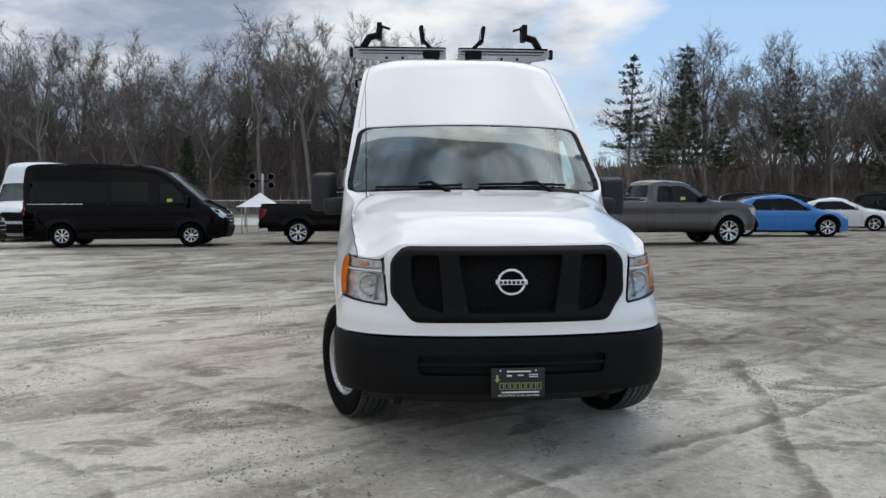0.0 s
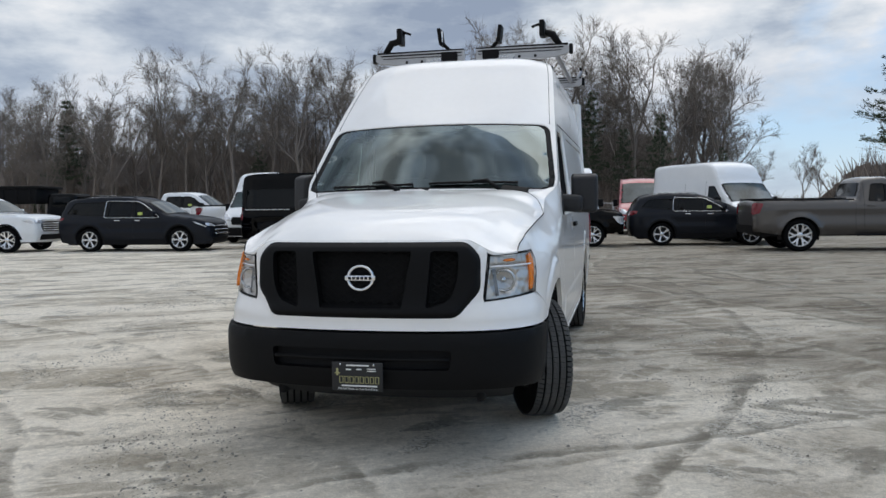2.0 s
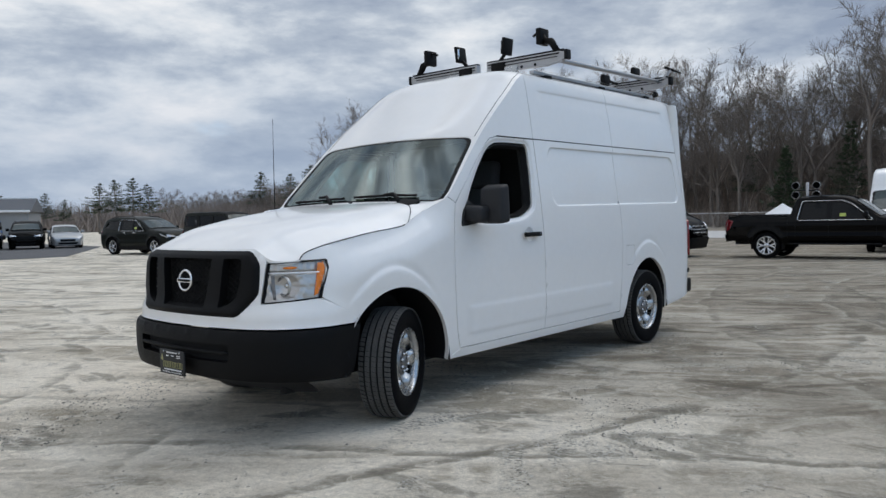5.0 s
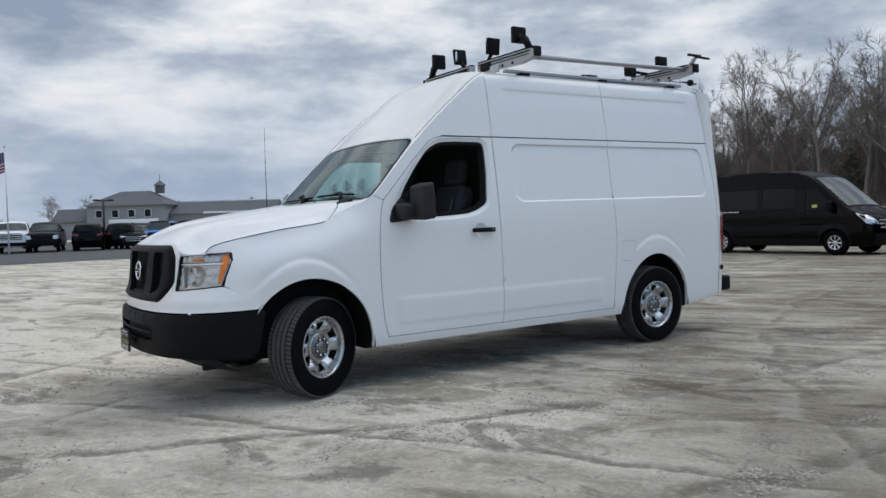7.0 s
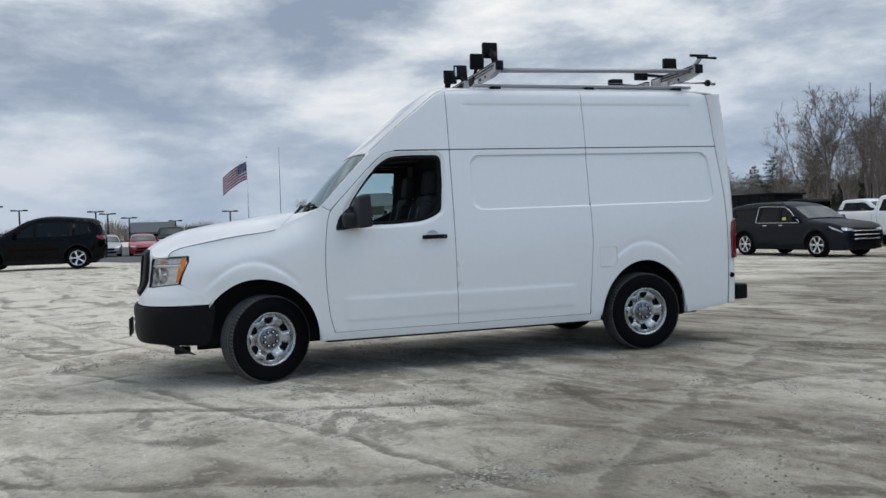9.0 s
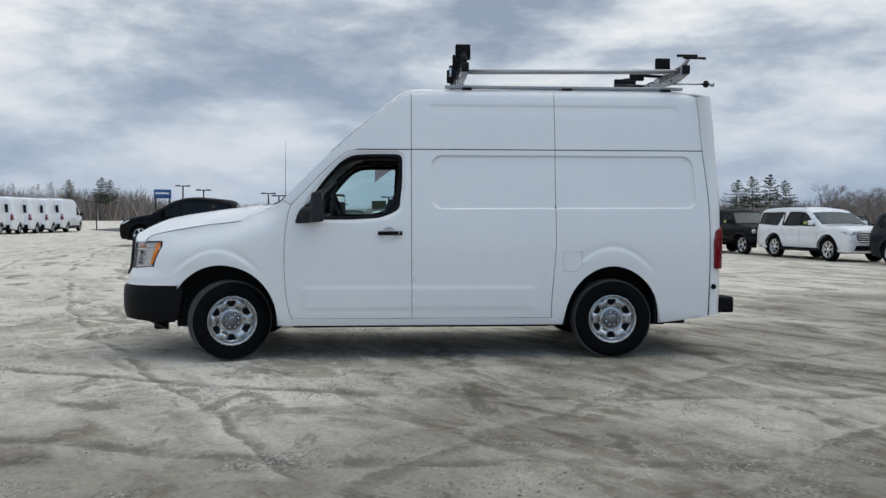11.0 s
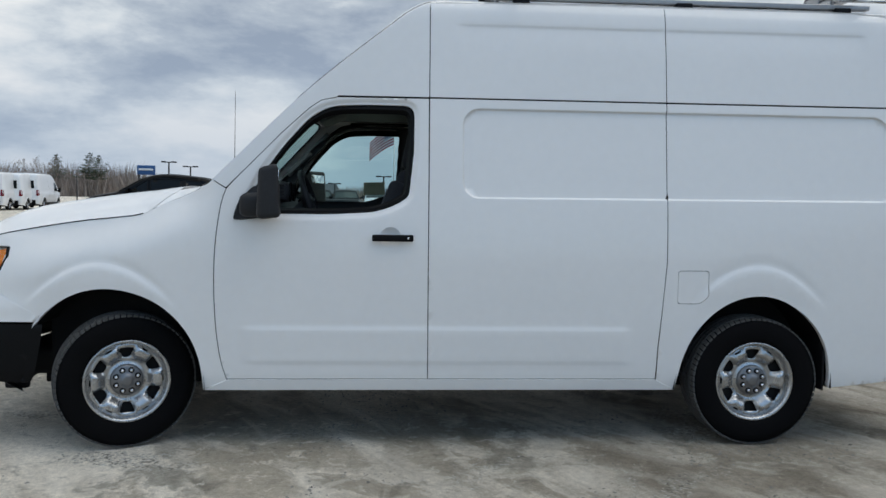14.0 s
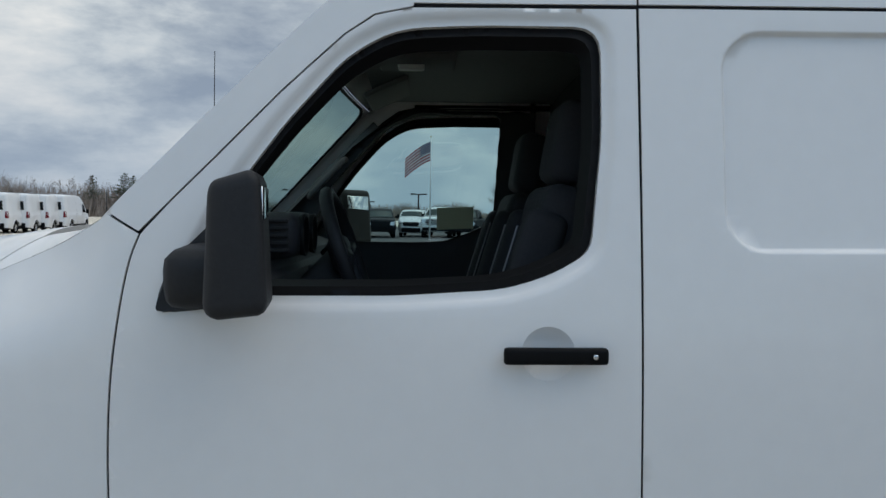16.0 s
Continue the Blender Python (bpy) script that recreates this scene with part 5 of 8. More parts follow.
# roof ladder rack, bolted to the van
def rack():
    r = part("ladder_rack", tube([(0.74, 2.10, 2.685), (0.74, 4.45, 2.70)], 0.001, 4), ALU, van, "aluminium drop-down ladder rack with black clamps")
    for s in (-1, 1):
        part("base_rail", box((0.05, 2.40, 0.030), (s * 0.68, 3.28, 2.668), 0.006), ALU, r)
        for y in (2.30, 3.30, 4.30):
            part("rail_foot", box((0.09, 0.10, 0.035), (s * 0.68, y, 2.642), 0.006), SEAL, r)
        part("side_tube", tube([(s * 0.80, 2.25, 2.795), (s * 0.80, 4.45, 2.822)], 0.024, 10), ALU, r)

        # swing arms: tapered aluminium beams, front and rear
        for y, dz in ((2.26, 0.0), (4.42, 0.0)):
            prof = [(0.06, 2.762), (0.30, 2.752), (0.72, 2.742), (0.90, 2.765), (0.955, 2.805), (0.95, 2.838), (0.88, 2.850), (0.06, 2.855)]
            arm = part("swing_arm", slab([(s * x, z + dz) for x, z in prof], lambda u, v, d: Vector((u, y - 0.03 + d, v)), 0.06), ALU, r, "tapered aluminium arm")
            part("top_rail", box((0.86, 0.05, 0.014), (s * 0.49, y, 2.862), 0.004), SEAL, arm)
            part("arm_groove", box((0.80, 0.006, 0.012), (s * 0.48, y - 0.0335, 2.832)), SEAL, arm)
            part("arm_groove", box((0.78, 0.006, 0.006), (s * 0.47, y - 0.0335, 2.805)), SEAL, arm)
            part("arm_cap", box((0.035, 0.075, 0.09), (s * 0.948, y, 2.815), 0.012), SEAL, arm)
            part("inner_bracket", box((0.16, 0.09, 0.085), (s * 0.20, y, 2.80), 0.012), BLACK_PLASTIC if y < 3 else ALU, arm)
            part("plate", box((0.17, 0.008, 0.075), (s * 0.34, y - 0.036, 2.752), 0.003), STEEL, arm)
            for x in (0.62, 0.47):
                bo = lathe([(-0.006, 0.001), (-0.006, 0.013), (0.0, 0.014)], 10, "y")
                bo.transform(Matrix.Translation((s * x, y - 0.031, 2.765)))
                part("bolt", bo, SEAL, arm)
        # front clamps
        hook = part("clamp_hook", tube([(s * 0.84, 2.26, 2.86), (s * 0.78, 2.26, 2.955), (s * 0.70, 2.26, 2.975), (s * 0.675, 2.26, 3.05)], [0.032, 0.036, 0.036, 0.03], 6), BLACK_PLASTIC, r, "black ladder clamp")
        part("clamp_pad", box((0.05, 0.15, 0.15), (s * 0.685, 2.26, 3.01), 0.012), BLACK_PLASTIC, hook)
        part("clamp_tip", tube([(s * 0.685, 2.26, 3.065), (s * 0.60, 2.26, 3.04), (s * 0.585, 2.26, 3.03)], 0.012, 6), BLACK_PLASTIC, hook)
        pad = part("clamp_paddle", box((0.035, 0.15, 0.16), (s * 0.285, 2.26, 2.985), 0.012, 2, (0, s * 8, 0)), BLACK_PLASTIC, r, "black ladder clamp")
        part("paddle_stem", tube([(s * 0.20, 2.26, 2.86), (s * 0.27, 2.26, 2.93)], 0.018, 6), BLACK_PLASTIC, pad)
        part("paddle_plate", box((0.008, 0.02, 0.10), (s * 0.262, 2.20, 2.985), 0.002), CHROME, pad)
        # rear clamps, folded lower
        for x, yc, z in ((0.58, 4.31, 2.935), (0.30, 4.13, 2.875)):
            c = part("rear_clamp", box((0.05, 0.15, 0.12), (s * x, yc, z), 0.015, 2), BLACK_PLASTIC, r, "black ladder clamp")
            part("rear_clamp_stem", tube([(s * x, 4.41, 2.86), (s * x, yc, z)], 0.018, 6), BLACK_PLASTIC, c)
    # rear handles and crank on the driver side
    part("crank_arm", tube([(0.88, 4.40, 2.83), (0.90, 4.44, 2.90), (0.92, 4.47, 2.945)], [0.03, 0.022, 0.016], 8), ALU, r)
    part("crank_handle", tube([(0.92, 4.34, 2.955), (0.92, 4.54, 2.955)], 0.014, 8), SEAL, r)
    part("crank_grip", tube([(0.98, 4.38, 2.925), (0.98, 4.60, 2.920)], 0.012, 8), SEAL, r)
    part("drive_shaft", tube([(0.60, 4.30, 2.735), (0.60, 4.80, 2.738)], 0.011, 8), STEEL, r)
    part("drive_collar", lathe([(0.0, 0.012), (0.0, 0.035), (0.03, 0.035), (0.03, 0.012)], 14, "y"), SEAL, r).location = (0.60, 4.74, 2.738)
    part("drive_end", tube([(0.60, 4.77, 2.738), (0.60, 4.84, 2.73)], 0.02, 8), STEEL, r)


rack()


# ---- cab interior, parts of the van ----
def cab():
    # dashboard
    dash = bmesh.new()
    prof = [(0.32, 1.40), (0.55, 1.455), (0.74, 1.45), (0.86, 1.40), (0.88, 1.24), (0.80, 1.05), (0.78, 0.80), (0.35, 0.80)]
    slab(prof, lambda u, v, d: Vector((-0.86 + d, u, v)), 1.72, dash)
    bmesh.ops.bevel(dash, geom=[e for e in dash.edges if abs((e.verts[0].co - e.verts[1].co).x) > 1], offset=0.03, segments=2, affect="EDGES")
    d = part("dashboard", dash, GREY_PLASTIC, van, "dark grey dashboard")
    hd = part("instrument_hood", box((0.42, 0.20, 0.13), (0.42, 0.80, 1.478), 0.045, 3), GREY_PLASTIC, d)
    for x in (0.33, 0.51):
        g = lathe([(0.0, 0.058), (0.014, 0.062), (0.014, 0.054), (0.006, 0.050), (0.004, 0.001)], 20, "y")
        g.transform(Matrix.Translation((x, 0.895, 1.478)))
        part("gauge", g, SEAL, hd)
    vb = bmesh.new()
    for k in range(5):
        box((0.012, 0.10, 0.010), (0.635, 0.83, 1.438 + k * 0.02), 0.002, 1, bm=vb)
    part("vent_slats", vb, MIRROR_SHELL, hd)
    part("console_panel", box((0.30, 0.16, 0.30), (0.02, 0.87, 1.22), 0.03, 2), GREY_PLASTIC, d)
    for z in (1.30, 1.20):
        part("dial_panel", box((0.24, 0.012, 0.06), (0.02, 0.955, z), 0.01), SEAL, d)
    for x in (0.62, 0.24, -0.62):
        v = lathe([(0.0, 0.055), (0.012, 0.055), (0.012, 0.042), (0.004, 0.040), (0.0, 0.001)], 18, "y")
        v.transform(Matrix.Translation((x, 0.885, 1.29)))
        part("air_vent", v, SEAL, d)
    # steering wheel
    c, tilt = Vector((0.42, 1.02, 1.42)), radians(19)
    rot = Matrix.Rotation(tilt, 3, "X")
    ring = [c + rot @ Vector((0.19 * math.cos(t), 0, 0.19 * math.sin(t))) for t in (2 * math.pi * k / 36 for k in range(36))]
    sw = part("steering_wheel", tube(ring, 0.020, 8, closed=True), MIRROR_SHELL, van, "black steering wheel")
    hub = box((0.14, 0.06, 0.11), (0, 0, 0), 0.03, 3)
    hub.transform(Matrix.Translation(c + Vector((0, -0.02, 0))) @ rot.to_4x4())
    part("wheel_hub", hub, GREY_PLASTIC, sw)
    for a in (0.1, math.pi - 0.1, -math.pi / 2):
        part("wheel_spoke", tube([c, c + rot @ Vector((0.18 * math.cos(a), 0, 0.18 * math.sin(a)))], 0.016, 6), GREY_PLASTIC, sw)
    part("column", tube([c + Vector((0, -0.02, -0.01)), (0.42, 0.75, 1.16)], 0.045, 8), GREY_PLASTIC, sw)
    part("stalk", tube([c + Vector((-0.05, -0.08, 0)), c + Vector((-0.20, -0.04, 0.05))], 0.010, 6), SEAL, sw)

    # seats
    def seat(x):
        s = part("front_seat", box((0.54, 0.52, 0.16), (x, 1.30, 0.92), 0.06, 3), FABRIC, van, "dark fabric bucket seat with pale piping")
        bk = box((0.52, 0.15, 0.66), (0, 0, 0), 0.06, 4)
        for v in bk.verts:
            v.co.x *= 1 - 0.18 * max(0, v.co.z) / 0.33
        bk.transform(Matrix.Translation((x, 1.56, 1.30)) @ Matrix.Rotation(radians(-17), 4, "X"))
        part("backrest", bk, FABRIC, s)
        hr = box((0.27, 0.11, 0.24), (0, 0, 0), 0.05, 4)
        hr.transform(Matrix.Translation((x, 1.665, 1.745)) @ Matrix.Rotation(radians(-10), 4, "X"))
        part("headrest", hr, FABRIC, s)
        for q in (-0.06, 0.06):
            part("headrest_post", tube([(x + q, 1.64, 1.58), (x + q, 1.655, 1.65)], 0.008, 6), CHROME, s)
        for q in (-1, 1):
            bol = box((0.10, 0.12, 0.54), (0, 0, 0), 0.045, 4)
            bol.transform(Matrix.Translation((x + q * 0.20, 1.505, 1.29)) @ Matrix.Rotation(radians(-17), 4, "X"))
            part("bolster", bol, FABRIC, s)
            pts = [Vector((x + q * 0.165, 1.362 + 0.292 * k, 1.05 + 0.956 * k)) for k in (0, 0.1, 0.2, 0.3, 0.4, 0.48)]
            part("piping", tube(pts, 0.003, 5), STITCH, s)
        part("pedestal", box((0.46, 0.46, 0.44), (x, 1.26, 0.63), 0.03), GREY_PLASTIC, s)
    seat(0.45)
    seat(-0.45)
    part("console", box((0.22, 0.60, 0.34), (0.0, 1.30, 0.86), 0.05, 3), GREY_PLASTIC, van)
    # inner faces
    part("cab_floor", box((1.7, 1.24, 0.04), (0, 1.20, 0.50)), GREY_PLASTIC, van)
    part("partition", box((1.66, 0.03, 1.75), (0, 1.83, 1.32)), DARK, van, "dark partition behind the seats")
    part("headliner", skin([(-0.74, 1.03), (0.74, 1.03), (0.76, 1.82), (-0.76, 1.82)], [], 0.1, lambda u, v: Vector((u, v, 2.06 - 0.06 * abs(u) ** 3)), 0.03, (0, 0, 1)), TRIM_GREY, van, "grey cab headliner")
    part("dome_lamp", box((0.05, 0.09, 0.03), (0.10, 1.20, 2.036), 0.010, 2), PALE, van)
    part("dome_housing", box((0.22, 0.26, 0.03), (0.10, 1.22, 2.052), 0.012, 2), TRIM_GREY, van)
    part("sun_visor", box((0.42, 0.18, 0.02), (0.42, 1.10, 2.02), 0.008, 2, (24, 0, 0)), TRIM_GREY, van)
    part("sun_visor", box((0.42, 0.18, 0.02), (-0.42, 1.10, 2.02), 0.008, 2, (24, 0, 0)), TRIM_GREY, van)
    FAR_HOLE = rounded([(0.72, 1.42), (0.967, 1.411), (1.337, 1.407), (1.50, 1.478), (1.562, 1.51), (1.574, 1.70), (1.590, 1.984), (1.22, 1.984), (1.09, 1.93), (0.82, 1.668)], 0.045, 4)
    for s in (1, -1):
        inner = skin([(0.60, 0.56), (1.74, 0.56), (1.74, 2.00), (1.16, 2.00), (0.93, 1.84), (0.63, 1.55)], [[(y, z) for y, z in WINDOW] if s > 0 else FAR_HOLE], 0.06, lambda u, z: flank(u, z, -0.085), 0.03, bstep=0.03)
        if s < 0:
            inner = mirrored(inner)
        t = part("door_lining", inner, GREY_PLASTIC, doors[0 if s > 0 else 1], "dark grey door lining")
        p = flank(1.2, 1.12, -0.13)
        part("armrest", box((0.09, 0.62, 0.07), (s * p.x, 1.22, 1.12), 0.03, 3), GREY_PLASTIC, t)
        pl = [flank(edge_y(q), edge_z(q) - 0.07, -0.05) + Vector((0, 0.05, 0)) for q in np.linspace(0.05, S_TOP, 10)]
        part("pillar_trim", tube([Vector((s * v.x, v.y, v.z)) for v in pl], 0.036, 8), TRIM_GREY, van, "grey pillar trim")
    gh = [flank(edge_y(q), edge_z(q) - 0.06, -0.13) + Vector((0, 0.07, 0)) for q in (0.26, 0.29, 0.38, 0.47, 0.50)]
    gh = [Vector((-v.x + (0.035 if 0 < i < 4 else 0), v.y, v.z)) for i, v in enumerate(gh)]
    part("grab_handle", tube(gh, 0.014, 8), TRIM_GREY, van, "grey grab handle on the pillar")
    st = skin([(1.305, 1.468), (1.475, 1.475), (1.475, 1.575), (1.305, 1.57)], [], 0.1, lambda u, z: flank(u, z, -0.050))
    part("window_sticker", mirrored(st), material("olive_sticker_back", (0.55, 0.54, 0.36), 0.8, var=0.05, scale=9), doors[1], "olive back of a window sticker")
    st.free()


cab()

# ---- parked vehicles: local axes with the rear axle at x = 0, front towards +x ----
def paint(name, colour, metal=0.0):
    dark = max(colour) < 0.05
    m = material(name, colour, 0.38, metal=metal, coat=0.28 if dark else 1.0, spec=0.0 if dark else 0.4, var=0.05, scale=2.0)
    m.node_tree.nodes["Principled BSDF"].inputs["Coat Roughness"].default_value = 0.03
    return m


P_BLACK = paint("black_paint", (0.0007, 0.0007, 0.0010))
P_CHAR = paint("charcoal_paint", (0.013, 0.015, 0.020), 0.3)
P_BROWN = paint("grey_brown_paint", (0.062, 0.055, 0.051), 0.35)
P_BLUE = paint("blue_paint", (0.002, 0.17, 0.52))
P_WHITE = paint("bright_white_paint", (0.78, 0.79, 0.80))
P_RED = paint("red_paint", (0.32, 0.016, 0.028), 0.1)
P_GREEN = paint("dark_olive_paint", (0.012, 0.014, 0.012), 0.3)
P_SILVER = paint("silver_paint", (0.34, 0.35, 0.36), 0.5)
CAR_GLASS = material("dark_window", (0.004, 0.005, 0.006), 0.03, spec=0.20, var=0.15, scale=1.5)
CAR_SHIELD = material("pale_windshield", (0.045, 0.060, 0.060), 0.03, spec=0.40, var=0.45, scale=1.6)
CLADDING = material("dark_cladding", (0.007, 0.007, 0.008), 0.6, spec=0.12, var=0.15, scale=6)
LAMP_FRONT = material("bright_lamp", (0.62, 0.63, 0.66), 0.12, metal=0.5, coat=1.0, var=0.35, scale=14)
STICKER = material("yellow_green_sticker", (0.45, 0.52, 0.12), 0.6, var=0.06, scale=20)
MACHINED = material("machined_alloy", (0.66, 0.67, 0.69), 0.22, metal=0.85, var=0.08, scale=12)

WHEEL_MESH = {}


def wheel_meshes(r, style):
    """Tyre, rim, dark disc for the shade behind the spokes, and spokes of a parked vehicle's wheel."""
    key = (r, style)
    if key in WHEEL_MESH:
        return WHEEL_MESH[key]
    rr = r * (0.70 if style != "van" else 0.58)
    ty = lathe([(-0.09, rr), (-0.115, rr + 0.02), (-0.118, r - 0.06), (-0.105, r - 0.015), (-0.085, r), (0.085, r), (0.105, r - 0.015), (0.118, r - 0.06), (0.112, rr + 0.018), (0.09, rr)], 32, "y")
    rim = lathe([(0.105, rr + 0.004), (0.112, rr - 0.008), (0.09, rr - 0.026), (0.03, rr - 0.035)], 32, "y")
    # dark disc in place of the shade behind the spokes
    void = lathe([(0.03, rr - 0.02), (0.028, 0.001)], 20, "y")
    n = {"five": 5, "six": 6, "ten": 10, "van": 8, "chrome": 6, "split": 6}[style]
    sp = bmesh.new()
    for k in range(n):
        a = 2 * math.pi * k / n
        wdt = rr * (0.30 if n < 8 else 0.22)
        blades = [[(0.02, -wdt * 0.28), (rr * 0.55, -wdt * 0.30), (rr - 0.012, -wdt * 0.62), (rr - 0.012, wdt * 0.62), (rr * 0.55, wdt * 0.30), (0.02, wdt * 0.28)]]
        if style in ("split", "chrome"):
            blades = [[(0.02, -wdt * 0.3), (rr * 0.40, -wdt * 0.3), (rr - 0.012, g * wdt * 1.25 - wdt * 0.28), (rr - 0.012, g * wdt * 1.25 + wdt * 0.28), (rr * 0.40, wdt * 0.3), (0.02, wdt * 0.3)] for g in (-0.62, 0.62)]
        for q in blades:
            bb = bmesh.new()
            slab([(u * math.cos(a) - v * math.sin(a), u * math.sin(a) + v * math.cos(a)) for u, v in q], lambda u, v, d: Vector((u, 0.098 - d - 0.018 * (1 - min(1, math.hypot(u, v) / rr)), v)), 0.03, bb)
            merge(sp, bb)
    merge(sp, lathe([(0.10, 0.001), (0.105, rr * 0.20), (0.080, rr * 0.28)], 16, "y"))
    out = []
    for nm, b, mt in (("tyre", ty, RUBBER), ("rim", rim, STEEL), ("wheel_shade_disc", void, DARK), ("spokes", sp, CHROME if style in ("chrome", "van") else MACHINED)):
        me = bpy.data.meshes.new(nm)
        b.to_mesh(me)
        b.free()
        me.materials.append(mt)
        out.append(me)
    WHEEL_MESH[key] = out
    return out


def arc_line(pts, n=5):
    """The open outline with its inner corners eased."""
    out = [tuple(pts[0])]
    for a, p, b in zip(pts, pts[1:], pts[2:]):
        a, p, b = Vector(a), Vector(p), Vector(b)
        ra, rb = min(0.16, (a - p).length * 0.42), min(0.16, (b - p).length * 0.42)
        s, e = p + (a - p).normalized() * ra, p + (b - p).normalized() * rb
        out += [tuple(s * (1 - t) ** 2 + p * 2 * t * (1 - t) + e * t * t) for t in (k / (n - 1) for k in range(n))]
    out.append(tuple(pts[-1]))
    return out


def car(name, label, cat, mat, wb, hw, r, top, belt, windows, shield, rear_glass, style="five", group="parked vehicles", seams=(), clad=0.0, tumble=0.16,
        lamp=(), lamp_side=(), grille=(), intake=(), bars=0, bar_mat=None, slots=0, tail=(), tail_side=(), dlo=None, sticker=False, handle_mat=None, flare=0.030, mirror_at=None,
        step=0.10, scoop=0.016, nose_round=0.20, bumper=0.0, black_pillars=True, roof_mat=None, mirror_mat=None, arch_mat=None, edge=0.105):
    """A parked vehicle. top: outline (x, z) from the front's foot over hood and roof to the rear's foot. windows: side panes (x, z). lamp, grille, intake, tail: outlines (y, z) on the ends;
    lamp_side, tail_side: where the lamps wrap round (x, z)."""
    root = thing(name, label, cat, group=group)
    top = arc_line(top)
    line = np.array(dense(top, 0.05, False))
    roof, sill = max(z for _, z in top), min(z for _, z in top)
    x_front, x_rear = max(x for x, _ in top), min(x for x, _ in top)
    ra = r + 0.065
    memo = {}

    def half(x, z):
        key = (round(x, 4), round(z, 4))
        if key in memo:
            return memo[key]
        w = hw - 0.075 * sstep(0.62, sill, z) - 0.040 * sstep(belt - 0.14, belt + 0.01, z)
        w -= hw * tumble * max(0.0, z - belt) / max(roof - belt, 0.1)
        mid = sstep(x_rear + 0.5, x_rear + 0.9, x) * (1 - sstep(x_front - 1.0, x_front - 0.5, x))
        w -= scoop * math.exp(-((z - belt + 0.36) / 0.13) ** 2) * mid
        for x0 in (0.0, wb):
            d = math.hypot(x - x0, z - r)
            w += flare * (1 - sstep(ra + 0.03, ra + 0.12, d))
        for d, amount, reach in ((x_front - x, nose_round, 0.80), (x - x_rear, 0.10, 0.60)):
            w *= 1 - amount * min(max(1 - d / reach, 0), 1) ** 2.3
        d = float(np.min(np.hypot(line[:, 0] - x, line[:, 1] - z)))
        if d < edge:
            w -= edge * (1 - math.sqrt(1 - (1 - d / edge) ** 2))
        memo[key] = w
        return w

    def sidep(x, z, out=0.0, s=-1):
        return Vector((x, s * (half(x, z) + out), z))
    arcs = [[(x0 + ra * math.cos(t), max(r + ra * math.sin(t), sill)) for t in (math.pi * k / 14 for k in range(15))] for x0 in (0.0, wb)]
    poly = list(top)
    for arc in arcs:
        a = arc[::-1]
        poly += [(a[0][0], sill)] + [p for p in a if p[1] > sill + 1e-4] + [(a[-1][0], sill)]
    holes = [rounded(w, 0.045, 2) for w in windows]
    folds = []
    for off in (0.022, 0.055, 0.095):
        folds += [(x - nx * off, z - nz * off) for (x, z), nx, nz in ((line[i], (line[i + 1][1] - line[i][1]) / 0.05, -(line[i + 1][0] - line[i][0]) / 0.05) for i in range(0, len(line) - 1, 2))]
    for x0 in (0.0, wb):
        folds += [(x0 + (ra + q) * math.cos(t), r + (ra + q) * math.sin(t)) for q in (0.03, 0.075, 0.12) for t in np.arange(0.05, 3.1, 0.16)]
    folds += [(x, z) for z in (belt - 0.14, belt - 0.06, belt - 0.02) for x in np.arange(x_rear + 0.2, x_front - 0.2, 0.14)]
    for s in (-1, 1):
        b = skin(poly, holes, step, lambda u, v: sidep(u, v, 0, s), 0.03, (0, -s, 0), bstep=0.07, creases=folds)
        if s > 0:
            bmesh.ops.reverse_faces(b, faces=b.faces[:])
        body = part("body_side", b, mat, root)
        for w in windows:
            part("window", skin(rounded(w, 0.045, 2), [], 0.2, lambda u, v: sidep(u, v, -0.012, s), bstep=0.12), CAR_GLASS, body)
            part("window_seal", tube([sidep(u, v, -0.001, s) for u, v in dense(rounded(w, 0.045, 3), 0.14)], 0.010, 4, closed=True), SEAL, body)
        if black_pillars:
            for a, c in zip(windows, windows[1:]):
                x0, x1 = max(p[0] for p in c) - 0.01, min(p[0] for p in a) + 0.01
                zt = min(max(p[1] for p in a), max(p[1] for p in c))
                if x1 > x0:
                    part("pillar_cover", skin([(x0, belt + 0.01), (x1, belt + 0.01), (x1, zt - 0.01), (x0, zt - 0.01)], [], 0.15, lambda u, v: sidep(u, v, 0.003, s)), SEAL, body)
        if dlo:
            part("window_trim", tube([sidep(u, v, 0.004, s) for u, v in dense(rounded(dlo, 0.07, 3), 0.10)], 0.011, 5, closed=True), CHROME, body, "bright window surround")
        if sticker:
            w = windows[0]
            cx, cz = sum(p[0] for p in w) / len(w) - 0.05, min(p[1] for p in w) + 0.12
            part("sticker", skin([(cx - 0.09, cz - 0.05), (cx + 0.07, cz - 0.05), (cx + 0.07, cz + 0.04), (cx - 0.09, cz + 0.04)], [], 0.2, lambda u, v: sidep(u, v, -0.008, s)), STICKER, body)
        for ln in seams:
            part("door_seam", tube([sidep(u, v, -0.003, s) for u, v in dense(ln, 0.12, False)], 0.006, 4, caps=False), SEAL, body)
        for ln in seams[1:3]:
            u, v = ln[0][0] + 0.16, belt - 0.10
            part("door_handle", box((0.18, 0.035, 0.03), (u, s * (half(u, v) + 0.015), v), 0.010), handle_mat or mat, body)
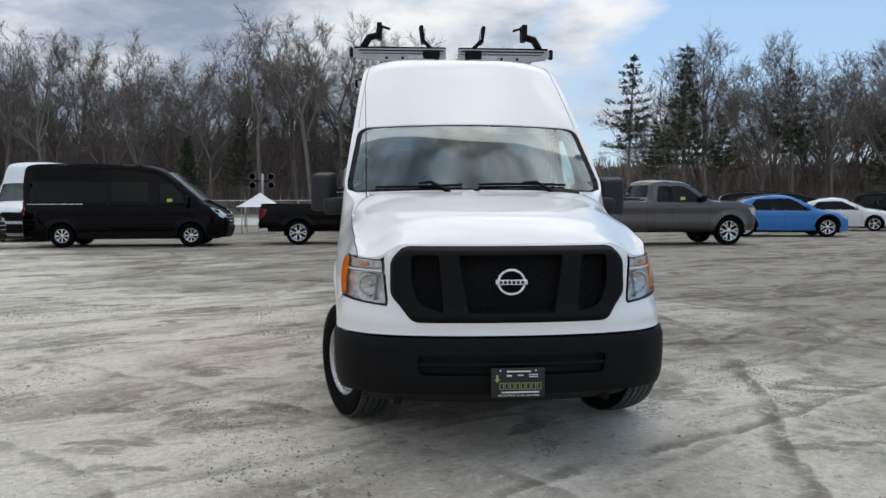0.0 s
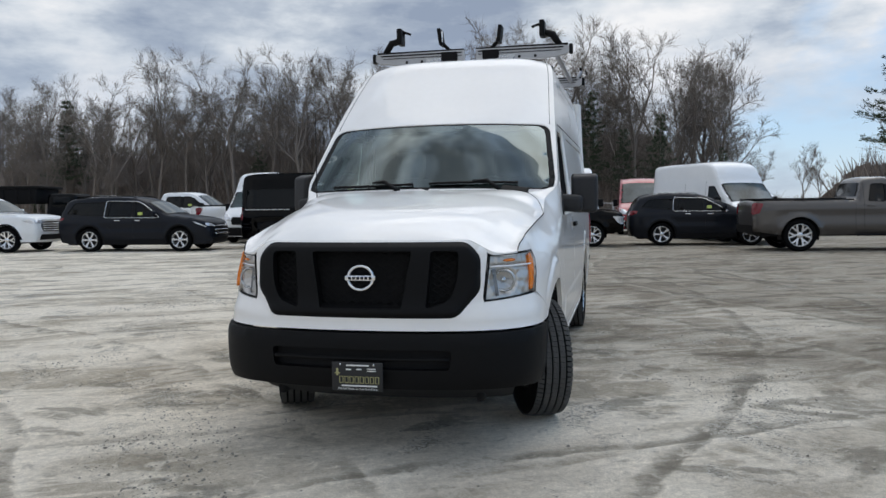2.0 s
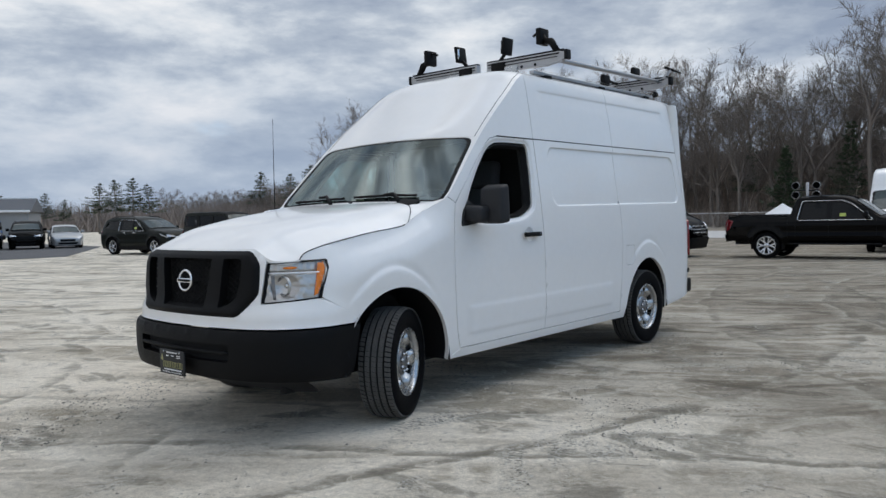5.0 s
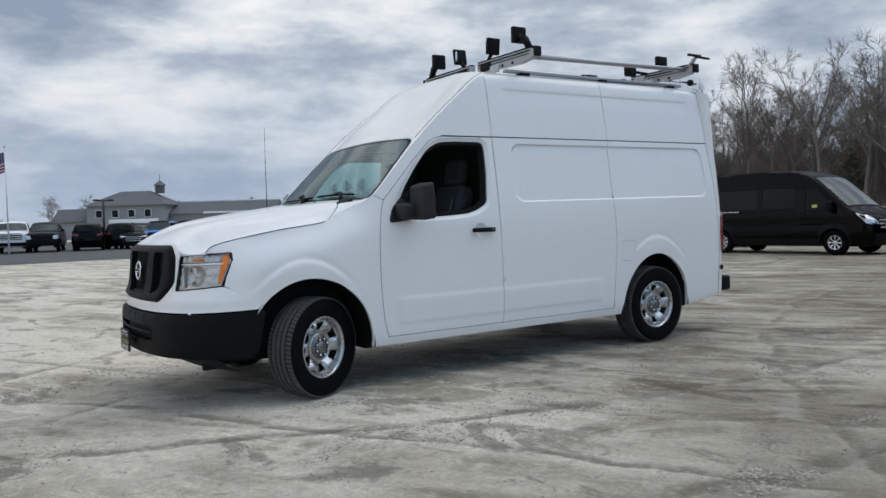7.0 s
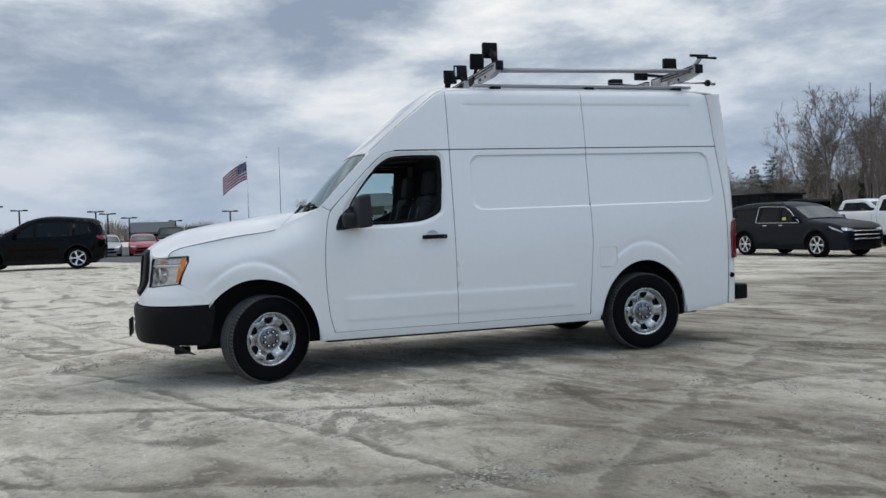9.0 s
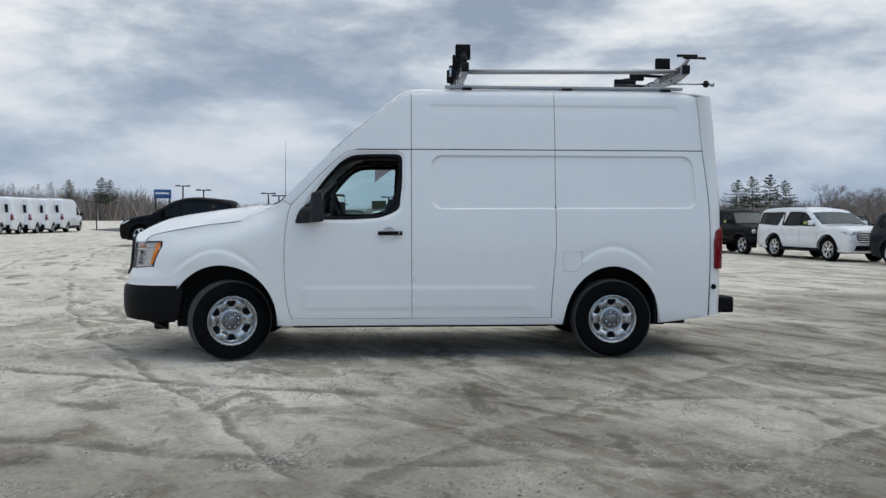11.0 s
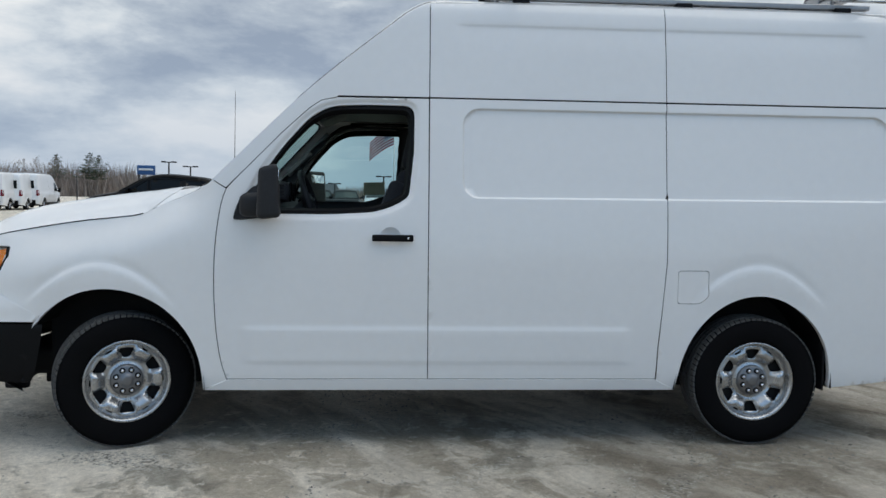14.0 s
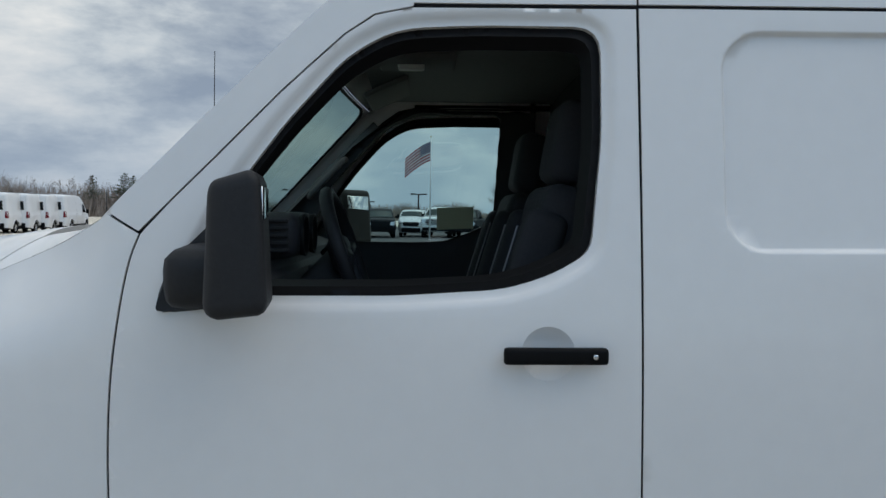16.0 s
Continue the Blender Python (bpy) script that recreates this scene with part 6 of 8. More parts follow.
        if clad:
            part("cladding", skin([(ra + 0.01, sill - 0.02), (wb - ra - 0.01, sill - 0.02), (wb - ra - 0.01, sill + clad), (ra + 0.01, sill + clad)], [], 0.3, lambda u, v: sidep(u, max(v, sill), 0.014, s), 0.02, (0, -s, 0)), CLADDING, body)
            for x0 in (0.0, wb):
                band = [(x0 + (ra + q) * math.cos(t), r + (ra + q) * math.sin(t)) for q, ts in ((0.0, np.linspace(0.02, 3.12, 22)), (0.055, np.linspace(3.12, 0.02, 22))) for t in ts]
                part("arch_trim", skin(band, [], 0.2, lambda u, v: sidep(u, v, 0.012, s), 0.02, (0, -s, 0), bstep=0.1), arch_mat or CLADDING, body)
        for x0 in (0.0, wb):
            wl = new("wheel")
            wl.parent = root
            wl.matrix_basis = Matrix.Translation((x0, s * (hw - 0.135), r)) @ Matrix.Rotation(0 if s > 0 else math.pi, 4, "Z")
            for me in wheel_meshes(r, style):
                share(me.name.split(".")[0], me, wl)
            lin = lathe([(s * (hw - 0.42), r * 0.3), (s * (hw - 0.40), ra * 0.99), (s * (hw - 0.03), ra * 0.99)], 24, "y")
            bmesh.ops.delete(lin, geom=[v for v in lin.verts if v.co.z < -0.16], context="VERTS")
            part("arch_liner", lin, DARK, root).matrix_basis = Matrix.Translation((x0, 0, r))
    # hood, roof and ends as one crowned strip
    path = dense(top, 0.10, False)
    na = 10

    def strip(a, i, out=0.0):
        i0 = int(min(max(math.floor(i), 0), len(path) - 2))
        t = i - i0
        x, z = path[i0][0] * (1 - t) + path[i0 + 1][0] * t, path[i0][1] * (1 - t) + path[i0 + 1][1] * t
        dx, dz = path[i0 + 1][0] - path[i0][0], path[i0 + 1][1] - path[i0][1]
        l = math.hypot(dx, dz) or 1
        k = (1 - abs(a) ** 2.5) * 0.045 + out
        return Vector((x + dz / l * k, a * half(x, z), z - dx / l * k))

    def sheet(a0, a1, i0, i1, m2, out, inset=0.0):
        bb = bmesh.new()
        n = max(3, int((i1 - i0) * 1.5))
        rw = [[bb.verts.new(strip(a0 + (a1 - a0) * j / m2, i0 + inset + (i1 - i0 - 2 * inset) * k / n, out)) for j in range(m2 + 1)] for k in range(n + 1)]
        for q, w in zip(rw, rw[1:]):
            for j in range(m2):
                bb.faces.new((q[j], q[j + 1], w[j + 1], w[j])).smooth = True
        bmesh.ops.recalc_face_normals(bb, faces=bb.faces[:])
        return bb

    def at(x, z):
        return min(range(len(path)), key=lambda i: math.dist(path[i], (x, z)))
    b = bmesh.new()
    rows = [[b.verts.new(strip(-1 + 2 * j / na, i)) for j in range(na + 1)] for i in range(len(path))]
    for q, w in zip(rows, rows[1:]):
        for j in range(na):
            b.faces.new((q[j], q[j + 1], w[j + 1], w[j])).smooth = True
    bmesh.ops.recalc_face_normals(b, faces=b.faces[:])
    shell = part("body_top", b, mat, root)
    i0, i1 = sorted((at(*shield[0]), at(*shield[1])))
    part("windshield_border", sheet(-0.97, 0.97, i0, i1, 8, 0.008), SEAL, shell)
    part("windshield", sheet(-0.91, 0.91, i0, i1, 8, 0.014, 0.35), CAR_SHIELD, shell, "windshield reflecting the sky")
    if roof_mat:
        j0, j1 = i1, at(*rear_glass[0])
        part("roof_panel", sheet(-0.95, 0.95, j0, j1, 8, 0.006), roof_mat, shell)
    if rear_glass:
        i0, i1 = sorted((at(*rear_glass[0]), at(*rear_glass[1])))
        for a0, a1 in ((-0.80, -0.08), (0.08, 0.80)) if cat == "van" else ((-0.86, 0.86),):
            part("rear_window", sheet(a0, a1, i0, i1, 6, 0.012, 0.2), CAR_GLASS, shell)
    # what lies on the two ends
    fr = sorted([(z, x) for x, z in line if x > x_front - 0.55])
    rr_ = sorted([(z, x) for x, z in line if x < x_rear + 0.45])

    def on_end(y, z, out, front):
        q = fr if front else rr_
        x = float(np.interp(z, [p[0] for p in q], [p[1] for p in q]))
        w = half(x, z)
        k = (1 - min(abs(y) / w, 1) ** 2.5) * 0.045 + out
        over = max(0.0, abs(y) - w) * 0.8
        return Vector((x + (k - over) * (1 if front else -1), y, z))

    def end_patch(nm, outline, mt, out, front=True, sgn=1, lb="", depth=0.015, rr0=0.02):
        o = rounded([(y * sgn, z) for y, z in outline], rr0, 2)
        bb = skin(o, [], 0.09, lambda u, v: on_end(u, v, out, front), depth, (-1 if front else 1, 0, 0), bstep=0.05)
        bmesh.ops.recalc_face_normals(bb, faces=bb.faces[:])
        return part(nm, bb, mt, shell, lb)
    if grille:
        g = end_patch("grille", grille, CLADDING, 0.012, lb="dark front grille")
        z0, z1 = min(p[1] for p in grille), max(p[1] for p in grille)
        yw = max(p[0] for p in grille) * 0.93
        for k in range(bars):
            z = z0 + (z1 - z0) * (k + 0.5) / bars
            part("grille_bar", tube([on_end(y, z, 0.022, True) for y in np.linspace(-yw, yw, 9)], (z1 - z0) / bars * 0.20, 5), bar_mat or CLADDING, g)
        for k in range(slots):
            y = -yw + 2 * yw * (k + 0.5) / slots
            part("grille_slot", tube([on_end(y, z, 0.016, True) for z in np.linspace(z0 + 0.03, z1 - 0.03, 4)], yw / slots * 0.42, 5), bar_mat or mat, g)
    if intake:
        end_patch("lower_intake", intake, CLADDING, 0.010)
    if bumper:
        w0 = half(x_front - 0.02, bumper - 0.1) * 0.97
        end_patch("front_bumper", [(-w0, sill + 0.02), (w0, sill + 0.02), (w0, bumper), (-w0, bumper)], CLADDING, 0.02)
        end_patch("rear_bumper", [(-w0, sill + 0.04), (w0, sill + 0.04), (w0, bumper + 0.02), (-w0, bumper + 0.02)], CLADDING, 0.03, False)
    for s in (-1, 1):
        if lamp:
            end_patch("headlamp", lamp, LAMP_FRONT, 0.016, True, s, "bright headlamp")
        if lamp_side:
            part("headlamp_side", skin(rounded(list(lamp_side), 0.02, 2), [], 0.10, lambda u, v: sidep(u, v, 0.010, s), 0.02, (0, -s, 0)), LAMP_FRONT, shell)
        if tail:
            end_patch("tail_lamp", tail, RED, 0.014, False, s, "red tail lamp")
        if tail_side:
            part("tail_lamp_side", skin(rounded(list(tail_side), 0.02, 2), [], 0.10, lambda u, v: sidep(u, v, 0.010, s), 0.02, (0, -s, 0)), RED, shell)
        wf = windows[0]
        mx, mz = mirror_at or (max(p[0] for p in wf) - 0.10, min(p[1] for p in wf) + 0.10)
        tall = 0.30 if cat == "van" else 0.17
        mb = box((0.12, 0.20, tall), (0, 0, 0), 0.045, 3)
        mb.transform(Matrix.Translation((mx, s * (half(mx, mz) + 0.14), mz + 0.02)))
        mo = part("door_mirror", mb, mirror_mat or mat, shell)
        part("mirror_stalk", box((0.07, 0.12, 0.05), (mx + 0.02, s * (half(mx, mz) + 0.02), mz - 0.05), 0.015), CLADDING, mo)
    part("underbody", box((x_front - x_rear - 0.5, hw * 1.5, 0.2), ((x_front + x_rear) / 2, 0, sill + 0.06), 0.03), DARK, root)
    return root


def place(ob, x, y, heading, hw=1.0):
    """Set a vehicle by the foot of its rear wheel on the right side, and its heading in degrees from +x."""
    a = radians(heading)
    off = Vector((-math.sin(a), math.cos(a))) * (hw - 0.1)
    ob.matrix_world = Matrix.Translation((x + off.x, y + off.y, ground_z(x, y))) @ Matrix.Rotation(a, 4, "Z")
    return ob


def again(ob, x, y, heading):
    return copy_thing(ob, Matrix.Translation((x, y, ground_z(x, y))) @ Matrix.Rotation(radians(heading), 4, "Z"))


def panel_van(name, label, mat, roof, wb=3.75, side_windows=True, hw=1.03, length_rear=1.18, group="parked vans", step=0.12):
    xr = -length_rear
    top = [(wb + 0.95, 0.28), (wb + 1.02, 0.50), (wb + 1.02, 0.80), (wb + 0.94, 1.02), (wb + 0.74, 1.17), (wb + 0.42, 1.31), (wb + 0.30, 1.38), (wb - 0.10, 1.74)]
    if roof > 2.65:
        top += [(wb - 0.40, 2.06), (wb - 0.62, 2.42), (wb - 0.85, roof - 0.12), (wb - 1.3, roof - 0.02)]
    elif roof > 2.2:
        top += [(wb - 0.52, 2.10), (wb - 0.84, 2.33), (wb - 1.2, roof - 0.06), (wb - 1.8, roof - 0.01)]
    else:
        top += [(wb - 0.30, roof - 0.10), (wb - 0.6, roof - 0.02)]
    zg = 2.02 if roof > 2.65 else (roof - 0.28 if roof > 2.2 else roof - 0.14)
    gx = float(np.interp(zg, [q[1] for q in top[6:]], [q[0] for q in top[6:]]))
    top += [(0.0, roof), (xr + 0.22, roof - 0.03), (xr + 0.08, roof - 0.14), (xr + 0.03, 1.3), (xr, 0.6), (xr + 0.02, 0.36)]
    wt = min(1.93, roof - 0.16)
    wins = [[(wb - 0.92, 1.30), (wb - 0.05, 1.34), (wb - 0.30, min(1.64, wt - 0.05)), (wb - 0.58, wt), (wb - 0.92, wt)]]
    if side_windows:
        wins += [[(wb - 2.35, 1.36), (wb - 1.22, 1.36), (wb - 1.22, 1.99), (wb - 2.35, 1.99)], [(xr + 0.22, 1.36), (wb - 2.47, 1.36), (wb - 2.47, 1.99), (xr + 0.28, 1.99)]]
    seams = [[(wb - 0.02, 0.50), (wb - 0.02, 1.30)], [(wb - 1.08, 0.45), (wb - 1.08, min(roof - 0.3, 2.1))], [(wb - 2.41, 0.45), (wb - 2.41, min(roof - 0.3, 2.1))]]
    return car(name, label, "van", mat, wb, hw, 0.355, top, 1.25, wins, ((wb + 0.30, 1.38), (gx, zg)), ((xr + 0.07, min(2.1, roof - 0.3)), (xr + 0.03, 1.45)), "van", group, seams, 0.20, 0.12,
               lamp=[(0.56, 0.86), (0.90, 0.92), (0.90, 1.12), (0.80, 1.14), (0.60, 0.98)], lamp_side=[(wb + 0.86, 0.90), (wb + 0.98, 0.86), (wb + 0.80, 1.12), (wb + 0.58, 1.20)],
               grille=[(-0.50, 0.72), (0.50, 0.72), (0.58, 0.94), (0.52, 1.02), (-0.52, 1.02), (-0.58, 0.94)], bars=3, bar_mat=STEEL if side_windows else CLADDING, bumper=0.62,
               tail=[(0.78, 0.95), (0.90, 0.95), (0.90, 1.38), (0.80, 1.38)], tail_side=[(xr + 0.03, 0.95), (xr + 0.13, 0.97), (xr + 0.14, 1.36), (xr + 0.05, 1.38)],
               sticker=side_windows, mirror_at=(wb - 0.10, 1.38), mirror_mat=CLADDING, step=step, scoop=0.020, black_pillars=side_windows)


def suv(name, label, mat, wb=3.07, f=0.95, b=1.14, h=1.76, hw=0.98, r=0.38, style="six", chrome=True, group="parked cars", sticker=True, step=0.10, rail_mat=None):
    """A rounded crossover with a raked windshield and a leaning tail."""
    k = h - 1.76
    top = [(wb + f - 0.10, 0.25), (wb + f - 0.02, 0.45), (wb + f - 0.02, 0.72), (wb + f - 0.12, 0.92), (wb + f - 0.32, 1.03), (wb + 0.1, 1.11), (wb - 0.36, 1.16), (wb - 0.46, 1.19), (wb - 1.14, 1.58 + k), (wb - 1.45, 1.69 + k), (wb - 1.9, 1.745 + k),
           (0.5, 1.76 + k), (-b + 0.75, 1.73 + k), (-b + 0.42, 1.68 + k), (-b + 0.28, 1.60 + k), (-b + 0.12, 1.24), (-b + 0.01, 1.04), (-b, 0.55), (-b + 0.07, 0.30)]
    bl, m_ = 1.11, wb / 2
    w1 = [(m_ + 0.02, bl), (wb - 0.72, bl), (wb - 1.22, 1.47 + k), (wb - 1.42, 1.57 + k), (m_ + 0.02, 1.61 + k)]
    w2 = [(m_ - 0.90, bl + 0.02), (m_ - 0.07, bl), (m_ - 0.07, 1.615 + k), (m_ - 0.84, 1.61 + k)]
    w3 = [(-b + 0.36, bl + 0.12), (m_ - 1.00, bl + 0.03), (m_ - 0.94, 1.60 + k), (-b + 0.60, 1.57 + k)]
    seams = [[(wb - 0.62, 0.42), (wb - 0.62, bl)], [(m_ - 0.025, 0.42), (m_ - 0.025, 1.6 + k)], [(m_ - 0.72, 0.62), (m_ - 0.95, 0.85), (m_ - 0.95, 1.6 + k)]]
    dlo = [(m_ - 1.02, bl - 0.01), (wb - 0.66, bl - 0.02), (wb - 1.20, 1.50 + k), (wb - 1.42, 1.605 + k), (m_ - 0.98, 1.64 + k)] if chrome else None
    o = car(name, label, "suv", mat, wb, hw, r, top, bl, [w1, w2, w3], ((wb - 0.46, 1.19), (wb - 1.14, 1.58 + k)), ((-b + 0.27, 1.58 + k), (-b + 0.13, 1.26)), style, group, seams, 0.14, 0.19,
            lamp=[(0.46, 0.80), (0.84, 0.82), (0.84, 0.92), (0.50, 0.87)], lamp_side=[(wb + f - 0.16, 0.82), (wb + f - 0.10, 0.76), (wb + f - 0.44, 0.90), (wb + f - 0.52, 0.98)],
            grille=[(-0.42, 0.50), (0.42, 0.50), (0.56, 0.66), (0.46, 0.86), (-0.46, 0.86), (-0.56, 0.66)], bars=3, bar_mat=CHROME if chrome else CLADDING, intake=[(-0.5, 0.30), (0.5, 0.30), (0.6, 0.44), (-0.6, 0.44)],
            tail=[(0.52, 0.98), (0.82, 0.98), (0.80, 1.12), (0.56, 1.10)], tail_side=[(-b + 0.04, 0.98), (-b + 0.22, 1.03), (-b + 0.26, 1.11), (-b + 0.08, 1.13)], dlo=dlo, sticker=sticker, handle_mat=CHROME if chrome else None, step=step)
    for s in (-1, 1):
        part("roof_rail", tube([(wb - 1.55, s * hw * 0.70, h - 0.05), (wb - 1.70, s * hw * 0.70, h + 0.025), (0.0, s * hw * 0.70, h + 0.025), (-b + 0.60, s * hw * 0.70, h - 0.06)], 0.016, 5), rail_mat or CLADDING, o)
    return o


def big_suv(name, label, mat, wb=3.07, f=0.99, b=1.29, h=1.90, hw=1.02, r=0.41):
    """An upright full-size wagon with a square bonnet and a bright barred grille."""
    top = [(wb + f - 0.08, 0.34), (wb + f, 0.55), (wb + f - 0.01, 0.98), (wb + f - 0.10, 1.14), (wb + f - 0.4, 1.20), (wb - 0.36, 1.25), (wb - 0.46, 1.28), (wb - 1.12, 1.70), (wb - 1.40, 1.82), (wb - 1.9, 1.88), (0.0, h), (-b + 0.42, h - 0.05), (-b + 0.18, h - 0.15),
           (-b + 0.08, 1.25), (-b, 1.0), (-b, 0.55), (-b + 0.08, 0.38)]
    bl, m_, zt = 1.22, wb / 2, 1.735
    w1 = [(m_ + 0.02, bl), (wb - 0.70, bl), (wb - 1.18, 1.58), (wb - 1.36, 1.69), (m_ + 0.02, zt)]
    w2 = [(m_ - 1.02, bl), (m_ - 0.07, bl), (m_ - 0.07, zt), (m_ - 0.78, zt)]
    w3 = [(-b + 0.20, bl + 0.06), (m_ - 1.35, bl), (m_ - 1.08, zt - 0.01), (-b + 0.34, zt - 0.02)]
    seams = [[(wb - 0.60, 0.5), (wb - 0.60, bl)], [(m_ - 0.025, 0.5), (m_ - 0.025, zt)], [(m_ - 0.72, 0.62), (m_ - 1.06, 1.0), (m_ - 1.06, bl)]]
    o = car(name, label, "suv", mat, wb, hw, r, top, bl, [w1, w2, w3], ((wb - 0.46, 1.28), (wb - 1.12, 1.70)), ((-b + 0.17, h - 0.18), (-b + 0.09, 1.30)), "chrome", "parked cars", seams, 0.10, 0.15,
            lamp=[(0.60, 0.94), (0.90, 0.95), (0.90, 1.04), (0.60, 1.05)], lamp_side=[(wb + f - 0.14, 0.94), (wb + f - 0.08, 0.96), (wb + f - 0.14, 1.04), (wb + f - 0.44, 1.04)],
            grille=[(-0.58, 0.68), (0.58, 0.68), (0.66, 0.86), (0.60, 1.06), (-0.60, 1.06), (-0.66, 0.86)], bars=5, bar_mat=CHROME, intake=[(-0.70, 0.40), (0.70, 0.40), (0.66, 0.58), (-0.66, 0.58)],
            tail=[(0.80, 0.98), (0.92, 0.98), (0.90, 1.34), (0.80, 1.34)], tail_side=[(-b + 0.05, 1.0), (-b + 0.13, 1.02), (-b + 0.14, 1.30), (-b + 0.08, 1.32)], sticker=True, handle_mat=mat, nose_round=0.13, flare=0.035, mirror_mat=mat, scoop=0.02, edge=0.075)
    # body-coloured blade behind the rear door
    for s in (-1, 1):
        part("roof_rail", tube([(wb - 1.6, s * 0.72, h - 0.04), (wb - 1.75, s * 0.72, h + 0.02), (-0.3, s * 0.72, h + 0.03), (-b + 0.55, s * 0.72, h - 0.03)], 0.016, 5), CLADDING, o)
        part("running_board", box((wb - 0.95, 0.16, 0.05), (wb / 2, s * (hw - 0.03), 0.36), 0.02), CLADDING, o)
    return o


def off_roader(name, label, mat, wb=2.95, hw=0.80, r=0.41):
    """A boxy four-door with flat windows, proud mudguards, round lamps and a spare wheel."""
    top = [(wb + 0.46, 0.58), (wb + 0.52, 0.72), (wb + 0.48, 1.06), (wb + 0.40, 1.16), (wb - 0.50, 1.22), (wb - 0.60, 1.25), (wb - 0.92, 1.70), (wb - 1.02, 1.79), (wb - 1.4, 1.83), (-0.40, 1.83), (-0.58, 1.77), (-0.64, 1.2), (-0.64, 0.60)]
    bl, zt = 1.24, 1.70
    w1 = [(1.30, bl), (wb - 0.72, bl), (wb - 1.00, zt), (1.30, zt)]
    w2 = [(0.52, bl), (1.20, bl), (1.20, zt), (0.40, zt)]
    w3 = [(-0.50, bl), (0.34, bl), (0.24, zt), (-0.46, zt)]
    seams = [[(wb - 0.62, 0.6), (wb - 0.62, bl)], [(1.25, 0.6), (1.25, zt)], [(0.42, 0.95), (0.30, zt)]]
    o = car(name, label, "off-roader", mat, wb, hw, r, top, bl, [w1, w2, w3], ((wb - 0.60, 1.25), (wb - 0.92, 1.70)), ((-0.60, 1.72), (-0.64, 1.28)), "five", "parked cars", seams, 0.0, 0.08,
            grille=[(-0.44, 0.74), (0.44, 0.74), (0.44, 1.08), (-0.44, 1.08)], slots=7, bar_mat=DARK, tail=[(0.62, 0.90), (0.74, 0.90), (0.74, 1.12), (0.62, 1.12)], sticker=True, nose_round=0.08, flare=0.0, scoop=0.0, mirror_mat=CLADDING, roof_mat=CLADDING, edge=0.05)
    for s in (-1, 1):
        for x0 in (0.0, wb):
            guard = []
            for k in range(9):
                t = radians(158 - 17 * k)
                guard.append((x0 + 0.55 * math.cos(t), min(r + 0.55 * math.sin(t), r + 0.50)))
            bm = bmesh.new()
            prev = None
            for x, z in guard:
                row = [bm.verts.new((x, s * y, z - dz)) for y, dz in ((hw - 0.06, 0.0), (hw + 0.12, 0.015), (hw + 0.125, 0.07))]
                if prev:
                    for q in range(2):
                        bm.faces.new((prev[q], prev[q + 1], row[q + 1], row[q])).smooth = True
                prev = row
            part("mudguard", bm, CLADDING, o, "black mudguard")
        part("side_step", tube([(0.55, s * (hw + 0.04), 0.50), (wb - 0.55, s * (hw + 0.04), 0.50)], 0.04, 6), CLADDING, o)
        hl = lathe([(0.0, 0.001), (0.012, 0.06), (0.0, 0.095), (-0.03, 0.10)], 18, "x")
        hl.transform(Matrix.Translation((wb + 0.535, s * 0.58, 0.95)))
        part("headlamp", hl, LAMP_FRONT, o, "round headlamp")
    part("front_bumper", box((0.22, 1.62, 0.20), (wb + 0.62, 0, 0.62), 0.05, 3), CLADDING, o)
    part("rear_bumper", box((0.16, 1.5, 0.18), (-0.70, 0, 0.62), 0.04, 3), CLADDING, o)
    sp = new("spare_wheel")
    sp.parent = o
    sp.matrix_basis = Matrix.Translation((-0.76, 0, 1.10)) @ Matrix.Rotation(math.pi / 2, 4, "Z")
    for me in wheel_meshes(r, "five"):
        share(me.name.split(".")[0], me, sp)
    return o


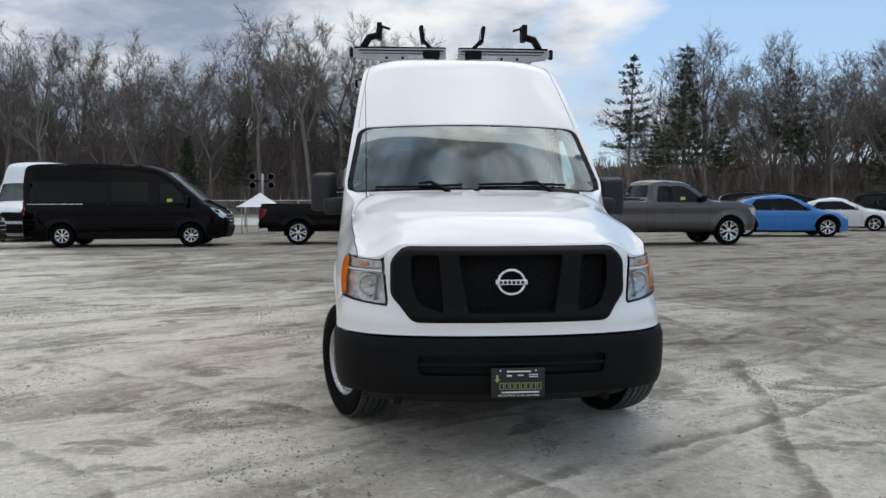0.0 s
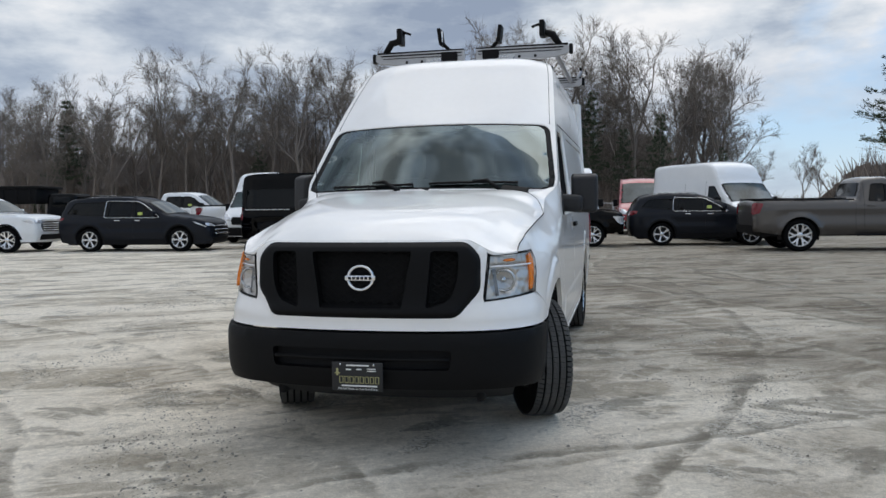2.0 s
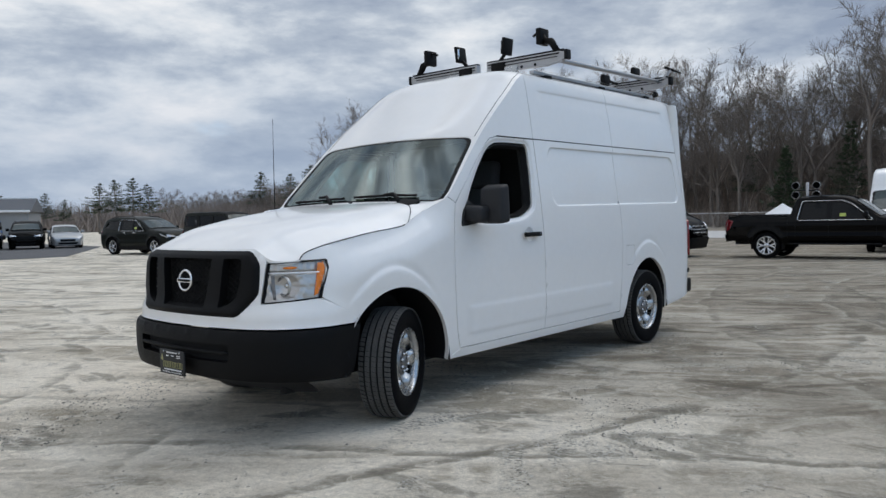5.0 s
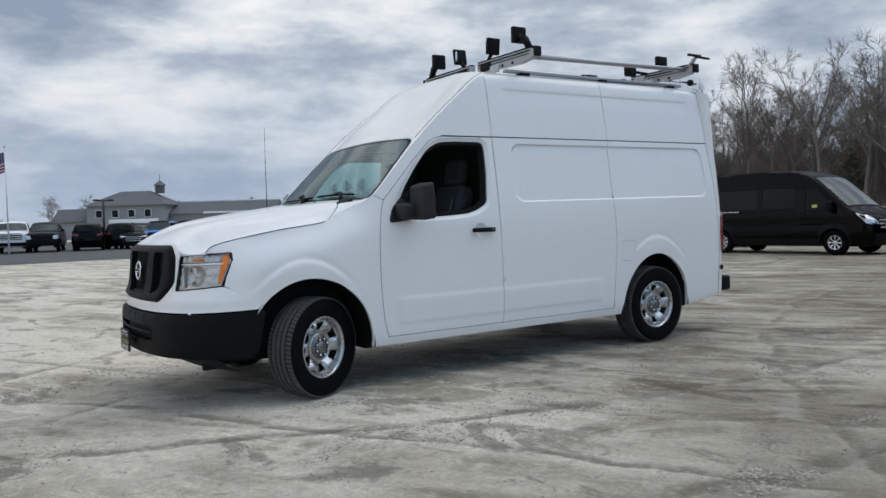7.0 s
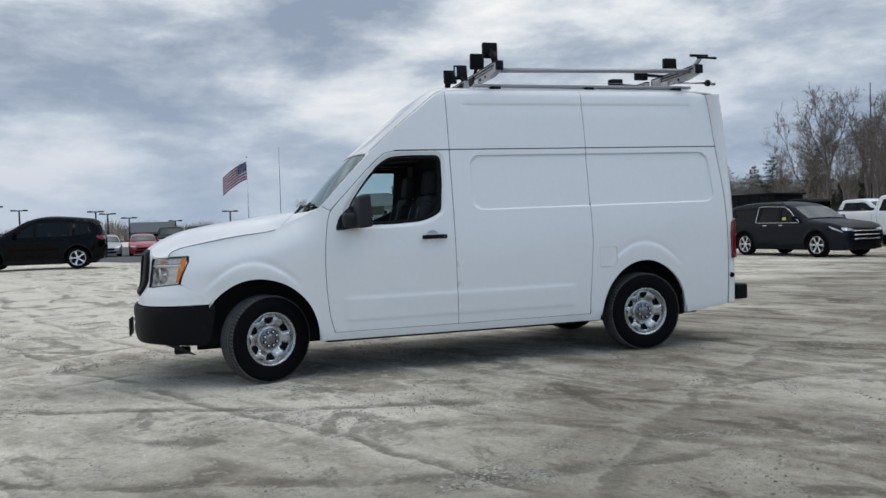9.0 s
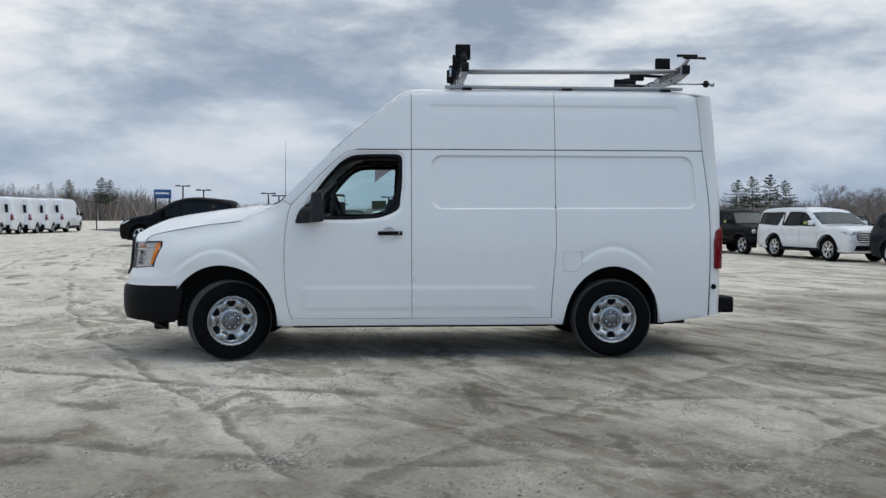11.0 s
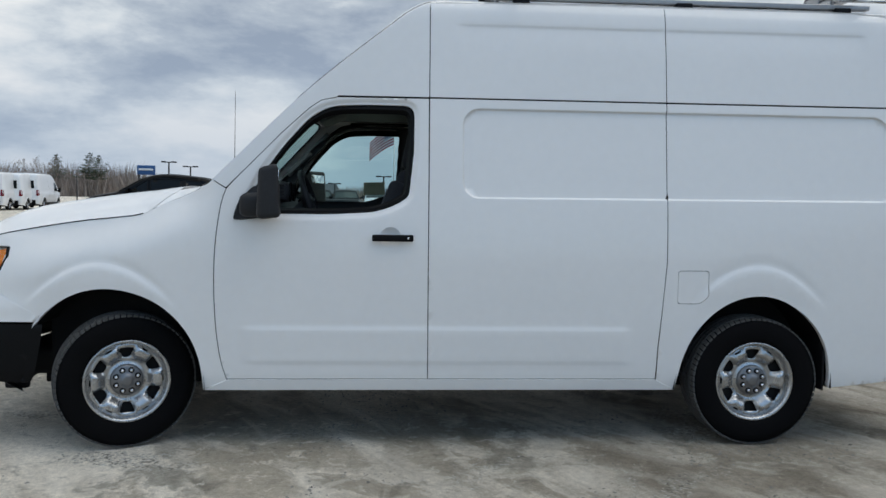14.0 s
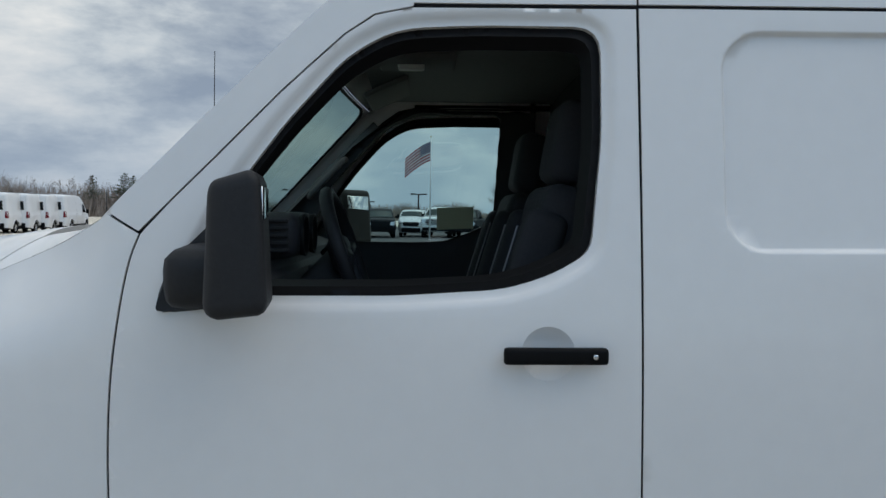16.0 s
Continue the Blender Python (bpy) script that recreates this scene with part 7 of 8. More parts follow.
def pickup(name, label, mat, wb, h=1.95, hw=1.01, r=0.41, cab=2.3, style="split", chrome=False, small_rear=False, step=0.10):
    f, b = 0.95, 1.22
    k = h - 1.95
    xc = wb - 0.60
    cab_r = xc - cab
    rail = 1.36 + k * 0.8
    top = [(wb + f - 0.06, 0.45), (wb + f, 0.68), (wb + f - 0.01, 1.10 + k), (wb + f - 0.08, 1.22 + k), (wb + f - 0.40, 1.29 + k), (xc + 0.12, 1.34 + k), (xc, 1.36 + k), (xc - 0.62, 1.81 + k), (xc - 0.84, 1.915 + k), (xc - 1.15, h), (cab_r + 0.30, h - 0.005), (cab_r + 0.12, h - 0.05), (cab_r - 0.02, rail + 0.05), (cab_r - 0.08, rail),
           (-b + 0.10, rail), (-b + 0.01, rail - 0.05), (-b, 0.62), (-b + 0.04, 0.55)]
    zt, bl = h - 0.16, 1.30 + k
    mid = xc - (1.28 if not small_rear else 1.32)
    w1 = [(mid + 0.05, bl), (xc - 0.22, bl), (xc - 0.72, zt - 0.10), (xc - 0.92, zt - 0.01), (mid + 0.05, zt)]
    w2 = [(cab_r + 0.24, bl + 0.02), (mid - 0.05, bl), (mid - 0.05, zt), (cab_r + 0.34, zt - 0.01)]
    seams = [[(xc - 0.08, 0.55), (xc - 0.08, bl)], [(mid, 0.55), (mid, zt)], [(cab_r + 0.14, 0.55), (cab_r + 0.14, zt)], [(cab_r - 0.08, 0.6), (cab_r - 0.08, rail)]]
    dlo = [(cab_r + 0.18, bl - 0.03), (xc - 0.14, bl - 0.03), (xc - 0.72, zt - 0.06), (xc - 0.94, zt + 0.03), (cab_r + 0.30, zt + 0.03)] if chrome else None
    o = car(name, label, "pickup", mat, wb, hw, r, top, bl, [w1, w2], ((xc, 1.36 + k), (xc - 0.62, 1.81 + k)), ((cab_r + 0.12, h - 0.12), (cab_r, rail + 0.10)), style, "parked pickups", seams, 0.0, 0.20,
            lamp=[(0.62, 0.88 + k), (0.92, 0.88 + k), (0.92, 1.12 + k), (0.66, 1.10 + k)], lamp_side=[(wb + f - 0.15, 0.90 + k), (wb + f - 0.06, 0.90 + k), (wb + f - 0.09, 1.12 + k), (wb + f - 0.32, 1.13 + k)],
            grille=[(-0.60, 0.76 + k), (0.60, 0.76 + k), (0.64, 0.96 + k), (0.58, 1.16 + k), (-0.58, 1.16 + k), (-0.64, 0.96 + k)], bars=3, bar_mat=CHROME if chrome else mat, bumper=0.70,
            tail=[(0.80, 0.98 + k), (0.94, 0.98 + k), (0.94, 1.30 + k), (0.80, 1.28 + k)], tail_side=[(-b + 0.03, 0.98 + k), (-b + 0.16, 1.02 + k), (-b + 0.26, 1.28 + k), (-b + 0.06, 1.31 + k)], dlo=dlo, sticker=True, handle_mat=mat, flare=0.045, nose_round=0.10, step=step, mirror_mat=CLADDING, edge=0.075)
    part("bed_liner", box((cab_r - 0.2 + b - 0.1, hw * 1.55, 0.03), ((cab_r - 0.2 - b) / 2, 0, rail + 0.052), 0.008), CLADDING, o, "black bed cover")
    for s in (-1, 1):
        part("side_step", box((cab + 0.1, 0.12, 0.05), (cab_r + cab / 2, s * (hw - 0.02), 0.44), 0.02), CLADDING, o)
        part("bed_rail_cap", tube([(cab_r - 0.10, s * (hw - 0.13), rail + 0.012), (-b + 0.08, s * (hw - 0.13), rail + 0.012)], 0.022, 5), CLADDING, o)
    return o


def hatch(name, label, mat, wb=2.7, f=0.85, b=0.75, h=1.45, hw=0.92, r=0.34, group="parked cars", style="five", fast=False, clad=0.0, sticker=False, roof_mat=None, step=0.10, hood=0.0):
    """A low car: sedan, fastback or short hatchback."""
    k = h - 1.45
    z1 = 0.95 + 0.45 * k + hood
    top = [(wb + f - 0.10, 0.20), (wb + f - 0.02, 0.40), (wb + f - 0.04, 0.62 + k * 0.5), (wb + f - 0.20, 0.76 + k * 0.5), (wb + f - 0.55, 0.86 + k * 0.5), (wb - 0.22, z1), (wb - 0.34, z1 + 0.03), (wb - 1.10, h - 0.12), (wb - 1.45, h - 0.025), (wb - 1.8, h)]
    if fast:
        top += [(0.55, h - 0.05), (0.05, h - 0.17), (-b + 0.42, h - 0.38), (-b + 0.22, h - 0.41), (-b + 0.03, h - 0.45), (-b, 0.7), (-b + 0.06, 0.30)]
        rg = ((0.05, h - 0.17), (-b + 0.46, h - 0.36))
    else:
        top += [(0.3, h - 0.02), (-b + 0.30, h - 0.10), (-b + 0.16, h - 0.20), (-b + 0.04, z1 + 0.05), (-b, 0.8), (-b + 0.03, 0.30)]
        rg = ((-b + 0.16, h - 0.22), (-b + 0.06, z1 + 0.10))
    zt, bl = h - 0.14, z1 - 0.01
    m_ = wb / 2 - 0.05
    w1 = [(m_ + 0.04, bl), (wb - 0.62, bl), (wb - 1.16, zt - 0.09), (wb - 1.36, zt - 0.01), (m_ + 0.04, zt)]
    w2 = [(0.10, bl + 0.03), (m_ - 0.04, bl), (m_ - 0.04, zt), (0.42, zt - 0.04)]
    wins = [w1, w2] if fast else [w1, [(0.22, bl + 0.01), (m_ - 0.04, bl), (m_ - 0.04, zt), (0.26, zt - 0.01)], [(-b + 0.34, bl + 0.10), (0.10, bl + 0.03), (0.14, zt - 0.02), (-b + 0.48, zt - 0.05)]]
    seams = [[(wb - 0.5, 0.3), (wb - 0.5, bl)], [(m_, 0.3), (m_, zt)], [(0.25, 0.7), (0.30, bl)]]
    return car(name, label, "car", mat, wb, hw, r, top, bl, wins, ((wb - 0.34, z1 + 0.03), (wb - 1.10, h - 0.12)), rg, style, group, seams, clad, 0.20,
               lamp=[(0.48, 0.60 + k * 0.5), (0.80, 0.62 + k * 0.5), (0.80, 0.72 + k * 0.5), (0.52, 0.68 + k * 0.5)], lamp_side=[(wb + f - 0.20, 0.62 + k * 0.5), (wb + f - 0.10, 0.62 + k * 0.5), (wb + f - 0.24, 0.72 + k * 0.5), (wb + f - 0.46, 0.78 + k * 0.5)],
               grille=[(-0.40, 0.44), (0.40, 0.44), (0.46, 0.58), (-0.46, 0.58)], bars=2, intake=[(-0.5, 0.26), (0.5, 0.26), (0.58, 0.38), (-0.58, 0.38)],
               tail=[(0.46, z1 - 0.12), (0.80, z1 - 0.12), (0.78, z1), (0.50, z1 - 0.01)], tail_side=[(-b + 0.04, z1 - 0.14), (-b + 0.22, z1 - 0.08), (-b + 0.24, z1), (-b + 0.06, z1 + 0.01)], sticker=sticker, roof_mat=roof_mat, step=step, flare=0.024)


# the row behind the van
pv = place(panel_van("passenger_van", "black medium-roof passenger van with dark side windows", P_BLACK, 2.50, step=0.10), -10.04, 19.2, 1, hw=1.03)
for s in (-1, 1):
    part("slide_rail", box((1.6, 0.02, 0.035), (-0.15, s * 1.025, 1.30), 0.006), STEEL, pv, "bright sliding-door rail")
place(pickup("pickup_truck", "black crew-cab pickup with machined alloy wheels", P_BLACK, 3.57, 1.79, 0.94, 0.385, 2.30, chrome=True), -3.15, 20.0, 2, hw=0.94)
place(suv("suv", "dark grey suv with arched chrome window line", P_CHAR, 2.72, 0.90, 1.00, 1.66, 0.93, 0.365, "five", rail_mat=STEEL), 2.56, 21.0, 3, hw=0.93)
place(pickup("pickup_truck", "grey-brown extended-cab pickup with long bed", P_BROWN, 4.15, 1.98, 1.01, 0.44, 2.05, small_rear=True), 6.05, 17.9, 6, hw=1.01)
place(hatch("crossover", "bright blue crossover with black roof", P_BLUE, 2.98, 0.84, 0.88, 1.58, 0.94, 0.37, fast=True, roof_mat=CLADDING, style="split", clad=0.05), 13.2, 23.5, -12, hw=0.94)
dart = hatch("sedan", "white compact four-door sedan", P_WHITE, 2.70, 0.93, 1.0, 1.46, 0.91, 0.33, fast=True)
place(dart, 19.0, 29.3, -35, hw=0.91)
place(suv("suv", "dark grey three-row suv with chrome window surround", P_CHAR, 3.07, 0.98, 1.14, 1.77, 0.99, 0.385, "six"), -15.5, 17.2, 6, hw=0.99)
place(big_suv("suv", "white full-size suv with chrome wheels and barred grille", P_WHITE), -21.2, 16.2, 8, hw=1.02)
jeep = place(off_roader("off_roader", "dark grey boxy four-door off-roader with black mudguards", P_GREEN), -26.2, 15.3, 9, hw=0.90)
gc = suv("suv", "dark olive suv beside the boxy off-roader", P_GREEN, 2.92, 0.90, 1.0, 1.74, 0.97, 0.385, "five", group="far row of cars")
place(gc, -31.0, 14.2, 9, hw=0.97)
eco = hatch("compact_suv", "black compact suv with silver wheels", P_BLACK, 2.52, 0.78, 0.80, 1.66, 0.89, 0.34, clad=0.12, style="five")
eco.matrix_world = Matrix.Translation((-20.3, -4.8, ground_z(-20.3, -5.5))) @ Matrix.Rotation(radians(-86), 4, "Z")
wv = panel_van("cargo_van_white", "white high-roof delivery van", P_WHITE, 2.80, side_windows=False)
wv.matrix_world = Matrix.Translation((-1.1, 28.9, 0.03)) @ Matrix.Rotation(radians(-82), 4, "Z")
again(wv, 3.8, 27.1, -62)
again(wv, -13.3, 27.4, -84)
rv = panel_van("cargo_van_red", "red panel delivery van", P_RED, 2.50, 3.3, side_windows=False)
rv.matrix_world = Matrix.Translation((2.0, 34.0, 0.03)) @ Matrix.Rotation(radians(-88), 4, "Z")
wp = pickup("pickup_truck", "white crew-cab pickup with dark glass", P_WHITE, 3.7, 2.06, 1.01, 0.42, 2.3, step=0.14)
wp.matrix_world = Matrix.Translation((-19.1, 26.1, 0.03)) @ Matrix.Rotation(radians(8), 4, "Z")
dk = suv("suv", "black suv parked in a far row", P_BLACK, 2.85, 0.9, 1.0, 1.75, 0.97, 0.38, "six", False, "far row of cars", False, 0.16)
dk.matrix_world = Matrix.Translation((23.8, 31.5, 0.03)) @ Matrix.Rotation(radians(-50), 4, "Z")
for x, y, a in ((16.0, 30.0, -20), (20.0, 34.5, -30), (27.5, 36.0, -55), (-32.0, 25.5, -30), (12.5, 31.0, -10), (31, 38, -60)):
    again(dk, x, y, a)
sv = hatch("sedan", "silver sedan parked in a far row", P_SILVER, 2.75, 0.9, 1.0, 1.46, 0.92, 0.34, fast=True, group="far row of cars", step=0.16)
sv.matrix_world = Matrix.Translation((18.5, 36.5, 0.03)) @ Matrix.Rotation(radians(-30), 4, "Z")
for x, y, a in ((24.5, 39.0, -45), (8.0, 31.0, -20)):
    again(sv, x, y, a)
# far rows to the west, on the asphalt
jb = off_roader("off_roader", "bright blue boxy off-roader in the far row", P_BLUE)
jb["group"] = "far row of cars"
jb.matrix_world = Matrix.Translation((-51.8, 11.8, ground_z(-50, 11))) @ Matrix.Rotation(radians(-24), 4, "Z")
dp = pickup("pickup_truck", "dark grey crew-cab pickup in the far row", P_CHAR, 3.6, 1.93, 1.0, 0.40, 2.3, step=0.16)
dp.matrix_world = Matrix.Translation((-53.2, -1.9, ground_z(-50, -2))) @ Matrix.Rotation(radians(4), 4, "Z")
rc = hatch("sedan", "dark red sedan in the far row", P_RED, 2.75, 0.9, 1.0, 1.46, 0.92, 0.34, fast=True, group="far row of cars", step=0.16)
rc.matrix_world = Matrix.Translation((-51.6, -5.6, ground_z(-50, -5))) @ Matrix.Rotation(radians(6), 4, "Z")
lv = panel_van("cargo_van_compact", "white compact van facing the lot", P_WHITE, 1.86, 2.9, side_windows=False, hw=0.92, group="far row of cars", step=0.16)
lv.matrix_world = Matrix.Translation((-55.6, 0.6, 0.03)) @ Matrix.Rotation(radians(-4), 4, "Z")
for ob, x, y, a in ((wp, -54.6, 2.6, -8), (dp, -54.0, 4.6, -12), (dk, -49.6, 6.4, 168), (dk, -50.4, 8.6, 160), (gc, -52.4, 10.2, -18), (jeep, -51.0, 13.6, -24), (jb, -50.0, 15.6, -26), (dk, -49.0, 17.6, -24), (sv, -48.4, 19.6, -20),
                    (dp, -54.0, -3.9, 6), (sv, -51.8, -8.0, 8), (dp, -53.5, -10.2, 8), (wp, -54.0, -12.4, 10), (dk, -52.0, -14.4, 10), (dk, -57.0, -17.0, 14), (rc, -60.0, -18.8, 10)):
    again(ob, x, y, a)
# a line of vans parked in echelon, tails to the lot
ev = panel_van("cargo_van_white", "white medium-roof delivery van seen from its rear doors", P_WHITE, 2.55, side_windows=False, group="line of white vans", step=0.2)
ev.matrix_world = Matrix.Translation((-54.4, -25.0, 0.03)) @ Matrix.Rotation(radians(188), 4, "Z")
for k in range(1, 8):
    again(ev, -54.4 + 2.21 * k, -25.0 - 0.19 * k, 188)
again(wp, -26.5, 31.0, 10)
again(wp, -15.6, 26.0, 40)


def dump_truck():
    t = thing("dump_truck", "black dump truck body with raised side boards", "truck")
    bed = part("bed", box((2.9, 2.2, 0.70), (0, 0, 2.02), 0.06, taper=(1.04, 1.04)), CLADDING, t, "black steel tipping bed")
    part("top_board", box((3.2, 2.4, 0.12), (0.05, 0, 2.42), 0.03), CLADDING, bed)
    for x in (-1.2, -0.6, 0.0, 0.6, 1.2):
        for s in (-1, 1):
            part("bed_rib", box((0.09, 0.06, 0.66), (x, s * 1.14, 2.02), 0.015), CLADDING, bed)
    part("cab", box((1.5, 2.0, 1.35), (2.5, 0, 1.45), 0.18, 3, taper=(0.85, 0.9)), P_BLACK, t)
    part("cab_window", box((0.8, 1.95, 0.45), (2.5, 0, 1.75), 0.05), CAR_GLASS, t)
    part("chassis", box((5.0, 0.9, 0.3), (0.8, 0, 0.9), 0.04), DARK, t)
    for x in (-0.8, 2.6):
        for s in (-1, 1):
            w = new("wheel")
            w.parent = t
            w.matrix_basis = Matrix.Translation((x, s * 0.98, 0.48)) @ Matrix.Rotation(0 if s > 0 else math.pi, 4, "Z")
            for me in wheel_meshes(0.48, "van"):
                share(me.name.split(".")[0], me, w)
    t.matrix_world = Matrix.Translation((-26.2, 26.2, 0.03)) @ Matrix.Rotation(radians(15), 4, "Z")


dump_truck()

# ---- trees ----
def grow_tree(seed, height, spread=1.0, fork=0.42, twigs=4):
    """A leafless tree: a wandering trunk that forks into rising leaders, crooked limbs, branches and fine twigs."""
    rnd = random.Random(seed)
    wood, bm = bmesh.new(), bmesh.new()

    def run(p, d, length, r0, r1, n, bend, lift, seg, to=bm):
        pts, rs, q, e = [p.copy()], [r0], p.copy(), d.copy()
        for i in range(n):
            e = (e + Vector((rnd.gauss(0, bend), rnd.gauss(0, bend), rnd.gauss(lift, bend * 0.5)))).normalized()
            q = q + e * (length / n)
            pts.append(q.copy())
            rs.append(r0 + (r1 - r0) * (i + 1) / n)
        tube(pts, rs, seg, to, caps=False)
        return pts, rs

    def off(ax, lo, hi):
        side = Matrix.Rotation(rnd.uniform(0, 2 * math.pi), 3, ax) @ ax.orthogonal().normalized()
        a = rnd.uniform(lo, hi)
        return (ax * math.cos(a) + side * math.sin(a)).normalized()

    def along(pts, rs, t):
        n = len(pts) - 1
        i = min(int(t * n), n - 1)
        return pts[i].lerp(pts[i + 1], t * n - i), (pts[i + 1] - pts[i]).normalized(), rs[i] + (rs[i + 1] - rs[i]) * (t * n - i)

    def blade(p, d, length, w):
        m_ = p + d * length * 0.5 + Vector((rnd.gauss(0, 0.06), rnd.gauss(0, 0.06), rnd.gauss(0.02, 0.05))) * length
        e = m_ + (d + Vector((rnd.gauss(0, 0.25), rnd.gauss(0, 0.25), 0.18))).normalized() * length * 0.5
        x = d.cross(Vector((rnd.gauss(0, 1), rnd.gauss(0, 1), rnd.gauss(0, 1)))).normalized() * w
        v = [bm.verts.new(q) for q in (p - x, p + x, m_ + x * 0.7, m_ - x * 0.7, e)]
        bm.faces.new(v[:4])
        bm.faces.new((v[3], v[2], v[4]))
        return m_, e

    def branch(p, d, length, r, level):
        pts, rs = run(p, d, length, r, max(r * 0.3, 0.012), 4 if level == 1 else 3, 0.20, 0.06, 4 if level == 1 else 3)
        for k in range(rnd.randint(4, 6) if level == 1 else rnd.randint(4, 5)):
            t = rnd.uniform(0.22, 1.0)
            q, ax, rr = along(pts, rs, t)
            nd = (off(ax, 0.45, 1.0) + Vector((0, 0, 0.18))).normalized()
            ln = length * rnd.uniform(0.35, 0.62) * (1.2 - 0.5 * t)
            if level == 1:
                branch(q, nd, ln, max(rr * 0.62, 0.020), 2)
            else:
                m_, e = blade(q, nd, max(ln, 0.8), 0.020)
                for j in range(rnd.randint(twigs - 2, twigs)):
                    f = q.lerp(e, rnd.uniform(0.2, 1.0))
                    td = (nd + Vector((rnd.gauss(0, 0.55), rnd.gauss(0, 0.55), rnd.gauss(0.12, 0.4)))).normalized()
                    x = td.cross(Vector((rnd.gauss(0, 1), rnd.gauss(0, 1), rnd.gauss(0, 1)))).normalized() * 0.015
                    bm.faces.new([bm.verts.new(v) for v in (f - x, f + x, f + td * rnd.uniform(0.6, 1.35))])

    r = height * 0.0125
    trunk, tr = run(Vector((0, 0, -0.2)), Vector((rnd.gauss(0, 0.05), rnd.gauss(0, 0.05), 1)).normalized(), height * fork, r, r * 0.74, 5, 0.035, 0.02, 6, wood)
    tip, ax = trunk[-1], (trunk[-1] - trunk[-2]).normalized()
    limbs = []
    for k in range(rnd.randint(2, 4)):
        limbs.append((tip, (off(ax, 0.22, 0.58 * spread) + Vector((0, 0, 0.1))).normalized(), height * (1 - fork) * rnd.uniform(0.74, 0.90), r * rnd.uniform(0.42, 0.6)))
    for k in range(rnd.randint(2, 4)):
        q, ax2, rr = along(trunk, tr, rnd.uniform(0.55, 0.98))
        limbs.append((q, (off(ax2, 0.5, 0.95 * spread) + Vector((0, 0, 0.30))).normalized(), height * rnd.uniform(0.24, 0.38), r * rnd.uniform(0.26, 0.4)))
    for p, d, ln, rr in limbs:
        pts, rs = run(p, d, ln, rr * 1.15, 0.028, 6, 0.13, 0.03, 5, wood)
        for j in range(6):
            t = (1.0, 0.9, 0.75, 0.6, rnd.uniform(0.2, 0.5), rnd.uniform(0.2, 0.6))[j]
            q, ax2, r2 = along(pts, rs, t)
            branch(q, (off(ax2, 0.40, 0.95) + Vector((0, 0, 0.15))).normalized(), ln * rnd.uniform(0.32, 0.50) * (1.15 - 0.45 * t), max(r2 * 0.72, 0.030), 1)
    return wood, bm


def tree_thing(name, seed, height, label, group="bare trees", **kw):
    t = thing(name, label, "tree", group=group)
    wood, fine = grow_tree(seed, height, **kw)
    part("trunk", wood, BARK, t)
    part("crown", fine, BARK, t)
    return t


def pine(seed, height, bare=0.45, width=0.20, gap=(0.030, 0.060), lean=0.02):
    """A white pine: a bare lower trunk, then separate flat tiers of level boughs with needle tufts."""
    rnd = random.Random(seed)
    t = thing("pine_tree", "tall dark green pine with uneven flat tiers", "tree", group="pines")
    bm = bmesh.new()
    at = lambda z: Vector((lean * height * (z / height) ** 1.6, 0.3 * math.sin(z * 0.25), z))
    tube([at(height * k / 6) - Vector((0, 0, 0.2 if k == 0 else 0)) for k in range(7)], [height * 0.0135 * (1 - 0.9 * k / 6) + 0.02 for k in range(7)], 7, bm)
    for k in range(7):
        z = height * rnd.uniform(bare * 0.5, bare * 1.05)
        a, ln = rnd.uniform(0, 6.28), rnd.uniform(0.5, 1.6)
        tube([at(z), at(z) + Vector((math.cos(a) * ln, math.sin(a) * ln, rnd.uniform(-0.2, 0.3)))], [0.04, 0.012], 3, bm, caps=False)
    nb = bmesh.new()
    z = height * bare
    while z < height * 0.985:
        k = (z / height - bare) / (1 - bare)
        reach = height * width * (0.62 + 0.55 * math.sin(min(k * 1.3 + 0.3, 1.0) * 2.4)) * (1.05 - k * 0.86) * rnd.uniform(0.65, 1.2)
        turn = rnd.uniform(0, 6.28)
        n = rnd.randint(4, 6)
        for j in range(n):
            a = turn + 6.28 * j / n + rnd.gauss(0, 0.3)
            ln = reach * rnd.uniform(0.45, 1.15)
            root = at(z + rnd.uniform(-0.12, 0.12))
            tip = root + Vector((math.cos(a) * ln, math.sin(a) * ln, ln * rnd.uniform(0.02, 0.22)))
            mid = root.lerp(tip, 0.55) + Vector((0, 0, -0.07 * ln))
            tube([root, mid, tip], [0.05, 0.032, 0.010], 3, bm, caps=False)
            out = Vector((math.cos(a), math.sin(a), 0))
            for q in range(int(8 + ln * 9)):
                f = rnd.uniform(0.22, 1.04)
                side = rnd.gauss(0, 0.16 * ln * (1.25 - f))
                c = (root.lerp(mid, f / 0.55) if f < 0.55 else mid.lerp(tip, (f - 0.55) / 0.45)) + Vector((-out.y, out.x, 0)) * side + Vector((0, 0, rnd.gauss(0.06, 0.15)))
                s = rnd.uniform(0.22, 0.42)
                for w in range(5):
                    d = (out * rnd.uniform(0.1, 0.9) + Vector((rnd.gauss(0, 0.7), rnd.gauss(0, 0.7), rnd.gauss(0.28, 0.30)))).normalized() * s
                    e = d.cross(Vector((rnd.gauss(0, 0.4), rnd.gauss(0, 0.4), 1))).normalized() * s * 0.17
                    nb.faces.new([nb.verts.new(v) for v in (c - e, c + e, c + d)])
        z += height * rnd.uniform(*gap)
    part("trunk", bm, BARK, t)
    part("crown", nb, NEEDLES, t)
    return t


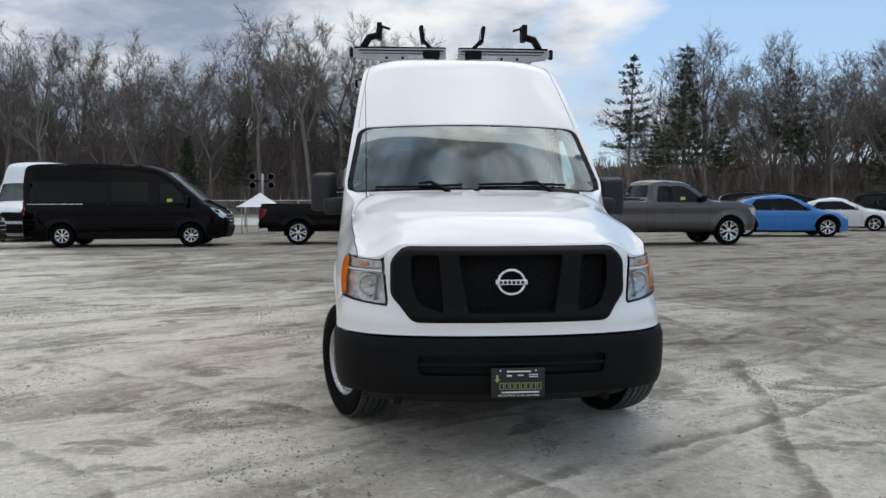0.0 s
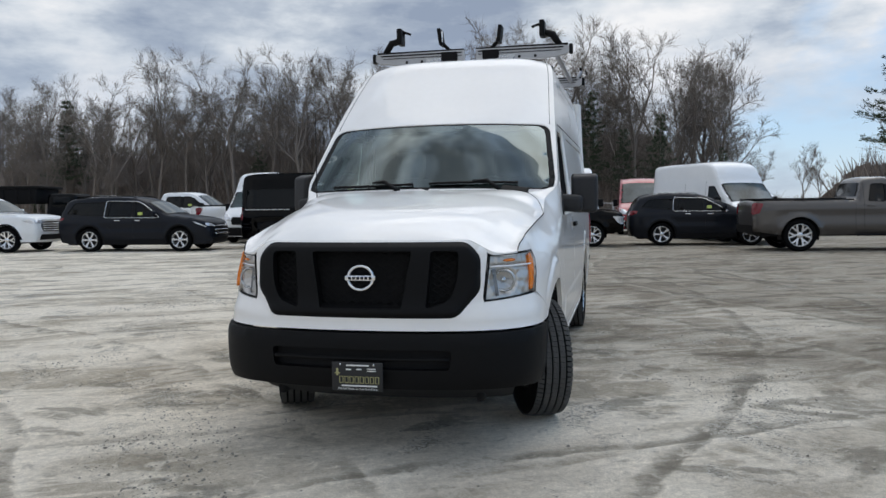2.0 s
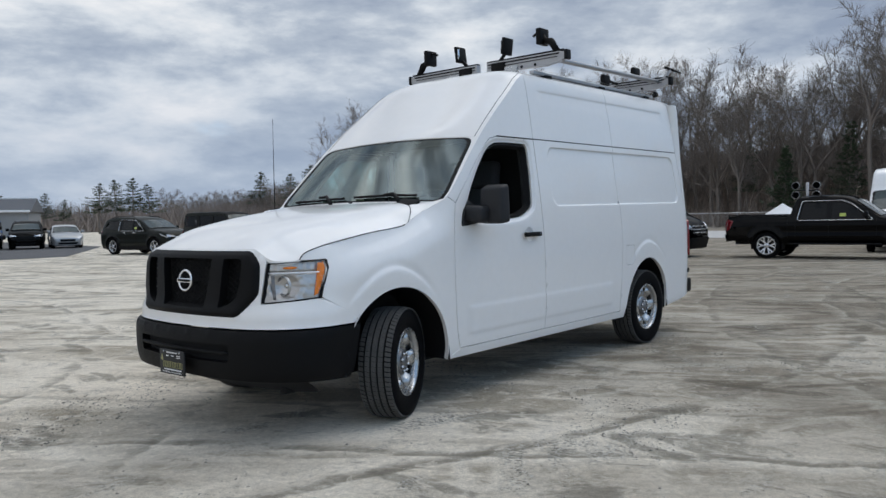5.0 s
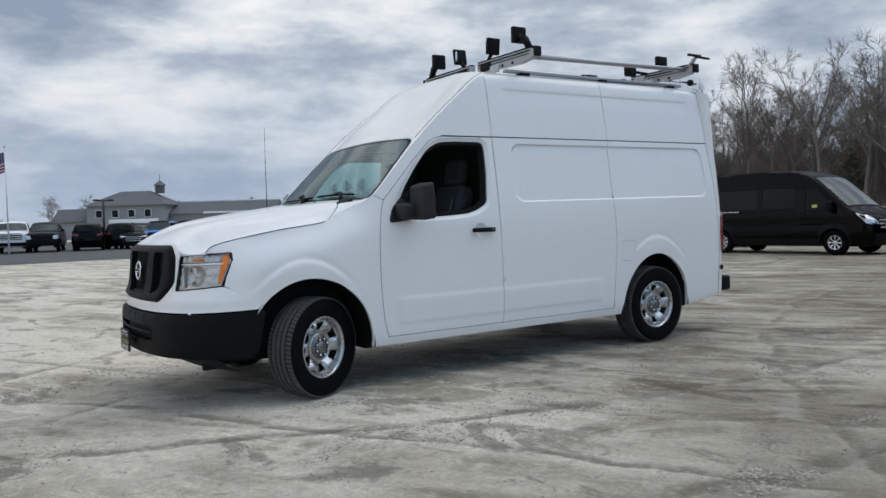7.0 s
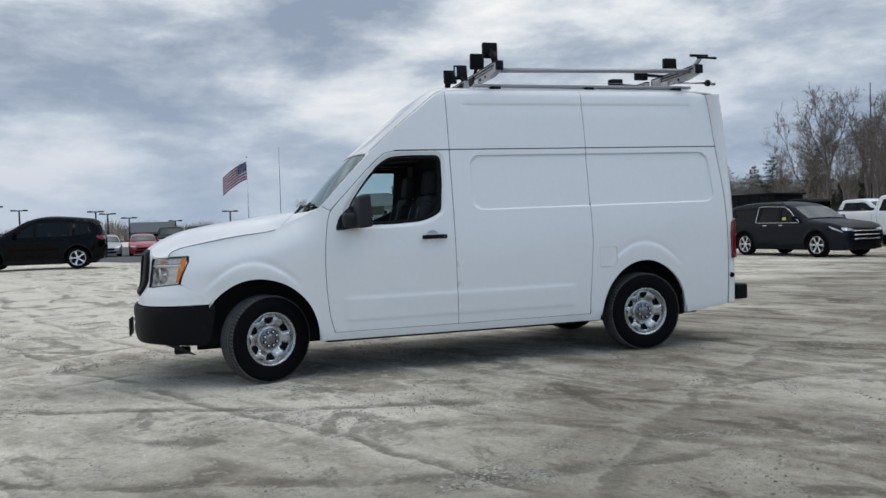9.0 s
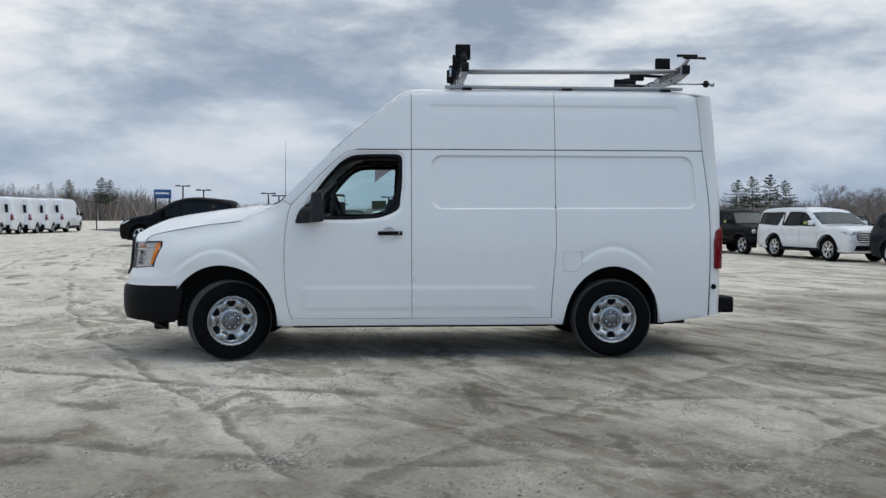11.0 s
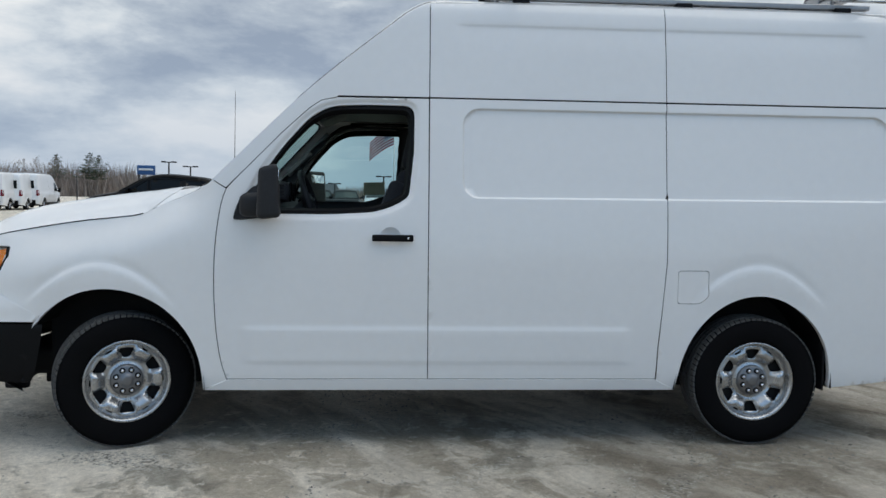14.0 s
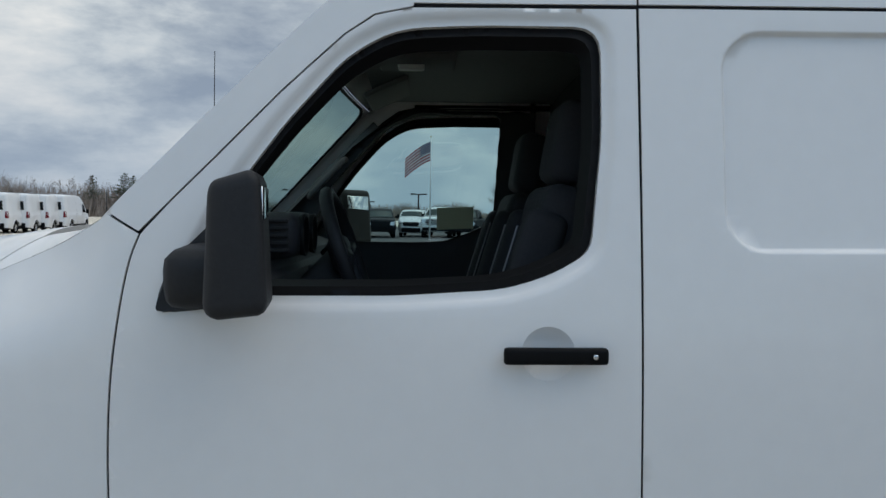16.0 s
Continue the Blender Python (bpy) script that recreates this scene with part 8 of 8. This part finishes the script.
def forest():
    rnd = random.Random(5)
    kinds = [tree_thing("bare_tree", 11 + i, h, "leafless grey-brown hardwood tree", spread=sp, fork=fk)
             for i, (h, sp, fk) in enumerate([(19, 1.0, 0.42), (18, 1.15, 0.34), (20, 0.85, 0.48), (17.5, 1.25, 0.30), (19, 0.95, 0.40), (16, 1.1, 0.36), (20, 0.9, 0.52), (18, 1.0, 0.46)])]
    lite = [tree_thing("bare_tree", 31 + i, h, "leafless grey-brown hardwood tree", spread=1.1, fork=0.34, twigs=3) for i, h in enumerate((17, 15, 18))]
    # the wood's edge, west to east
    line = smooth_table([(-330, 185), (-260, 160), (-210, 140), (-160, 122), (-115, 98), (-80, 82), (-40, 76), (0, 74), (40, 74), (70, 66), (110, 52)])
    spots = []
    x = -310
    while x < 105:
        for row in range(5 if x > -95 else 2):
            if 12.5 < x < 31:
                continue
            spots.append((x + rnd.uniform(-2.0, 2.0), line(x) + row * 5.5 + rnd.uniform(-2.2, 2.2), row))
        x += rnd.uniform(3.4, 5.2) * (1 if x > -90 else 1.8)
    used, spare = [False] * len(kinds), list(lite)
    for x, y, row in spots:
        i = rnd.randrange(len(kinds))
        s = rnd.uniform(0.90, 1.02) * (0.98 - 0.16 * sstep(-42, -62, x))
        m = Matrix.Translation((x, y, ground_z(x, y))) @ Matrix.Rotation(rnd.uniform(0, 6.28), 4, "Z")
        if x < -95 or row > 2:
            if spare:
                spare.pop().matrix_world = m
            else:
                c = copy_thing(lite[rnd.randrange(3)], m)
                c.scale = (s, s, s * rnd.uniform(0.75, 0.95))
        elif not used[i]:
            kinds[i].matrix_world = m
            used[i] = True
        else:
            c = copy_thing(kinds[i], m)
            c.scale = (s, s, s * rnd.uniform(0.84, 1.06))
    p = pine(3, 17.5, 0.42, 0.20)
    p2 = pine(9, 18.0, 0.30, 0.21, (0.026, 0.048), 0.0)
    p2.matrix_world = Matrix.Translation((30.3, 72, 0)) @ Matrix.Diagonal((0.92, 0.92, 0.94, 1))
    p.matrix_world = Matrix.Translation((24.6, 72, 0)) @ Matrix.Diagonal((0.86, 0.86, 0.90, 1))
    for x, y, s, a in ((27.6, 73, 0.54, 2.0), (36, 76, 0.60, 4), (42.6, 74, 0.86, 3.1), (52, 73, 0.55, 0.4), (57, 70, 0.7, 2.2), (4.5, 70, 0.54, 0.7), (1.2, 72, 0.48, 2.9), (9.9, 69, 0.36, 4.1), (-2, 74, 0.7, 1.9), (-14, 76, 0.55, 1), (-66, 80, 0.72, 2), (-70, 86, 0.9, 5), (-101, 95, 0.8, 3), (-125, 105, 0.85, 1.5), (-40, 80, 0.5, 3.3), (-150, 120, 0.85, 0.2), (-24, 78, 0.5, 2.2), (-178, 132, 1.0, 2.7),
                       (-180, -74.4, 0.60, 0.6), (-180, -67.5, 0.64, 3.1), (-178, -64.8, 0.60, 2.2), (-129, 61.6, 0.56, 1.4), (-128, 64.2, 0.60, 4.4), (-127, 66.6, 0.62, 0.9), (-125.6, 69, 0.55, 5.2), (-124, 44, 0.40, 0.4), (-121, 49, 0.42, 2.4), (-121, 52, 0.36, 1.4)):
        c = copy_thing(p2 if int(abs(x)) % 3 and x > -100 else p, Matrix.Translation((x, y, 0)) @ Matrix.Rotation(a, 4, "Z"))
        c.scale = (s * 1.35, s * 1.35, s * 0.9) if x < -100 else (s, s, s)
    # young growth along the edge: short pines and brush
    q = pine(8, 7.0, 0.08, 0.24, (0.05, 0.08), 0.0)
    q["label"] = "short bushy dark green young pine"
    q.matrix_world = Matrix.Translation((-18, 70, 0))
    for k in range(5):
        x = rnd.uniform(-120, -20)
        c = copy_thing(q, Matrix.Translation((x, line(x) - 1.5 + rnd.uniform(0, 9), 0)) @ Matrix.Rotation(rnd.uniform(0, 6), 4, "Z"))
        s = rnd.uniform(0.55, 1.15)
        c.scale = (s, s, s)
    # thicket of stems and twigs that closes the wood behind
    bm = bmesh.new()
    for k in range(26000):
        x = rnd.uniform(-300, 115)
        if 12 < x < 31 and k % 4:
            continue
        y = line(x) + rnd.uniform(-2, 34)
        back = sstep(4, 30, y - line(x))
        h = abs(rnd.gauss(0, 1)) * 1.5 + 0.8 + back * (2.0 + 5.0 * rnd.random())
        if 12 < x < 31:
            h = min(h, rnd.uniform(0.6, 2.2))
        elif x > 8:
            h = min(h, rnd.uniform(0.8, 3.2))
        w = rnd.uniform(0.02, 0.06) + 0.10 * back
        dx, dy = rnd.gauss(0, 0.22) * h, rnd.gauss(0, 0.22) * h
        a = rnd.uniform(0, 3.14)
        e = Vector((math.cos(a) * w, math.sin(a) * w, 0))
        b, m_, t = Vector((x, y, 0)), Vector((x + dx * 0.4, y + dy * 0.4, h * 0.55)), Vector((x + dx, y + dy, h))
        v = [bm.verts.new(q_) for q_ in (b - e, b + e, m_ + e * 0.7, m_ - e * 0.7, t)]
        bm.faces.new(v[:4])
        bm.faces.new((v[3], v[2], v[4]))
        for j in range(3):
            f = rnd.uniform(0.3, 0.9)
            c0 = b.lerp(t, f)
            c1 = c0 + Vector((rnd.gauss(0, 0.5), rnd.gauss(0, 0.5), rnd.uniform(0.3, 1.1)))
            bm.faces.new([bm.verts.new(q_) for q_ in (c0 - e * 0.5, c0 + e * 0.5, c1)])
    # deeper stems fill the wood behind the first rows
    for k in range(24000):
        x = rnd.uniform(-310, 120)
        if 11 < x < 32:
            continue
        y = line(x) + rnd.uniform(24, 48)
        h = rnd.uniform(4.0, 12.0) * (0.65 if x > 8 else 1.0)
        w = rnd.uniform(0.05, 0.17)
        e = Vector((w, rnd.uniform(-0.1, 0.1), 0))
        b, t = Vector((x, y, 0)), Vector((x + rnd.gauss(0, 0.26) * h, y, h))
        m_ = b.lerp(t, 0.6) + Vector((rnd.gauss(0, 0.3), 0, 0))
        v = [bm.verts.new(q_) for q_ in (b - e, b + e, m_ + e * 0.8, m_ - e * 0.8, t + e * 0.2, t - e * 0.2)]
        bm.faces.new(v[:4])
        bm.faces.new((v[3], v[2], v[4], v[5]))
    # the wood's dark interior: ragged masses of stems far behind the edge
    for depth, top in ((26, 6.2), (36, 8.8), (48, 11.2)):
        x, prev = -330.0, None
        while x < 125:
            gap = 1 - sstep(7, 12.5, x) * (1 - 0.55 * sstep(28, 36, x))
            h = (top + 1.2 * noise.noise(Vector((x * 0.11, depth, 0))) + 0.5 * noise.noise(Vector((x * 0.6, depth, 3))) + rnd.uniform(-0.5, 0.5)) * (0.12 + 0.88 * gap)
            for q in range(2):
                a, w = rnd.uniform(-0.5, 0.5), rnd.uniform(0.03, 0.09)
                f = Vector((x + rnd.uniform(-0.3, 0.3), line(x) + depth, h * 0.8))
                bm.faces.new([bm.verts.new(v) for v in (f - Vector((w, 0, 0)), f + Vector((w, 0, 0)), f + Vector((a * h * 0.4, 0, h * rnd.uniform(0.3, 0.75))))])
            y = line(x) + depth + rnd.uniform(-0.6, 0.6)
            row = [bm.verts.new((x, y, -0.1)), bm.verts.new((x + rnd.uniform(-0.2, 0.2), y, h * 0.55)), bm.verts.new((x, y, h))]
            if prev:
                for q in (0, 1):
                    bm.faces.new((prev[q], row[q], row[q + 1], prev[q + 1]))
            prev = row
            x += 0.45
    tagged(part("brush", bm, BRUSH), "leafless brown undergrowth at the wood's edge", "brush", kind="stuff")
    for x, y, s in ((26, 150, 0.55), (34, 155, 0.62), (44, 150, 0.5), (52, 160, 0.7), (39, 165, 0.6), (58, 150, 0.55)):
        c = copy_thing(kinds[int(x) % 6], Matrix.Translation((x, y, 0)) @ Matrix.Rotation(x, 4, "Z"))
        c.scale = (s, s, s)
    # far woods on the western skyline
    bm = bmesh.new()
    for k in range(34000):
        a = rnd.uniform(math.radians(140), math.radians(222))
        d = rnd.uniform(190, 260)
        x, y = d * math.cos(a), d * math.sin(a)
        hmax = 4.6 + 2.4 * noise.noise(Vector((a * 9, 0.3, 0))) + 2.0 * noise.noise(Vector((a * 40, 1.3, 0)))
        hmax += 3.6 * sstep(194, 199, math.degrees(a)) + 2.6 * sstep(168, 160, math.degrees(a))
        h = max(1.0, hmax * rnd.uniform(0.25, 1.15))
        w = rnd.uniform(0.05, 0.20)
        e = Vector((math.sin(a) * w, -math.cos(a) * w, 0))
        b, t = Vector((x, y, 0)), Vector((x + rnd.gauss(0, 0.5), y + rnd.gauss(0, 0.30) * h, h))
        v = [bm.verts.new(q_) for q_ in (b - e, b + e, t + e * 0.2)]
        bm.faces.new(v)
    tagged(part("far_woods", bm, BRUSH), "low brown leafless woods on the skyline", "woods", kind="stuff")
    for k in range(7):
        a = radians((205.6, 204.2, 203.2, 207.5, 174, 171.5, 165)[k])
        d = (165, 170, 172, 176, 120, 128, 135)[k]
        c = copy_thing(kinds[(k + 1) % 6], Matrix.Translation((d * math.cos(a), d * math.sin(a), 0)) @ Matrix.Rotation(k, 4, "Z"))
        s = (0.42, 0.38, 0.44, 0.40, 0.40, 0.34, 0.36)[k]
        c.scale = (s, s, s)


forest()

# ---- buildings, posts and flag to the west ----
SIDING = material("grey_clapboard", (0.24, 0.245, 0.25), 0.8, var=0.08, scale=2)
ROOFING = material("grey_shingles", (0.11, 0.115, 0.125), 0.85, var=0.2, scale=3)
WHITE_TRIM = material("white_trim", (0.72, 0.73, 0.74), 0.6, var=0.04, scale=3)
POLE = material("dark_steel_pole", (0.03, 0.03, 0.033), 0.5, metal=0.5, var=0.15, scale=3)
BRICK = material("tan_cladding", (0.25, 0.20, 0.16), 0.85, var=0.12, scale=3)


def gable(parent, x0, x1, y0, y1, z0, z1, mat, over=0.5, hip=0.0):
    """A pitched roof with its ridge along x."""
    bm = bmesh.new()
    ym = (y0 + y1) / 2
    a = [bm.verts.new(p) for p in ((x0 - over, y0 - over, z0), (x1 + over, y0 - over, z0), (x1 + over, y1 + over, z0), (x0 - over, y1 + over, z0), (x0 - over + hip, ym, z1), (x1 + over - hip, ym, z1))]
    for f in ((0, 1, 5, 4), (2, 3, 4, 5), (1, 2, 5), (3, 0, 4), (3, 2, 1, 0)):
        bm.faces.new([a[i] for i in f])
    return part("roof", bm, mat, parent)


def dealership():
    """A grey two-storey sales building with a cupola and a long low wing; its front looks east."""
    h = thing("sales_building", "grey clapboard two-storey building with hipped roof and cupola", "building")
    w = part("main_wall", box((16, 13, 7.0), (0, 0, 3.5), 0.05), SIDING, h)
    gable(h, -8, 8, -6.5, 6.5, 7.0, 10.2, ROOFING, 0.7, 5.5)
    part("wing_wall", box((22, 12, 5.0), (19, 3, 2.5), 0.05), SIDING, h)
    gable(h, 8, 30, -3, 9, 5.0, 7.7, ROOFING, 0.6, 0.0)
    part("wing_fascia", box((15, 0.3, 0.4), (23, -3.7, 5.1), 0.05), WHITE_TRIM, h)
    part("wing_ridge_trim", box((22, 0.25, 0.3), (19.5, 3.0, 7.75), 0.04), WHITE_TRIM, h)
    part("porch_wall", box((8, 7, 3.8), (-11.5, -2, 1.9), 0.05), SIDING, h)
    gable(h, -15.5, -7.5, -5.5, 1.5, 3.8, 6.6, ROOFING, 0.5, 0)
    part("balcony", box((10, 1.2, 1.0), (2.0, -7.0, 3.6), 0.04), WHITE_TRIM, h)
    for k in range(4):
        f = part("window", box((1.5, 0.14, 1.7), (-5.4 + k * 3.4, -6.55, 5.3), 0.02), WHITE_TRIM, h)
        part("pane", box((1.25, 0.06, 1.45), (-5.4 + k * 3.4, -6.66, 5.3)), CAR_GLASS, f)
        f = part("window", box((2.2, 0.14, 1.9), (-5.4 + k * 3.4, -6.55, 1.8), 0.02), WHITE_TRIM, h)
        part("pane", box((1.95, 0.06, 1.65), (-5.4 + k * 3.4, -6.66, 1.8)), CAR_GLASS, f)
    c = part("cupola", box((1.6, 1.6, 1.7), (5.2, 0, 10.5), 0.05), ROOFING, h)
    part("cupola_roof", lathe([(11.3, 1.5), (12.4, 0.05)], 4, "z"), ROOFING, c).location = (5.2, 0, 0)
    part("weathervane", tube([(5.2, 0, 12.3), (5.2, 0, 13.6)], 0.06, 5), POLE, c)
    h.matrix_world = Matrix.Translation((-123.4, 25.2, 0)) @ Matrix.Rotation(radians(57), 4, "Z") @ Matrix.Diagonal((0.72, 0.72, 0.72, 1))


dealership()
hs = thing("far_house", "tan gabled house behind the far row", "building")
part("wall", box((9, 7, 3.2), (0, 0, 1.6), 0.05), BRICK, hs)
gable(hs, -4.5, 4.5, -3.5, 3.5, 3.2, 5.6, ROOFING, 0.5)
hs.matrix_world = Matrix.Translation((-100, -8.5, 0)) @ Matrix.Rotation(radians(80), 4, "Z") @ Matrix.Diagonal((0.55, 0.55, 0.55, 1))


def lamp_post(x, y, h):
    t = thing("lamp_post", "dark steel parking-lot lamp post with twin heads", "lamp post", group="lamp posts")
    part("pole", tube([(0, 0, 0), (0, 0, h)], [0.11, 0.07], 8), POLE, t)
    part("crossarm", tube([(0, -0.5, h), (0, 0.5, h)], 0.05, 6), POLE, t)
    for s in (-1, 1):
        part("lamp_head", box((0.32, 0.46, 0.13), (0, s * 0.5, h + 0.02), 0.04), POLE, t)
    t.matrix_world = Matrix.Translation((x, y, 0))


for x, y, h in ((-72, -11.4, 3.7), (-73, -10.5, 3.5), (-74, -8.7, 3.1), (-73.7, -20.3, 4.4), (-73.6, -18.2, 4.0), (-69, 0.7, 3.4), (-85, -5.0, 2.9), (-57.7, 8.8, 3.6)):
    lamp_post(x, y, h)


def flagpole(x, y, h):
    t = thing("flagpole", "white pole with a red, white and blue striped flag flying", "flagpole")
    part("pole", tube([(0, 0, 0), (0, 0, h)], [0.05, 0.03], 8), WHITE_TRIM, t)
    fl_w, fl_h, n, m_ = 1.7, 1.2, 20, 13

    def cloth(u, v, o=0.0):
        sag = -0.55 * u / fl_w * u * 0.55
        return Vector((0.16 * math.sin(u * 4.2 + v * 1.1) * u / fl_w + o, -u * 0.95, h - 0.25 - v + sag - 0.36 * u))
    mats = (material("flag_red", (0.26, 0.015, 0.03), 0.8, var=0.1, scale=4), material("flag_white", (0.52, 0.51, 0.54), 0.8, var=0.06, scale=4), material("flag_blue", (0.015, 0.022, 0.085), 0.8, var=0.1, scale=4))
    flag = None
    for k in range(13):
        bm = bmesh.new()
        v0, v1 = fl_h * k / 13, fl_h * (k + 1) / 13
        u0 = fl_w * 0.42 if k < 7 else 0.0
        rows = [[bm.verts.new(cloth(u0 + (fl_w - u0) * i / n, v)) for v in (v0, v1)] for i in range(n + 1)]
        for a, b in zip(rows, rows[1:]):
            bm.faces.new((a[0], a[1], b[1], b[0])).smooth = True
        part("stripe", bm, mats[k % 2], t)
    bm = bmesh.new()
    rows = [[bm.verts.new(cloth(fl_w * 0.42 * i / 8, fl_h * 7 / 13 * j / 6)) for j in range(7)] for i in range(9)]
    for a, b in zip(rows, rows[1:]):
        for j in range(6):
            bm.faces.new((a[j], a[j + 1], b[j + 1], b[j])).smooth = True
    part("canton", bm, mats[2], t, "dark blue canton with white dots")
    bm = bmesh.new()
    for i in range(6):
        for j in range(5):
            c = cloth(fl_w * 0.42 * (i + 0.5) / 6, fl_h * 7 / 13 * (j + 0.5) / 5, 0.012)
            bmesh.ops.create_circle(bm, cap_ends=True, radius=0.035, segments=6, matrix=Matrix.Translation(c) @ Matrix.Rotation(math.pi / 2, 4, "Y"))
    part("dots", bm, mats[1], t)
    part("finial", lathe([(h, 0.04), (h + 0.05, 0.06), (h + 0.1, 0.01)], 8, "z"), GOLD, t)
    t.matrix_world = Matrix.Translation((x, y, 0))


flagpole(-47.0, 1.6, 6.4)

# blue roadside sign
sg = thing("roadside_sign", "blue rectangular sign on posts", "sign")
part("panel", box((0.2, 1.5, 0.8), (0, 0, 3.3), 0.05), material("sign_blue", (0.02, 0.09, 0.24), 0.5, var=0.08, scale=3), sg)
for s in (-1, 1):
    part("post", tube([(0, s * 0.6, 0), (0, s * 0.6, 3.3)], 0.08, 6), POLE, sg)
part("print_bar", box((0.02, 1.2, 0.16), (0.115, 0, 3.35), 0.01), PALE, sg)
sg.matrix_world = Matrix.Translation((-63.6, -19.4, 0))


# chain-link fence behind the row, and the crossing signal
def fence():
    f = thing("chain_link_fence", "grey chain-link fence with steel posts", "fence")
    x0, x1, y, h = -30.0, 12.0, 37.5, 1.42
    k = 0
    x = x0
    while x <= x1:
        part("post", tube([(x, y, 0), (x, y, h + 0.05)], 0.035, 6), ALU, f)
        x += 2.8
    part("top_rail", tube([(x0, y, h), (x1, y, h)], 0.028, 6), ALU, f)
    bm = bmesh.new()
    for s in (1, -1):
        x = x0 - h
        while x < x1:
            a, b = max(x, x0), min(x + h, x1)
            za, zb = (a - x if s > 0 else h - (a - x)), (b - x if s > 0 else h - (b - x))
            v = [bm.verts.new(p) for p in ((a, y, za), (a, y, za + 0.012), (b, y, zb + 0.012), (b, y, zb))]
            bm.faces.new(v)
            x += 0.16
    tagged(part("wire_mesh", bm, ALU, f), kind="stuff")


fence()


def signal(x, y):
    t = thing("crossing_signal", "grey mast with two pairs of black signal lamps", "signal")
    part("mast", tube([(0, 0, 0), (0, 0, 2.75)], 0.07, 8), ALU, t)
    part("crossarm", tube([(-0.5, 0, 2.38), (0.5, 0, 2.38)], 0.04, 6), POLE, t)
    for s in (-1, 1):
        for z in (2.60, 2.16):
            hd = part("signal_head", lathe([(-0.26, 0.17), (-0.05, 0.16), (0.10, 0.14), (0.12, 0.01)], 16, "y"), SEAL, t)
            hd.location = (s * 0.46, 0, z)
            part("visor_rim", lathe([(-0.27, 0.165), (-0.275, 0.18), (-0.25, 0.182)], 16, "y"), ALU, hd)
    t.matrix_world = Matrix.Translation((x, y, ground_z(x, y)))


signal(-6.4, 35.6)


def tent(x, y):
    """A low white canopy with a peaked top on four legs."""
    t = thing("canopy_tent", "small white peaked canopy beside the fence", "tent")
    bm = bmesh.new()
    n = 8
    rows = []
    for k in range(6):
        q = 1 - k / 5
        z = 1.16 + 0.58 * (1 - q) ** 1.25
        rows.append([bm.verts.new((q * 1.0 * (1.08 * math.cos(a) if abs(math.cos(a)) > 0.5 else math.cos(a)), q * 1.0 * math.sin(a), z - 0.05 * q * abs(math.sin(2 * a)))) for a in (2 * math.pi * (j + 0.5) / n for j in range(n))])
    for a, b in zip(rows, rows[1:]):
        for j in range(n):
            bm.faces.new((a[j], a[(j + 1) % n], b[(j + 1) % n], b[j])).smooth = True
    part("canopy", bm, WHITE_TRIM, t)
    for sx in (-1, 1):
        for sy in (-1, 1):
            part("leg", tube([(sx * 0.68, sy * 0.68, 0), (sx * 0.68, sy * 0.68, 1.16)], 0.02, 6), ALU, t)
    t.matrix_world = Matrix.Translation((x, y, ground_z(x, y)))


tent(-5.7, 29.7)


def far_pole(name, label, cat, x, y, h, r, arm=0.0):
    t = thing(name, label, cat)
    part("pole", tube([(0, 0, 0), (0, 0, h)], [r, r * 0.5], 7), POLE, t)
    if arm:
        part("crossarm", box((0.12, arm, 0.14), (0, 0, h - 0.5), 0.02), BARK, t)
        for k in (-0.4, 0.0, 0.4):
            part("insulator", lathe([(0, 0.05), (0.15, 0.06), (0.18, 0.01)], 8, "z"), PALE, t).location = (0, k * arm, h - 0.43)
    t.matrix_world = Matrix.Translation((x, y, 0))


far_pole("radio_mast", "thin grey mast standing above the wood", "mast", -98.5, 103.5, 23.0, 0.14)
far_pole("utility_pole", "plain grey utility pole", "pole", -66.6, -26.3, 3.3, 0.06, 0.0)
